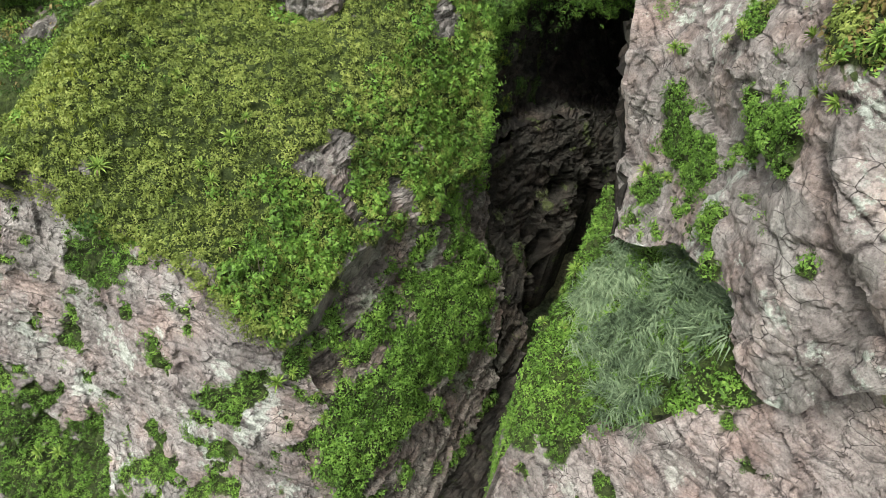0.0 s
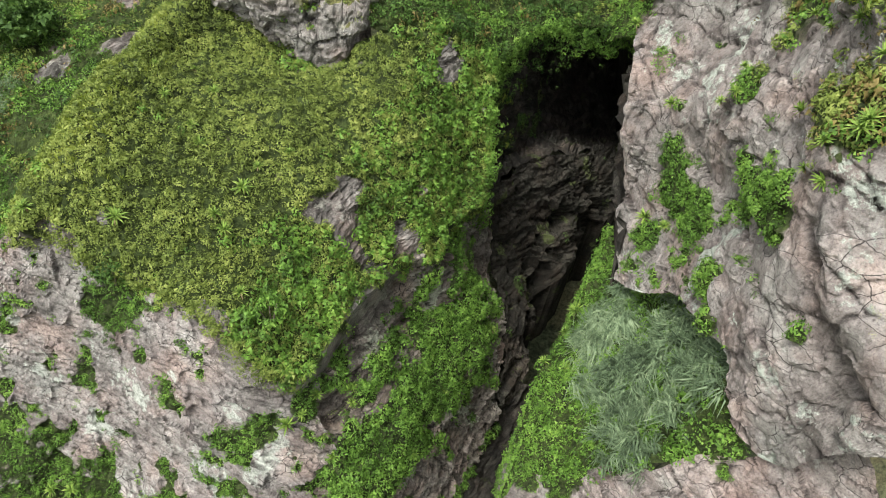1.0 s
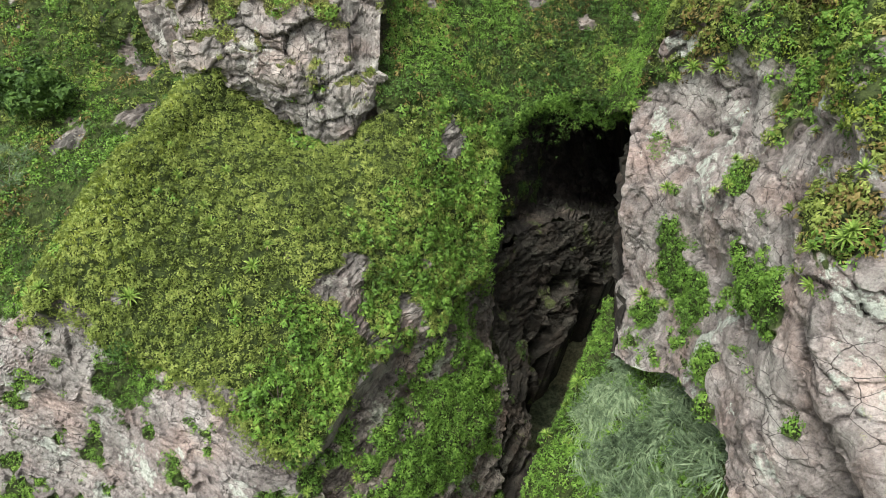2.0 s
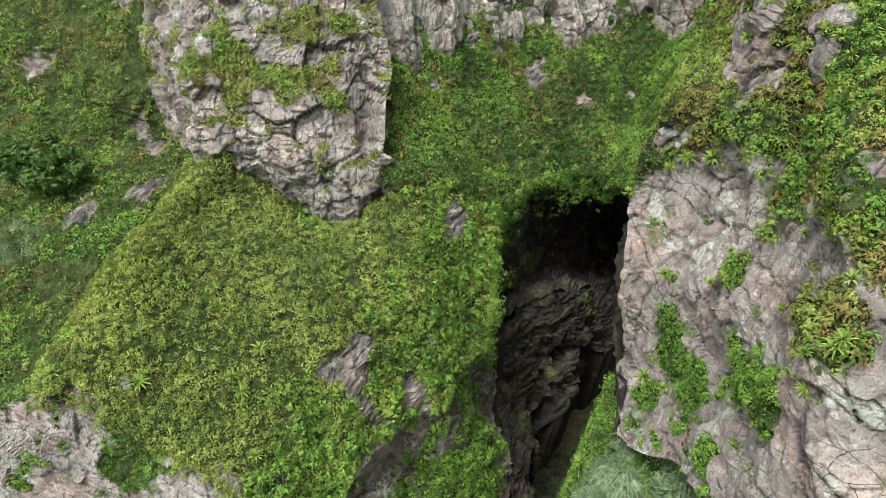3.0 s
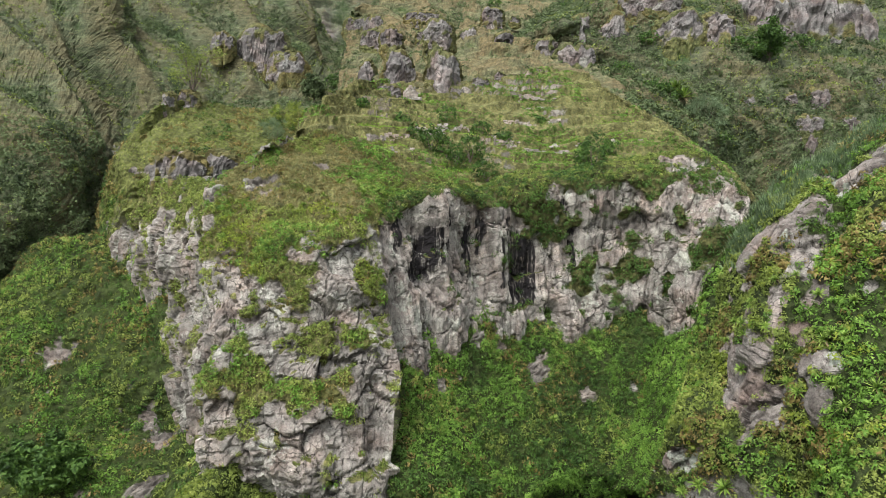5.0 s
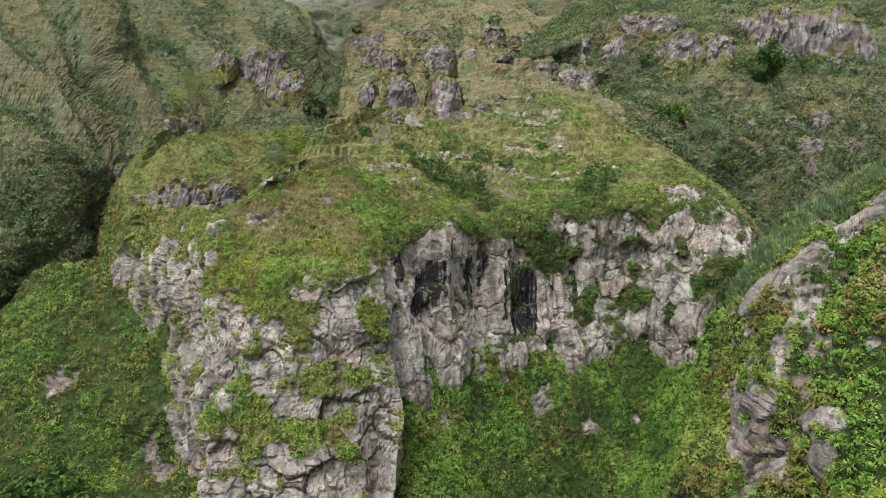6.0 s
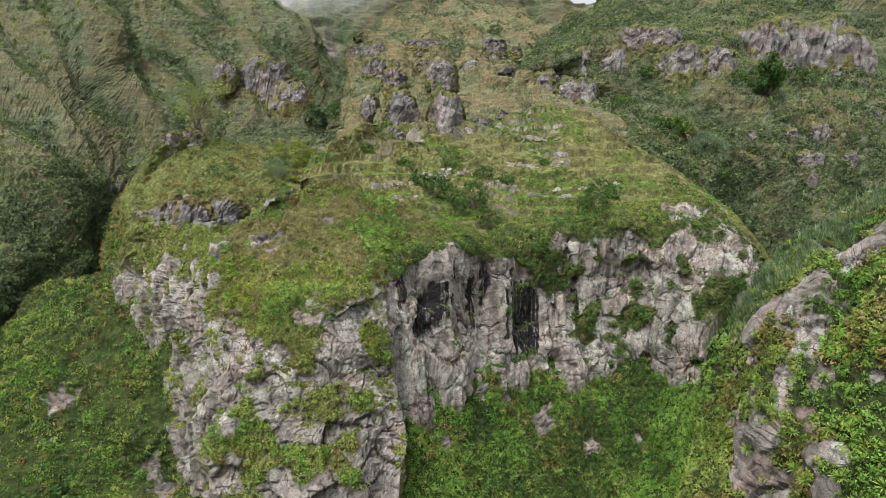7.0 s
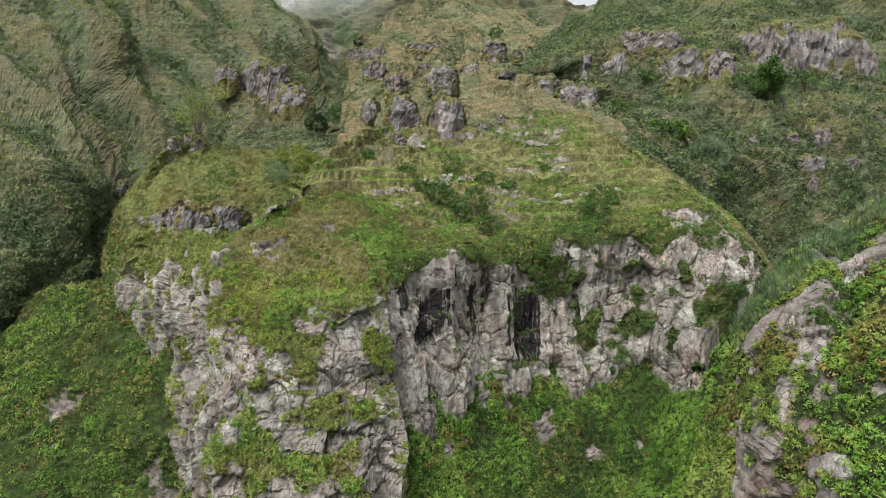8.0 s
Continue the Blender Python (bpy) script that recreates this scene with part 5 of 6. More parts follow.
def crag(x, y, z, w, h, seed):
    """A steep rock face that stands out of the slope, grass on its top."""
    rng = np.random.default_rng(seed)
    n = 7 + 2 * int(w / h)
    s = np.linspace(-1, 1, n)
    bend = 1 - np.abs(s) ** (1.8 + 0.6 * w / h)
    out, high = 0.3 + 0.8 * rng.uniform(0, 1, n), 0.75 + 0.3 * rng.uniform(0, 1, n)
    rows = [[(x + s[i] * w * 0.5 + 0.1 * w / n * rng.normal(), y + h * 0.7 * (1 - bend[i]) - forth * h * bend[i] * out[i], z + up * h * (0.35 + 0.65 * bend[i]) * (high[i] if up > 0 else 1)) for i in range(n)]
            for forth, up in ((0.6, -1.2), (0.4, -0.1), (0.26, 0.45), (0.16, 0.8), (-0.15, 1.0), (-0.9, 1.1), (-2.2, 1.0))]
    hillside("rock_outcrop", "grey weathered rock outcrop with grass on its brow", "rock outcrop", rows, min(90, 26 + int(w * 3.5)), 36, ROCK_CRAG, 0.3 + 0.075 * h,
             lambda p, n, row, u: 1.25 * smooth_step(3.4, 4.2, row) + 0.12 + 0.6 * fractal(p, h * 0.4, 4, seed) + 0.9 * smooth_step(0.22, 0.04, np.minimum(u, 1 - u)) + 0.6 * smooth_step(1.4, 0.7, row),
             wave=0.06 * h, block=0.3 * h + 0.4, bed=0.25 * h, bedding=0.25, flutes=0.7, tall=2.4, ledges=0.8, kind="")


for k, (x, y, z, w, h) in enumerate(spur_crags + left_crags + band_crags + slope_crags + knob_crags):
    crag(x, y + 0.3 * h, z - 0.12 * h, w * 1.25, h * 1.08, 600 + k)

# the green saddle between the bowl and the right shoulder
saddle_rows = []
for a, c in zip(bowl_rows, (right_cliff_rows[4], right_cliff_rows[5], right_cliff_rows[6], right_cliff_rows[7], right_cliff_rows[8])):
    s, e = np.array(a[-1]), np.array(c[0])
    saddle_rows.append([tuple(s + np.array((-4, -1.0, -0.6))), tuple(s * 0.55 + e * 0.45 + np.array((0.5, -0.5, 0.3))), tuple(e + np.array((1.0, -0.5, -0.3)))])
saddle = hillside("saddle", "green shrub slope joining bowl and shoulder", "hillside", saddle_rows, 60, 60, TURF, 0.4, lambda p, n, row, u: np.ones(len(p)))

# the cave behind the lip of the bowl
lip = curve_through(bowl_0, 8)
sill = curve_through(gorge_wall_0[5:], 8)
cave_rows = [list(lip + np.array((0, 1.0, 0.6))), list(lip + np.array((1, 9, 2.0))), list(lip * 0.5 + sill * 0.5 + np.array((2, 19, 1))),
             list(sill + np.array((1.5, 12, -1.5))), list(sill + np.array((0, 0.3, -0.3)))]
hillside("cave", "deep cave between lip and strata, toned dark for its shade", "cave", cave_rows, 70, 70, ROCK_DARK_SHADE, 1.0, lambda p, n, row, u: np.zeros(len(p)), (0, 25, 0, 0))
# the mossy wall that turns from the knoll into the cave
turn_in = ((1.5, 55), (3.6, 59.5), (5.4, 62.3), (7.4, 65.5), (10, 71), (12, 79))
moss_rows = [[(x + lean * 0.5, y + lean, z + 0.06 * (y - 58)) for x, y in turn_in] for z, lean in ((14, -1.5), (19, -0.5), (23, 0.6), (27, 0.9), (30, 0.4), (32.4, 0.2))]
mossy = hillside("cave_wall", "mossy wet rock wall turning into the cave, toned dark for shade", "cliff", moss_rows, 110, 130, ROCK_WET_SHADE, 0.8,
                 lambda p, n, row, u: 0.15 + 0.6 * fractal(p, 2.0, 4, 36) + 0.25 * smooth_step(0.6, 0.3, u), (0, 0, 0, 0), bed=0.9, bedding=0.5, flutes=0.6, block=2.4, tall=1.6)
# the hidden back of the right cliff, which closes the gorge
edge_rows = [[q[0], (q[0][0] + 3, q[0][1] + 10, q[0][2] - 3), (q[0][0] + 12, q[0][1] + 26, q[0][2] - 9)] for q in right_cliff_rows[:4]]
edge_rows = [[(12, 38, -8), (15, 48, -8), (24, 66, -8)]] + edge_rows
hillside("right_cliff_back", "inner face of the gorge cliff, toned dark for shade", "cliff", edge_rows, 60, 80, ROCK_DARK_SHADE, 0.6, lambda p, n, row, u: np.zeros(len(p)))

# ---- the ground sheet under everything, out to the horizon ----


def ground_sheet():
    span = np.sign(np.linspace(-1, 1, 121)) * np.abs(np.linspace(-1, 1, 121)) ** 2.2
    x, y = np.meshgrid(span * 3000, 60 + span * 3000)
    p = np.stack([x.ravel(), y.ravel()], 1)
    marks = np.concatenate([np.array(r) for rows in (knoll_rows, front_cliff_rows, gorge_wall_rows, right_cliff_rows, ledge_rows, lower_cliff_rows, bowl_rows, buttress_rows,
                                                     flank_rows, amphitheatre_rows, terraces_rows, knob_rows, valley_side_rows, left_mountain_rows, middle_mountain_rows,
                                                     right_mountain_rows, far_ridge_rows) for r in rows])
    low = np.full(len(p), 1e9)
    for m in marks:
        d = np.hypot(p[:, 0] - m[0], p[:, 1] - m[1])
        low = np.minimum(low, m[2] - (16 if m[1] < 60 else 6) + np.maximum(d - 16, 0) * 0.6)
    z = np.minimum(low, np.where(p[:, 1] < 20, -10, 90)) + 2 * fractal(np.c_[p, 0 * p[:, 0]], 40, 3, 33)
    v = np.c_[p, z]
    n = len(span)
    flat = np.zeros(len(v))
    me = mesh_of("ground", v, grid_faces(n, n), ROCK_FAR, True, (("veg", flat + 1), ("crack_shade", flat), ("bed", flat + 0.5), ("stain", flat)))
    tagged(new("ground", me), "green valley ground running on to the horizon", "ground", kind="structure")


ground_sheet()

# ---- low cloud on the far ridge ----
MIST, mist_nodes, mist_links, mist_bsdf = material("mist")
mist_bsdf.inputs["Base Color"].default_value = (0.9, 0.92, 0.94, 1)
mist_bsdf.inputs["Roughness"].default_value = 1.0
mist_co = mist_nodes.new("ShaderNodeTexCoord").outputs["Object"]
mist_grain = ramp(mist_nodes, mist_links, noise_of(mist_nodes, mist_links, mist_co, 0.022, 5, 0.55), [(0.3, (0.15, 0.15, 0.15)), (0.7, (1, 1, 1))])
mist_links.new(blend(mist_nodes, mist_links, 1.0, attribute(mist_nodes, "thick"), mist_grain, "MULTIPLY"), mist_bsdf.inputs["Alpha"])


def mist_bank(y, left, right, foot, top, seed):
    """A drifting veil of cloud, bowed and thinning out towards its rim."""
    nu, nv = 60, 30
    u, v = np.meshgrid(np.linspace(0, 1, nu), np.linspace(0, 1, nv))
    p = np.stack([left + (right - left) * u, y + 14 * np.sin(u * 3 + seed), foot + (top - foot) * v], 2).reshape(-1, 3)
    p[:, 1] += 6 * fractal(p, 25, 3, seed)
    rag = 0.12 * fractal(p, 18, 3, seed + 5)
    thick = smooth_step(0.02, 0.75, v.ravel() + rag) * smooth_step(0.0, 0.3, u.ravel() + rag) * smooth_step(1.0, 0.7, u.ravel() + rag) * 0.75
    me = mesh_of("mist_bank", p, grid_faces(nv, nu), MIST, True, (("thick", thick),))
    tagged(new("mist_bank", me), "white low cloud drifting over the far ridge", "cloud", kind="structure")


mist_bank(272, -112, -30, 122, 165, 1)
mist_bank(335, -135, -20, 132, 190, 2)
mist_bank(405, -175, -5, 142, 225, 3)

# ---- single plants ----


def joined(pieces):
    """Several meshes of corners and faces as one."""
    verts, faces, start = [], [], 0
    for v, f in pieces:
        verts.append(v)
        faces.append(np.asarray(f) + start)
        start += len(v)
    return np.concatenate(verts), np.concatenate(faces)


def stick(a, b, ra, rb, sides=6):
    """A tapered limb from a to b."""
    a, b = np.asarray(a, float), np.asarray(b, float)
    w = (b - a) / np.linalg.norm(b - a)
    s = np.cross(w, (1, 0.3, 0.2))
    s /= np.linalg.norm(s)
    t = np.cross(w, s)
    ang = np.arange(sides) * 2 * np.pi / sides
    ring = np.cos(ang)[:, None] * s + np.sin(ang)[:, None] * t
    v = np.concatenate([a + ring * ra, b + ring * rb])
    i = np.arange(sides)
    j = (i + 1) % sides
    return v, np.concatenate([np.stack([i, j, j + sides], 1), np.stack([i, j + sides, i + sides], 1)])


def part(name, mesh, mat, parent, label=""):
    v, f = mesh
    flat = np.zeros(len(v))
    me = mesh_of(name, v, f, mat, False, (("veg", flat), ("crack_shade", flat), ("bed", flat + 0.5), ("stain", flat)))
    ob = new(name, me)
    ob.parent = parent
    return tagged(ob, label)


def agave_leaf(a, rise, length, width, sag):
    """One stiff pointed leaf, folded along its midrib."""
    out, side = np.array((np.cos(a), np.sin(a), 0)), np.array((-np.sin(a), np.cos(a), 0))
    verts = []
    for s, w in ((0.05, 0.6), (0.35, 1.0), (0.7, 0.7)):
        at = out * length * s * np.cos(rise - sag * s) + np.array((0, 0, length * s * np.sin(rise - sag * s)))
        verts += [at - side * width * w * 0.5 + np.array((0, 0, width * 0.18)), at, at + side * width * w * 0.5 + np.array((0, 0, width * 0.18))]
    verts.append(out * length * np.cos(rise - sag) + np.array((0, 0, length * np.sin(rise - sag))))
    faces = [(0, 1, 4), (0, 4, 3), (1, 2, 5), (1, 5, 4), (3, 4, 7), (3, 7, 6), (4, 5, 8), (4, 8, 7), (6, 7, 9), (7, 8, 9)]
    return np.array(verts), np.array(faces)


def agave(seed, label):
    """An agave of radius 1: a rosette of living leaves over a skirt of withered ones."""
    rng = np.random.default_rng(seed)
    top = tagged(new("agave"), label, "agave plant", "agaves on the slopes")
    part("rosette", joined([agave_leaf(k * 2.4 + rng.normal(0, 0.15), 0.12 + 1.25 * (k / 30) + rng.normal(0, 0.06), rng.uniform(0.85, 1.1) * (1 - 0.2 * k / 30), 0.15, 0.35 * rng.uniform(0.3, 1.2))
                            for k in range(30)]), LEAF_AGAVE, top)
    part("withered_skirt", joined([agave_leaf(k * 2.1, -0.25 + rng.normal(0, 0.15), rng.uniform(0.5, 0.8), 0.12, 0.5) for k in range(9)]), DRY_LEAF, top, "withered brown lower leaves")
    return top


knoll_agaves = [(-19.6, 34.9, 30.3, 0.68), (-16.1, 40.3, 32.4, 0.6), (-13.2, 38.4, 30.6, 0.62), (-19, 43.3, 34.8, 0.47), (-16.1, 45.3, 34.1, 0.49), (-12.2, 39.9, 30.9, 0.39), (-16.7, 41.6, 33.3, 0.46), (-14.6, 36.3, 29.6, 0.54), (-13.8, 35.6, 28.9, 0.57), (-12.5, 32.6, 26.7, 0.52), (-10.5, 41.4, 31, 0.4), (-7, 42.9, 30, 0.49), (-24.8, 35.5, 30.7, 0.56)]
knoll_agaves += [(-25.3, 35, 29.8, 0.49), (-5.2, 43.8, 29.2, 0.51), (-3.9, 42.9, 26.5, 0.59), (-2.6, 45.2, 27.3, 0.49), (-10.1, 30.3, 22.5, 0.56), (-9, 30.6, 22, 0.5), (-11, 30.3, 23.2, 0.49), (-7.8, 32.6, 22.7, 0.42), (-7.3, 33.6, 23, 0.35), (-6.4, 44, 30.5, 0.46), (-20.1, 45.3, 35.2, 0.37), (-17.8, 46.9, 34.7, 0.38)]
front_agaves = [(-10.2, 29.2, 18.7, 0.62), (-26.2, 30.2, 10.9, 0.54), (-27.5, 29.9, 11.3, 0.5), (-8.6, 31.1, 19.4, 0.46), (-7.7, 29.5, 15.3, 0.43), (-19.5, 30.4, 13.3, 0.41), (-9.7, 30.3, 20.4, 0.41), (-9.2, 30.1, 18.9, 0.38), (-28.8, 31, 13.1, 0.57), (-8.5, 29.8, 17, 0.39)]
gorge_agaves = [(-7.4, 31.1, 17.1, 0.44), (-6.2, 33.5, 17.8, 0.45), (-4.9, 36.1, 17.5, 0.43), (-8.3, 30.9, 18.4, 0.43), (2.2, 43.5, 11.4, 0.57), (-2.8, 32.9, 11.5, 0.56), (-1, 38.4, 12.5, 0.43), (3.8, 46.4, 10.9, 0.54), (-1.9, 40.2, 15.6, 0.43), (-3.3, 31.6, 10.9, 0.48), (-6.5, 32.5, 17.2, 0.41), (3.2, 44.3, 9.5, 0.49)]
right_low_agaves = [(13.6, 38.8, 36, 0.48), (13.7, 22.5, 40.4, 0.43), (14.6, 26.5, 41, 0.48), (13.8, 22, 42.5, 0.54), (12.9, 38.1, 27.9, 0.64), (14.8, 33.2, 39, 0.38), (15.2, 30.1, 40.8, 0.39), (14.7, 33.7, 38.3, 0.36), (13.9, 22.7, 41.1, 0.33), (13.8, 23.2, 39.9, 0.34), (13.4, 36.1, 28.9, 0.44)]
ledge_agaves = [(11.4, 23.1, 25, 0.46), (9.9, 39.6, 19.2, 0.74), (7.2, 36.4, 17.2, 0.48), (8.9, 37.9, 18.5, 0.48), (10.8, 42.5, 20.2, 0.51), (8.2, 34.5, 18.4, 0.45)]
right_mid_agaves = [(14.9, 43, 42.1, 0.63), (15.8, 41.2, 42.8, 0.71), (18.9, 34.3, 48.9, 0.57), (19.7, 36.1, 50.9, 0.38), (19.7, 34.2, 50.3, 0.48), (17.7, 35.1, 43.9, 0.37), (17.4, 32.1, 45.3, 0.34), (20.3, 33.7, 51.1, 0.6), (18.1, 42.6, 52.3, 0.44), (14.5, 43.9, 41.3, 0.5), (16.2, 29.2, 43.5, 0.37), (16.2, 27.1, 44.4, 0.37), (17.8, 28.2, 47.9, 0.49), (14.1, 21.9, 42.7, 0.47), (16.7, 39.2, 46.4, 0.36), (18.3, 37.9, 48.8, 0.38), (19, 35.8, 49.3, 0.32), (16.7, 43.5, 47.4, 0.36), (12.5, 46.9, 37.9, 0.54), (18.4, 34.3, 47.3, 0.29), (16.5, 31.6, 43.2, 0.37), (15.3, 32.2, 40.2, 0.36), (15.6, 23.3, 43.9, 0.44), (15.3, 34.3, 39.7, 0.35)]
right_high_agaves = [(19.3, 53.6, 52, 0.57), (17.8, 43.3, 51.8, 0.43), (20.5, 38.1, 52.8, 0.56), (18.5, 39.5, 50.2, 0.49), (21.9, 38.6, 54.9, 0.47), (24.2, 49.5, 60.6, 0.48), (18.4, 42.4, 52.8, 0.38), (24.1, 52.5, 60.6, 0.42), (21.3, 41.5, 54.9, 0.44), (22.7, 41.1, 56.7, 0.4), (18.8, 44.9, 53.8, 0.37), (18.9, 49.4, 52.4, 0.41), (18.8, 52.2, 50, 0.52), (18.9, 51.1, 51.5, 0.42), (18.2, 46.1, 52.3, 0.49), (17.9, 44.4, 52.5, 0.44), (18.6, 44.8, 53.5, 0.33), (20.5, 43.3, 55.6, 0.35)]
right_high_agaves += [(19.9, 43.9, 55.3, 0.39), (24.5, 50.4, 60.8, 0.53), (24.2, 48.6, 60.6, 0.43), (25.1, 49.8, 61.3, 0.36), (21.2, 48, 57.3, 0.39), (21.9, 52.2, 58.1, 0.42), (17.9, 45.8, 50.8, 0.45), (17.6, 43.3, 49.8, 0.47), (18.8, 40.3, 51.5, 0.4), (18.6, 40.8, 51.5, 0.34), (20.2, 39.8, 53.1, 0.43), (20.6, 38.1, 53, 0.44), (20.9, 37.2, 53.1, 0.37), (19.3, 39.1, 51.6, 0.42), (18.7, 38.5, 50, 0.48), (19.7, 36.4, 51, 0.51), (22.4, 41.8, 56.6, 0.41), (22.3, 42.9, 57, 0.35)]
buttress_agaves = [(-17.2, 54.6, 45.3, 0.45), (-9.5, 57.1, 48.4, 0.55), (-17.7, 56.1, 48.5, 0.41), (-16.7, 58.8, 53, 0.41), (-12.5, 58.8, 53.9, 0.41), (-10.9, 70.6, 61.3, 0.69), (-9.4, 67.1, 59.7, 0.6), (-7.9, 69, 59.8, 0.67), (-11.7, 68.5, 60.7, 0.55), (-14.1, 66.2, 59.9, 0.48), (-14.5, 63.9, 58.6, 0.47), (-21.6, 63.9, 56.2, 0.57), (-22.9, 66.4, 57.7, 0.54), (-23.3, 67.1, 58.7, 0.49), (-6.8, 65.1, 56.8, 0.42), (-12.6, 65.4, 59.4, 0.48), (-17.1, 60.4, 55.1, 0.44), (-16.2, 61.1, 56.5, 0.45), (-20.3, 62.1, 55.3, 0.46), (-11.5, 63.2, 58.2, 0.46)]
bowl_agaves = [(11.8, 65.6, 33.1, 0.51), (-3.2, 55.9, 37.5, 0.48), (9.8, 68.8, 36.6, 0.47), (3.5, 60.6, 33.4, 0.48), (11.7, 69.9, 36.6, 0.41), (-6.8, 53.6, 36.9, 0.47), (5.7, 70.3, 40.1, 0.41), (-0.7, 59.2, 37.3, 0.41), (9.4, 68.5, 36.6, 0.52), (23.8, 79.8, 45.5, 0.53), (8.2, 70.8, 39, 0.41)]
AGAVES = [agave(200 + k, "spiky green agave rosette among low shrubs") for k in range(4)]
used = [False] * 4


def rest(ground, x, y, z):
    """The point of a landform next to a place, and its normal."""
    g = ground[0]
    d = ((g - np.array((x, y, z))) ** 2).sum(2)
    i, j = np.unravel_index(np.argmin(d), d.shape)
    i, j = min(max(i, 1), g.shape[0] - 2), min(max(j, 1), g.shape[1] - 2)
    n = np.cross(g[i, j + 1] - g[i, j - 1], g[i + 1, j] - g[i - 1, j])
    n /= np.linalg.norm(n) + 1e-9
    return Vector(g[i, j]), Vector(n if n[2] > -0.3 else -n)


def set_agave(ground, x, y, z, r, turn):
    k = turn % 4
    at, n = rest(ground, x, y, z)
    up = (n * 0.55 + Vector((0, 0, 0.6))).normalized()
    m = Matrix.Translation(at + n * 0.3) @ up.to_track_quat("Z", "Y").to_matrix().to_4x4() @ pose(0, 0, 0, 0, 0, turn * 77 % 360)
    if used[k]:
        ob = copy_thing(AGAVES[k], m)
    else:
        ob, used[k] = AGAVES[k], True
        ob.matrix_world = m
    ob.scale = (r, r, r)


turn = 0
for ground, places in ((knoll, knoll_agaves), (front, front_agaves), (gorge, gorge_agaves), (right, right_low_agaves + right_mid_agaves + right_high_agaves), (ledge, ledge_agaves),
                       (butt, buttress_agaves), (bowl, bowl_agaves)):
    for x, y, z, r in places:
        set_agave(ground, x, y, z, r * 1.25, turn)
        turn += 1


def crown(centre, radii, count, kinds, size, seed):
    """Leaf clumps in an uneven shell, thicker towards the outside."""
    rng = np.random.default_rng(seed)
    w = rng.normal(0, 1, (count, 3))
    w /= np.linalg.norm(w, axis=1, keepdims=True)
    lumps = 1 + 0.45 * fractal(w + seed, 0.6, 3, seed)
    r = rng.uniform(0.35, 1.0, count) ** 0.5 * lumps
    p = np.asarray(centre) + w * r[:, None] * np.asarray(radii)
    return grown(kinds, p, w + np.array((0, 0, 0.6)), size * np.exp(rng.normal(0, 0.3, count)), rng)


def bush(name, label, x, y, z, width, height, kinds, mat, size, seed, density=1.0):
    """A rounded bush: forking stems and a lumpy crown down to the ground."""
    rng = np.random.default_rng(seed)
    top = tagged(new(name), label, "bush")
    top.location = (x, y, z)
    stems = []
    for k in range(5):
        a = k * 1.3 + rng.uniform(0, 1)
        tip = np.array((math.cos(a) * width * 0.25, math.sin(a) * width * 0.25, height * 0.7))
        stems += [stick((0, 0, -0.3), tip * 0.5, 0.05 * height ** 0.5, 0.03), stick(tip * 0.5, tip, 0.03, 0.012)]
    part("stem", joined(stems), BARK, top)
    count = int(density * min(900, max(60, width * height * 0.9 / size ** 2)))
    part("foliage", crown((0, 0, height * 0.48), (width * 0.5, width * 0.45, height * 0.5), count, kinds, size, seed), mat, top)
    return top


def tree(name, label, x, y, z, width, height, mat, size, seed, density=1.0, bare=0.3):
    """A tree: trunk, limbs that fork twice, and clumps of leaves about the twigs."""
    rng = np.random.default_rng(seed)
    top = tagged(new(name), label, "tree")
    top.location = (x, y, z)
    wood, tips = [], []
    base, fork = np.array((0, 0, -0.5)), np.array((rng.normal(0, 0.2), rng.normal(0, 0.2), height * bare))
    part("trunk", stick(base, fork, height * 0.022, height * 0.014, 8), BARK, top)
    for k in range(9):
        a = k * 2.4 + rng.uniform(-0.4, 0.4)
        reach = width * 0.5 * rng.uniform(0.5, 1.0)
        end = np.array((math.cos(a) * reach, math.sin(a) * reach, height * rng.uniform(bare + 0.15, 0.95)))
        start = fork * rng.uniform(0.7, 1.0)
        middle = (start + end) / 2 + np.array((0, 0, height * 0.05))
        wood += [stick(start, middle, height * 0.009, height * 0.006), stick(middle, end, height * 0.006, height * 0.002)]
        for j in range(4):
            twig = middle + (end - middle) * rng.uniform(0.2, 1) + rng.normal(0, 0.08 * height, 3)
            wood.append(stick(middle, twig, height * 0.004, height * 0.0015, 4))
            tips.append(twig)
        tips.append(end)
    part("limb", joined(wood), BARK, top)
    tips = np.array(tips)
    count = int(len(tips) * 14 * density)
    p = tips[rng.integers(0, len(tips), count)] + rng.normal(0, 0.055 * height, (count, 3))
    p[:, 2] = np.maximum(p[:, 2], height * bare * 0.8)
    part("crown", grown(CLUMPS, p, rng.normal(0, 0.5, (count, 3)) + np.array((0, 0, 1)), size * np.exp(rng.normal(0, 0.3, count)), rng), mat, top)
    return top


bare_tree_places = [(-43.8, 119.8, 72, 8.2, 13)]
dark_tree_places = [(60.3, 136.4, 79.9, 3.9, 8.1), (-42.1, 67.4, 25.9, 7.3, 5.5)]
grey_bush_places = [(43.7, 123, 69.1, 7.4, 4.9), (-28.7, 113, 64.3, 3.7, 3.1), (-41, 58.5, 24.9, 6, 3.3)]
green_tree_places = [(-32.7, 167.5, 74.9, 4.6, 6.7)]
yellow_bush_places = [(-28.2, 121.4, 67.1, 5.9, 3.9)]
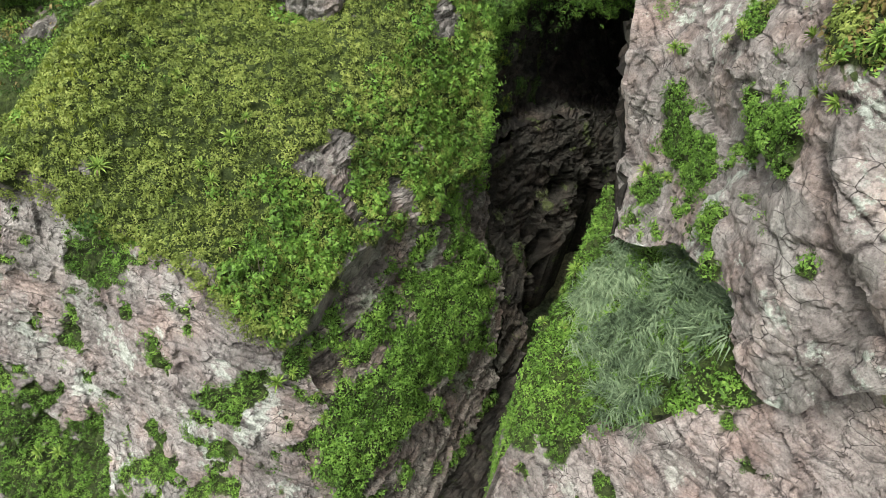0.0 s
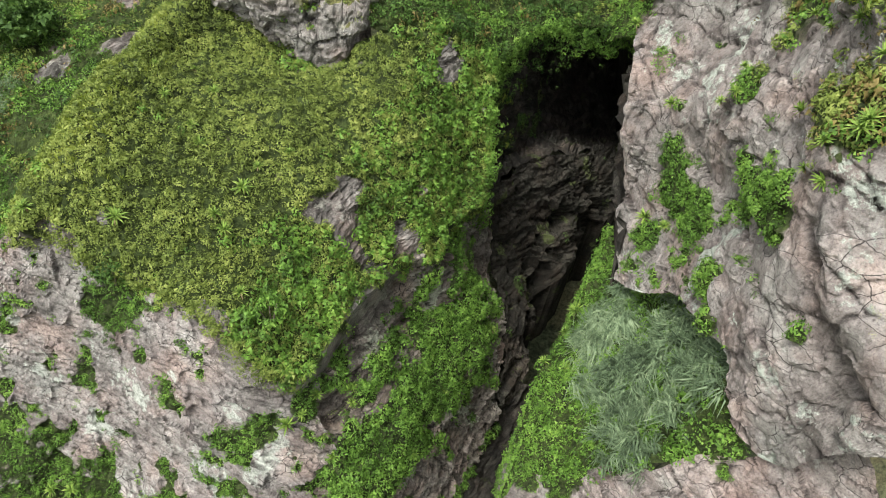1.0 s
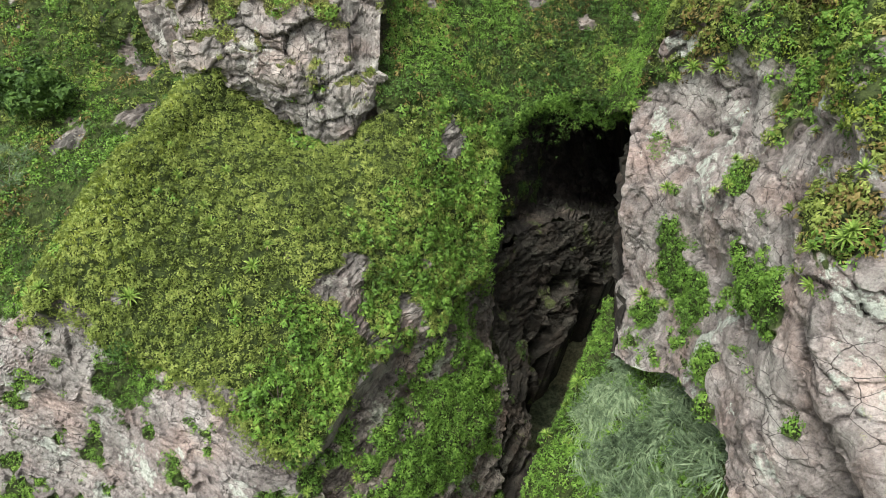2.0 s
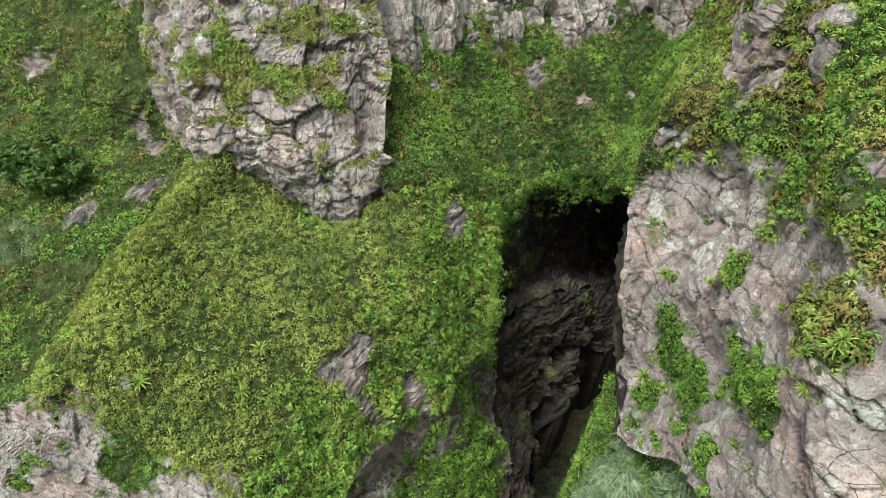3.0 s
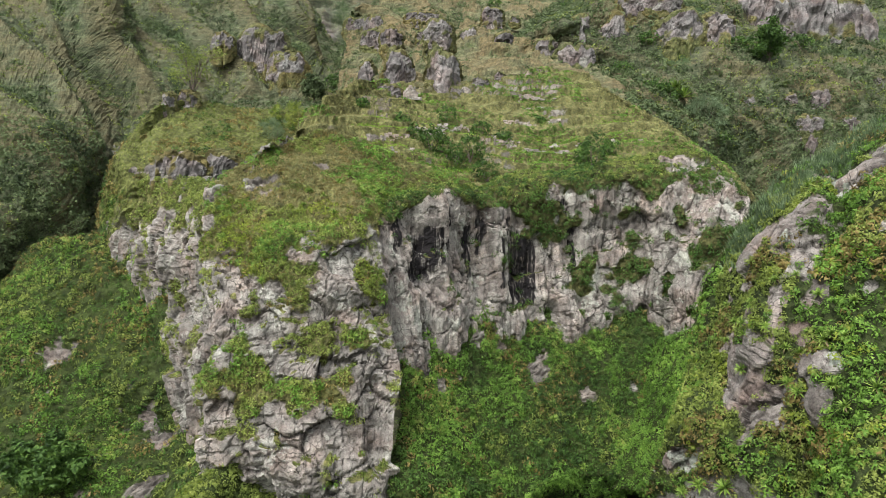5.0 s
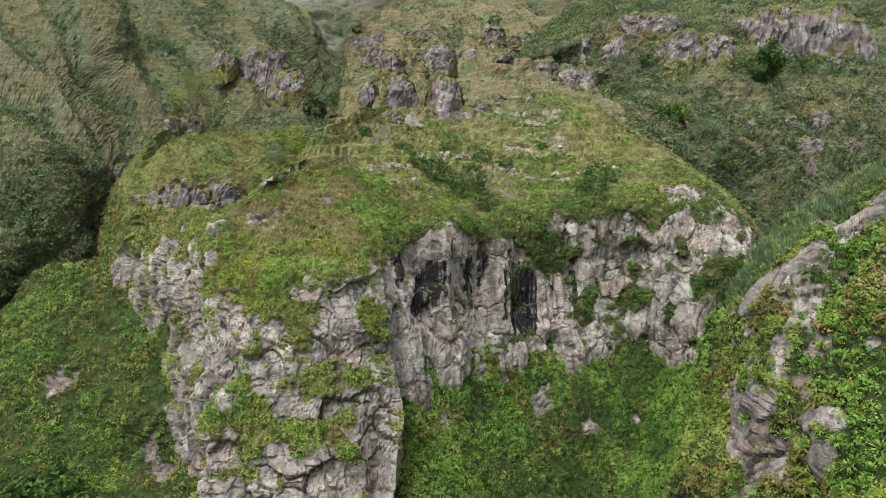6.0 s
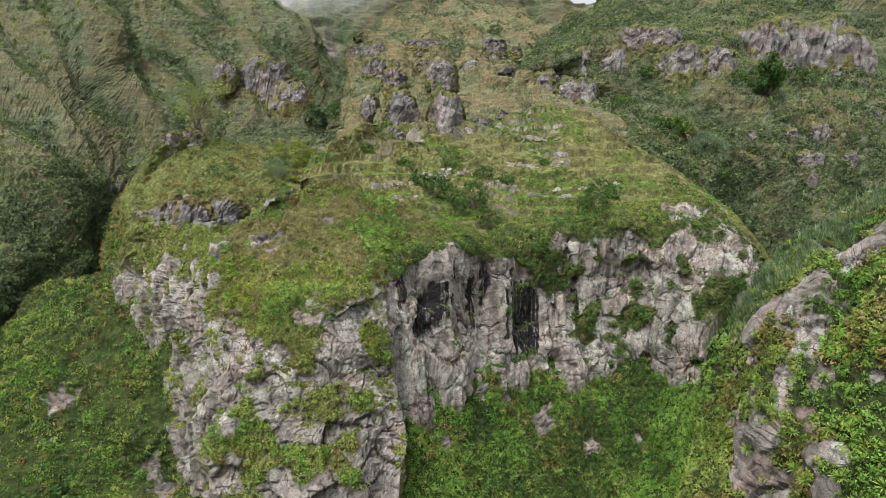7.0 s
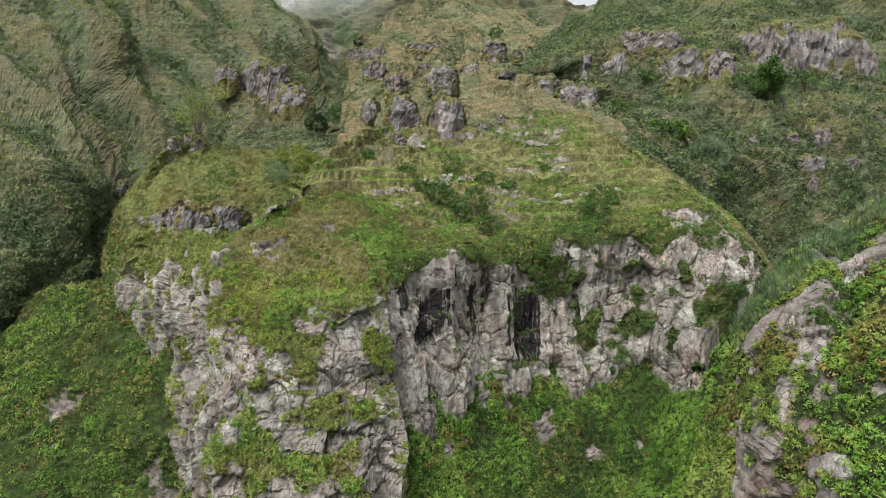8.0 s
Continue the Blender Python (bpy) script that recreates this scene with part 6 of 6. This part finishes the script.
green_bush_places = [(-3.1, 85.9, 64.7, 2.8, 2.8), (-1, 95.3, 68.2, 2.8, 2), (1.8, 88.2, 63.6, 3.6, 3.6), (3.7, 85, 60.6, 3.4, 3.2), (3.5, 93.9, 66.3, 2.3, 2), (16.9, 87, 60, 3.5, 6.3), (16.6, 90.9, 62.6, 2.2, 2.9), (20.4, 93.1, 64, 2.2, 2.2), (-4.9, 87.1, 65.7, 1.7, 2.1), (6.6, 94.1, 65.5, 2, 1.5), (-12.1, 92.5, 70.4, 1.5, 1.2), (-6.9, 92, 68.2, 1.8, 1.2), (11.9, 100.2, 68.5, 1.6, 1.1), (-1.7, 86.6, 64.3, 2.5, 2.5), (-0, 85.3, 62.7, 2.5, 2.8), (-10.6, 31.5, 25.1, 2.6, 2.3), (2.2, 46, 13.7, 3.8, 2.9)]
dark_bush_places = [(-30.4, 188.4, 82.2, 6, 4.5), (-38.5, 214.2, 89.2, 5.1, 4.1), (-22.5, 173.4, 82.3, 3.3, 2.8), (36.9, 221.6, 106.8, 5.3, 7), (37.7, 126.3, 71.7, 5.1, 4), (40.8, 121.8, 67.6, 3.9, 3.5), (44.7, 121.5, 64.2, 4.9, 3.9), (35.7, 126.5, 73.7, 4, 3), (58.2, 139.7, 83.5, 3.3, 2.9), (31.7, 135.2, 80.5, 4.3, 2.8), (70.3, 144.1, 85.7, 4.6, 2.7), (38.8, 142, 86.6, 3.4, 2.7), (55.7, 142, 86, 4.5, 2.3), (-20.1, 33.2, 27.1, 1.6, 1.8), (13.3, 221.9, 110.9, 4.6, 2.5)]
giant_agave_places = [(38.9, 128.6, 74.8, 5.1, 4.1), (41.3, 127.6, 74.1, 5.5, 4.1), (40.8, 129.8, 76.4, 4.1, 3.5)]
lime_plant_places = [(-26.1, 113, 64.1, 2.4, 2), (-25, 114.1, 64.6, 2, 1.8)]
EVERY = [np.concatenate([g.reshape(-1, 3) for g, _ in PLACED.values()])]


def on_land(x, y, z):
    """The height of the land next to a place."""
    d = (EVERY[0][:, 0] - x) ** 2 + (EVERY[0][:, 1] - y) ** 2 + 0.3 * (EVERY[0][:, 2] - z) ** 2
    return float(EVERY[0][np.argmin(d), 2])



for k, (x, y, z, w, h) in enumerate(bare_tree_places):
    z = on_land(x, y, z)
    tree("tree", "tall thin-leaved tree on the rocky knob", x, y, z, w, h, LEAF_OLIVE, 0.22, 300 + k, 1.1, 0.35)
for k, (x, y, z, w, h) in enumerate(dark_tree_places):
    z = on_land(x, y, z)
    tree("tree", "dark green tree on the slope", x, y, z, w, h, LEAF_DEEP, 0.5, 310 + k, 1.6, 0.15)
for k, (x, y, z, w, h) in enumerate(green_tree_places):
    z = on_land(x, y, z)
    tree("tree", "small bright green tree in the gully", x, y, z, w, h, LEAF_SCRUB, 0.5, 320 + k, 1.4, 0.2)
for k, (x, y, z, w, h) in enumerate(green_bush_places):
    z = on_land(x, y, z)
    bush("bush", "leafy green bush on the terraces" if y > 60 else "leafy green bush at the cliff's brow", x, y, z - 0.2, w, h, CLUMPS, LEAF_DEEP if y > 60 else LEAF_BRIGHT, 0.3, 330 + k)
for k, (x, y, z, w, h) in enumerate(dark_bush_places):
    z = on_land(x, y, z)
    bush("bush", "dark green bush on the slope", x, y, z - 0.2, w, h, CLUMPS, LEAF_DEEP, 0.45 if y > 60 else 0.24, 360 + k)
for k, (x, y, z, w, h) in enumerate(grey_bush_places):
    z = on_land(x, y, z)
    bush("bush", "grey-green feathery bush on the slope", x, y, z - 0.2, w, h, FEATHERS, LEAF_GREY, 0.5, 390 + k)
for k, (x, y, z, w, h) in enumerate(yellow_bush_places):
    z = on_land(x, y, z)
    bush("bush", "yellow-green cane clump by the terraces", x, y, z - 0.2, w, h, FEATHERS, LEAF_LIME, 0.6, 400 + k)
for k, (x, y, z, w, h) in enumerate(giant_agave_places):
    z = on_land(x, y, z)
    ob = copy_thing(AGAVES[k], pose(x, y, z, 0, 0, 50 * k))
    ob.scale = (w * 0.55, w * 0.55, w * 0.55)
    tagged(ob, "giant pale green agave on the mountainside")
for k, (x, y, z, w, h) in enumerate(lime_plant_places):
    z = on_land(x, y, z)
    plant_top = tagged(new("broad_leaved_plant"), "bright yellow-green broad-leaved plant beside the terraces", "plant")
    plant_top.location = (x, y, z)
    rng = np.random.default_rng(780 + k)
    part("stem", stick((0, 0, -0.2), (0, 0, h * 0.4), 0.09, 0.06), BARK, plant_top)
    for i in range(9):
        v, f = agave_leaf(i * 2.4, 1.1 + rng.normal(0, 0.2), h * rng.uniform(0.7, 1.0), w * 0.16, 0.9)
        part("leaf", (v + np.array((0, 0, h * 0.3)), f), LEAF_LIME, plant_top)

# ---- terraces: dry stone walls, grass treads, a ruined hut ----
upper_walls = [[(4.8, 93.5, 65.7), (9.2, 93.8, 65.1), (14.2, 94.1, 64.9), (18, 96.2, 65.2)], [(4.5, 91.8, 64.5), (9.1, 92.7, 64.2), (13.9, 92.7, 63.9), (17.5, 93.6, 63.7)], [(9.6, 105.7, 72.2), (12.3, 106.2, 72.3), (15.1, 106.4, 72.2)], [(8.8, 102.8, 70.7), (12, 103.9, 70.8), (14.7, 103.6, 70.6)], [(21.7, 97.2, 65.5), (23.5, 96.7, 65.6), (25.8, 97.3, 65.7)]]
lower_walls = [[(-10.3, 82.1, 65.6), (-7.9, 84.8, 65.5), (-5.8, 85.8, 65.6)], [(-2.3, 92.8, 67.2), (-0.2, 93.7, 67.1), (1.8, 94.5, 67.2)], [(7, 99.1, 68.3), (11, 99.1, 68.1), (15.1, 100, 68.2)], [(-7.7, 82.1, 64.6), (-5.1, 84.1, 64.3)], [(-5, 89.9, 67), (-1.7, 91.5, 66.5), (1.2, 92.5, 66.3)]]
upper_treads = [[(-10, 86.8, 67), (-6.7, 88.6, 67.1), (-3.6, 91.3, 66.9)], [(5, 92.9, 65), (9.6, 93.6, 64.6), (17.5, 93.8, 64.4)], [(4.6, 90.3, 63.7), (9.4, 91.9, 63.2), (14.6, 92.3, 63)], [(20.3, 101.9, 68.8), (22.8, 102, 68.7), (25.9, 102.8, 68.8)], [(20.9, 97.9, 66.1), (26.2, 98.8, 66.3)], [(-14.2, 77.6, 65.4), (-11.2, 78.4, 65)], [(-11, 76.9, 64.3), (-8.2, 80.4, 63.8), (-5.1, 82.1, 63.5)], [(-7.4, 78, 62.7), (-3.7, 80.3, 62.1), (0.2, 80.8, 61.3)], [(-4.4, 93.6, 68.1), (-3.2, 93.8, 68)]]
lower_treads = [[(-1, 93.2, 66.9), (2.8, 93.7, 66.6)], [(-5.4, 91.8, 67.4), (-1, 93.3, 67.3)], [(4.3, 93.4, 65.8), (8.1, 94, 65.5)], [(-10.3, 81.9, 65.1), (-5.9, 85.5, 65.1)], [(-13.5, 76.7, 64.7), (-9.1, 82.5, 65.1)], [(10.5, 95.5, 65.8), (17.6, 96.5, 65.9)], [(-2.4, 82.8, 62.8), (1.7, 85.7, 61.9)], [(-9.1, 91.5, 68.6), (-12, 85.6, 67.3)]]
hut_place = (-6.2, 100.6, 71.7)


def near_terrace(line):
    """A quick look-up of the terrace land about a line."""
    line = np.array(line)
    g = terr[0].reshape(-1, 3)
    g = g[((g[:, :2] > line[:, :2].min(0) - 3) & (g[:, :2] < line[:, :2].max(0) + 3)).all(1)]
    return lambda p: g[np.argmin(((g[None] - p[:, None]) ** 2 * np.array((1, 1, 0.3))).sum(2), 1), 2]


def stone(at, size, rng):
    """One rough block: a cube with pulled corners."""
    c = np.array([(x, y, z) for x in (-1, 1) for y in (-1, 1) for z in (-1, 1)], float) * 0.5
    v = (c + rng.normal(0, 0.09, (8, 3))) * np.asarray(size) + np.asarray(at)
    f = [(0, 1, 3), (0, 3, 2), (4, 6, 7), (4, 7, 5), (0, 4, 5), (0, 5, 1), (2, 3, 7), (2, 7, 6), (0, 2, 6), (0, 6, 4), (1, 5, 7), (1, 7, 3)]
    return v, np.array(f)


def stone_wall(line, height, seed):
    """A dry stone wall along a line, in rough courses, sunk into the bank behind it."""
    rng = np.random.default_rng(seed)
    path = curve_through(line, 60)
    far = np.concatenate([[0], np.cumsum(np.linalg.norm(np.diff(path, axis=0), axis=1))])
    pieces, s, land = [], 0.0, near_terrace(line)
    for course in range(int(height / 0.24)):
        s = rng.uniform(0, 0.3)
        while s < far[-1]:
            length = rng.uniform(0.25, 0.6)
            at = np.array([np.interp(s, far, path[:, k]) for k in range(3)])
            if fractal(at[None], 3.0, 2, seed)[0] > -0.35 + 0.12 * course:
                at[2] = land(at[None])[0] - 0.15
                pieces.append(stone(at + np.array((0, 0.04 * course + rng.normal(0, 0.04), 0.24 * course)), (length, 0.5, 0.26 * rng.uniform(0.7, 1.2)), rng))
            s += length * 0.95
    v, f = joined(pieces)
    flat = np.zeros(len(v))
    me = mesh_of("terrace_wall", v, f, WALL_STONE, False, (("veg", flat), ("crack_shade", flat), ("bed", flat + 0.5), ("stain", flat)))
    tagged(new("terrace_wall", me), "low dry stone wall holding a grass terrace", "stone wall", "walls of the terraces")


for k, line in enumerate(upper_walls + lower_walls):
    stone_wall(line, 0.8, 700 + k)
for k, line in enumerate(upper_treads + lower_treads):
    rng = np.random.default_rng(720 + k)
    path = curve_through(line, 200)
    p = path[rng.integers(0, 200, int(120 + 60 * np.linalg.norm(path[-1] - path[0])))]
    p = p + rng.normal(0, 1, p.shape) * np.array((0.5, 0.45, 0.0))
    p[:, 2] = near_terrace(line)(p)
    v, f = grown(TUFTS, p, np.tile((0.0, 0.0, 1.0), (len(p), 1)) + rng.normal(0, 0.2, p.shape), 0.2 * np.exp(rng.normal(0, 0.25, len(p))), rng)
    tagged(new("tread_grass", mesh_of("tread_grass", v, f, GRASS_FRESH, False)), "fresh bright green grass along a terrace", "grass", kind="stuff")


def hut_gable(x, y, z):
    """The last gable of a stone hut, its courses narrowing to a point."""
    rng = np.random.default_rng(760)
    top = tagged(new("ruined_gable"), "pale stone gable of a ruined hut on the terraces", "ruin")
    top.location = (x, y, z)
    pieces = []
    for course in range(9):
        half = 1.05 if course < 4 else 1.05 * (9.2 - course) / 5.2
        s = -half
        while s < half - 0.1:
            length = min(rng.uniform(0.25, 0.5), half - s)
            pieces.append(stone((s + length / 2, rng.normal(0, 0.02), 0.22 * course), (length, 0.4, 0.24), rng))
            s += length
    part("gable_wall", joined(pieces), WALL_STONE, top)
    part("fallen_stone", stone((1.3, -0.4, 0.0), (0.5, 0.4, 0.35), rng), WALL_STONE, top)


hut_gable(hut_place[0], hut_place[1], on_land(*hut_place) + 0.05)

# ---- plant cover ----
plant("shrub_cover", "low olive-green shrubs covering the knoll", knoll, MOUNDS, LEAF_OLIVE, 10.0, 0.25, 101, vary=0.42)
plant("shrub_cover", "bright green bushes on the knoll's gorge side", knoll, MOUNDS, LEAF_BRIGHT, 3.6, 0.44, 102,
      lambda p, n: smooth_step(-0.3, 0.3, 0.5 * fractal(p, 4, 3, 82) + smooth_step(-14, -4, p[:, 0] + 0.5 * (36 - p[:, 1])) * 1.2 - 0.4), vary=0.42)
plant("grass_cover", "pale grass along the knoll's crest", knoll, TUFTS, LEAF_LIME, 14, 0.35, 130, lambda p, n: smooth_step(-18.5, -21.5, p[:, 0]) * smooth_step(34, 38, p[:, 1]))
plant("ledge_shrubs", "small green shrubs rooted in cracks of the cliff", front, FINE, LEAF_BRIGHT, 13, 0.24, 103, vary=0.42)
plant("ledge_shrubs", "dense green bushes on the gorge ledge", gorge, FINE, LEAF_BRIGHT, 7.5, 0.37, 104, vary=0.42)
plant("ledge_shrubs", "dull green plants deep in the gorge", inner, HEAPS, LEAF_DEEP, 4, 0.35, 135)
plant("moss_cover", "yellow-green moss and ferns on the cave wall", mossy, HEAPS, LEAF_LIME, 5, 0.2, 151, lambda p, n: smooth_step(70, 60, p[:, 1]) * smooth_step(-0.2, 0.2, fractal(p, 1.6, 3, 37)), upright=0.1, vary=0.4)
plant("moss_cover", "dark ferns on the cave wall", mossy, HEAPS, LEAF_DEEP, 4, 0.26, 152, upright=0.1, vary=0.4)


def hanging(label, line, drop, count, mat, size, seed):
    """Ferns and creepers that hang over an edge, further down in some places than in others."""
    rng = np.random.default_rng(seed)
    path = curve_through(line, 300)
    p = path[rng.integers(0, 300, count)] + rng.normal(0, 0.35, (count, 3))
    reach = drop * np.clip(0.45 + 0.9 * fractal(p * np.array((1, 1, 0)), 1.6, 3, seed), 0.05, 1.6)
    p[:, 2] -= reach * rng.uniform(0, 1, count) - 0.3
    p[:, 1] += 0.12 * reach
    v, f = grown(FINE, p, np.tile((0.1, -0.9, 0.1), (count, 1)) + rng.normal(0, 0.35, (count, 3)), size * np.exp(rng.normal(0, 0.35, count)), rng)
    tagged(new("hanging_plants", mesh_of("hanging_plants", v, f, mat, False)), label, "hanging plants", kind="stuff")


hanging("green creepers hanging over the cave mouth", bowl_0, 3.2, 700, LEAF_BRIGHT, 0.3, 801)
hanging("dark creepers hanging deep into the cave mouth", bowl_0, 5.0, 420, LEAF_DEEP, 0.28, 802)
hanging("shrubs hanging over the brow of the front cliff", knoll_0[:7], 1.0, 420, LEAF_OLIVE, 0.3, 804)
hanging("green creepers hanging from the knoll into the gorge", [r[-1] for r in knoll_rows], 3.0, 520, LEAF_BRIGHT, 0.34, 803)
plant("shrub_cover", "green shrubs on the saddle", saddle, HEAPS, LEAF_BRIGHT, 5, 0.36, 136)
plant("shrub_cover", "bright green shrubs on the right shoulder", right, MOUNDS, LEAF_BRIGHT, 4.5, 0.3, 105, lambda p, n: smooth_step(0.25, -0.15, fractal(p, 5, 3, 71)) * (p[:, 2] > 40), vary=0.42)
plant("ledge_shrubs", "fine-leaved green shrubs rooted in the pale cliff", right, FINE, LEAF_BRIGHT, 13, 0.27, 144, lambda p, n: p[:, 2] <= 40, vary=0.42)
plant("shrub_cover", "olive shrubs on the right shoulder", right, MOUNDS, LEAF_OLIVE, 8.5, 0.26, 106, lambda p, n: smooth_step(-0.25, 0.15, fractal(p, 5, 3, 71)) * (p[:, 2] > 40), vary=0.42)
plant("grass_cover", "pale tall grass along the ridge", right, TUFTS, LEAF_GREY, 24, 0.75, 131, lambda p, n: smooth_step(49, 51.5, p[:, 1]) * smooth_step(54.5, 57, p[:, 2]), upright=0.9)
plant("ledge_shrubs", "bright green shrubs edging the ledge", ledge, FINE, LEAF_BRIGHT, 5, 0.38, 107, vary=0.42)
plant("feathery_shrubs", "grey-green feathery shrubs on the ledge", ledge, PLUMES, LEAF_GREY, 9, 0.95, 108,
      lambda p, n: smooth_step(8.6, 10.0, p[:, 0]) * smooth_step(39, 36, p[:, 1]) * smooth_step(22.5, 24.5, p[:, 1]) * smooth_step(-0.5, 0.1, fractal(p, 2.2, 3, 83)), vary=0.42)
plant("ledge_shrubs", "small tufts on banded rock", lower, FINE, LEAF_BRIGHT, 12, 0.2, 109)
plant("shrub_cover", "green shrubs filling the bowl", bowl, HEAPS, LEAF_BRIGHT, 7.5, 0.31, 110, patchy(5, 0.3, -0.2, 72), vary=0.42)
plant("shrub_cover", "darker shrubs in the bowl", bowl, HEAPS, LEAF_DEEP, 5, 0.34, 111, patchy(5, -0.3, 0.3, 72), vary=0.42)
plant("shrub_cover", "olive shrubs in the bowl", bowl, HEAPS, LEAF_OLIVE, 4.5, 0.28, 137, patchy(4, 0.0, 0.4, 86), vary=0.42)
plant("ledge_shrubs", "olive shrubs on the buttress ledges", butt, HEAPS, LEAF_OLIVE, 11, 0.25, 112, lambda p, n: smooth_step(-0.2, 0.2, fractal(p, 4, 3, 87) + 0.5 - 0.7 * smooth_step(57, 60, p[:, 2])), vary=0.42)
plant("grass_cover", "dry grass on the buttress dome", butt, TUFTS, GRASS_DRY, 18, 0.28, 140, lambda p, n: smooth_step(55, 58, p[:, 2] + 2 * fractal(p, 4, 3, 38)))
plant("ledge_shrubs", "bright shrubs on the buttress", butt, HEAPS, LEAF_BRIGHT, 7, 0.3, 113, patchy(4, -0.1, 0.3, 73), vary=0.42)
plant("ledge_shrubs", "lime-green agave seedlings and shrubs on the buttress brow", butt, HEAPS, LEAF_LIME, 7, 0.26, 154, lambda p, n: smooth_step(50, 53, p[:, 2]) * smooth_step(61, 58, p[:, 2]) * smooth_step(0.0, 0.35, fractal(p, 3.5, 3, 39)), vary=0.4)
plant("ledge_shrubs", "shrubs on the shaded flank", flank, HEAPS, LEAF_OLIVE, 3.5, 0.36, 114, vary=0.42)
plant("ledge_shrubs", "shrubs clinging to the overhanging cliff", amphi, HEAPS, LEAF_DEEP, 5.5, 0.34, 115, lambda p, n: smooth_step(62, 59, p[:, 2] - 0.1 * p[:, 0] + 2 * fractal(p, 4, 3, 97)), vary=0.42)
plant("ledge_shrubs", "olive and dry shrubs along the cliff brow", amphi, HEAPS, LEAF_OLIVE, 6.0, 0.26, 145, lambda p, n: smooth_step(58, 60, p[:, 2] - 0.1 * p[:, 0]), vary=0.42)
plant("grass_cover", "dry grass on the terraces", terr, TUFTS, GRASS_DRY, 3.5, 0.28, 116)
plant("shrub_cover", "green crops and shrubs on the terraces", terr, CLUMPS, LEAF_BRIGHT, 5, 0.22, 117, patchy(6, 0.0, 0.4, 74))
plant("grass_cover", "dry grass on the knob", knob, TUFTS, LEAF_OLIVE, 2.5, 0.34, 118)
plant("shrub_cover", "shrubs on the knob", knob, HEAPS, LEAF_DEEP, 0.8, 0.5, 132, patchy(6, 0.0, 0.4, 84))
plant("shrub_cover", "green shrubs in the side valley", valley, HEAPS, LEAF_BRIGHT, 2.2, 0.42, 119, patchy(8, -0.1, 0.4, 85), vary=0.42)
plant("shrub_cover", "dark shrubs in the side valley", valley, HEAPS, LEAF_DEEP, 0.8, 0.42, 120, vary=0.42)
plant("mountain_scrub", "scrub on the far mountainside", left_mt, SCRUB, LEAF_SCRUB, 1.6, 0.55, 121, patchy(12, -0.5, 0.4, 75), vary=0.35, hollows=True)
plant("mountain_scrub", "scrub on the mountain spur", mid_mt, SCRUB, LEAF_SCRUB, 0.7, 0.5, 122, patchy(7, -0.1, 0.5, 76), vary=0.35)
plant("mountain_scrub", "scrub on the terraced mountainside", right_mt, SCRUB, LEAF_SCRUB, 1.0, 0.66, 123, patchy(7, -0.45, 0.15, 77), vary=0.35)
plant("mountain_scrub", "olive scrub on the terraced mountainside", right_mt, SCRUB, LEAF_OLIVE, 0.5, 0.45, 134, patchy(7, 0.3, -0.2, 77), vary=0.42)
plant("mountain_scrub", "olive scrub and dry grass on the far mountainside", left_mt, SCRUB, LEAF_OLIVE, 0.5, 0.42, 156, patchy(9, 0.5, -0.3, 75), vary=0.4)
plant("mountain_scrub", "dense dark bushes low on the terraced mountainside", right_mt, HEAPS, LEAF_SCRUB, 0.9, 0.75, 157, lambda p, n: smooth_step(82, 70, p[:, 2] + 4 * fractal(p, 9, 3, 41)) * (p[:, 0] > 28), vary=0.4)
plant("shrub_cover", "olive shrubs in the side valley", valley, HEAPS, LEAF_OLIVE, 2.0, 0.38, 138, patchy(7, 0.4, -0.2, 85), vary=0.42)
plant("gully_trees", "dark trees filling the gully", gully, HEAPS, LEAF_SCRUB, 0.3, 0.8, 139, vary=0.42)
plant("mountain_scrub", "dense dark bushes on the valley's far bank", left_mt, HEAPS, LEAF_SCRUB, 1.6, 0.7, 141, lambda p, n: smooth_step(142, 126, p[:, 1]) * smooth_step(74, 66, p[:, 2]), vary=0.3)
plant("grass_cover", "bright green crop strips on the terrace treads", terr, TUFTS, LEAF_BRIGHT, 9, 0.24, 142, lambda p, n: smooth_step(0.8, 0.95, np.abs(n[:, 2])) * smooth_step(-0.1, 0.25, fractal(p, 7, 3, 88)) * smooth_step(104, 98, p[:, 1]))
plant("shrub_cover", "lime-green low shrubs on the right shoulder", right, MOUNDS, LEAF_LIME, 3, 0.26, 155, lambda p, n: smooth_step(0.0, 0.4, fractal(p, 2.5, 3, 40)) * (p[:, 2] > 44), vary=0.4)
plant("shrub_cover", "rust-brown low shrubs on the right shoulder", right, SCRUB, LEAF_RUST, 9, 0.3, 146, lambda p, n: smooth_step(0.0, 0.35, fractal(p, 3, 3, 98)) * (p[:, 2] > 40), vary=0.3)
plant("shrub_cover", "rust-brown low shrubs in the bowl", bowl, SCRUB, LEAF_RUST, 3, 0.34, 147, patchy(3, 0.1, 0.4, 98), vary=0.3)
plant("shrub_cover", "rust-brown low shrubs on the buttress top", butt, SCRUB, LEAF_RUST, 3, 0.26, 148, patchy(3, 0.1, 0.4, 99), vary=0.3)
plant("shrub_cover", "rust-brown low shrubs on the knob", knob, SCRUB, LEAF_RUST, 2.5, 0.32, 149, patchy(5, 0.0, 0.4, 99), vary=0.3)
plant("shrub_cover", "rust-brown low shrubs in the side valley", valley, SCRUB, LEAF_RUST, 2, 0.4, 150, patchy(5, 0.0, 0.4, 98), vary=0.3)
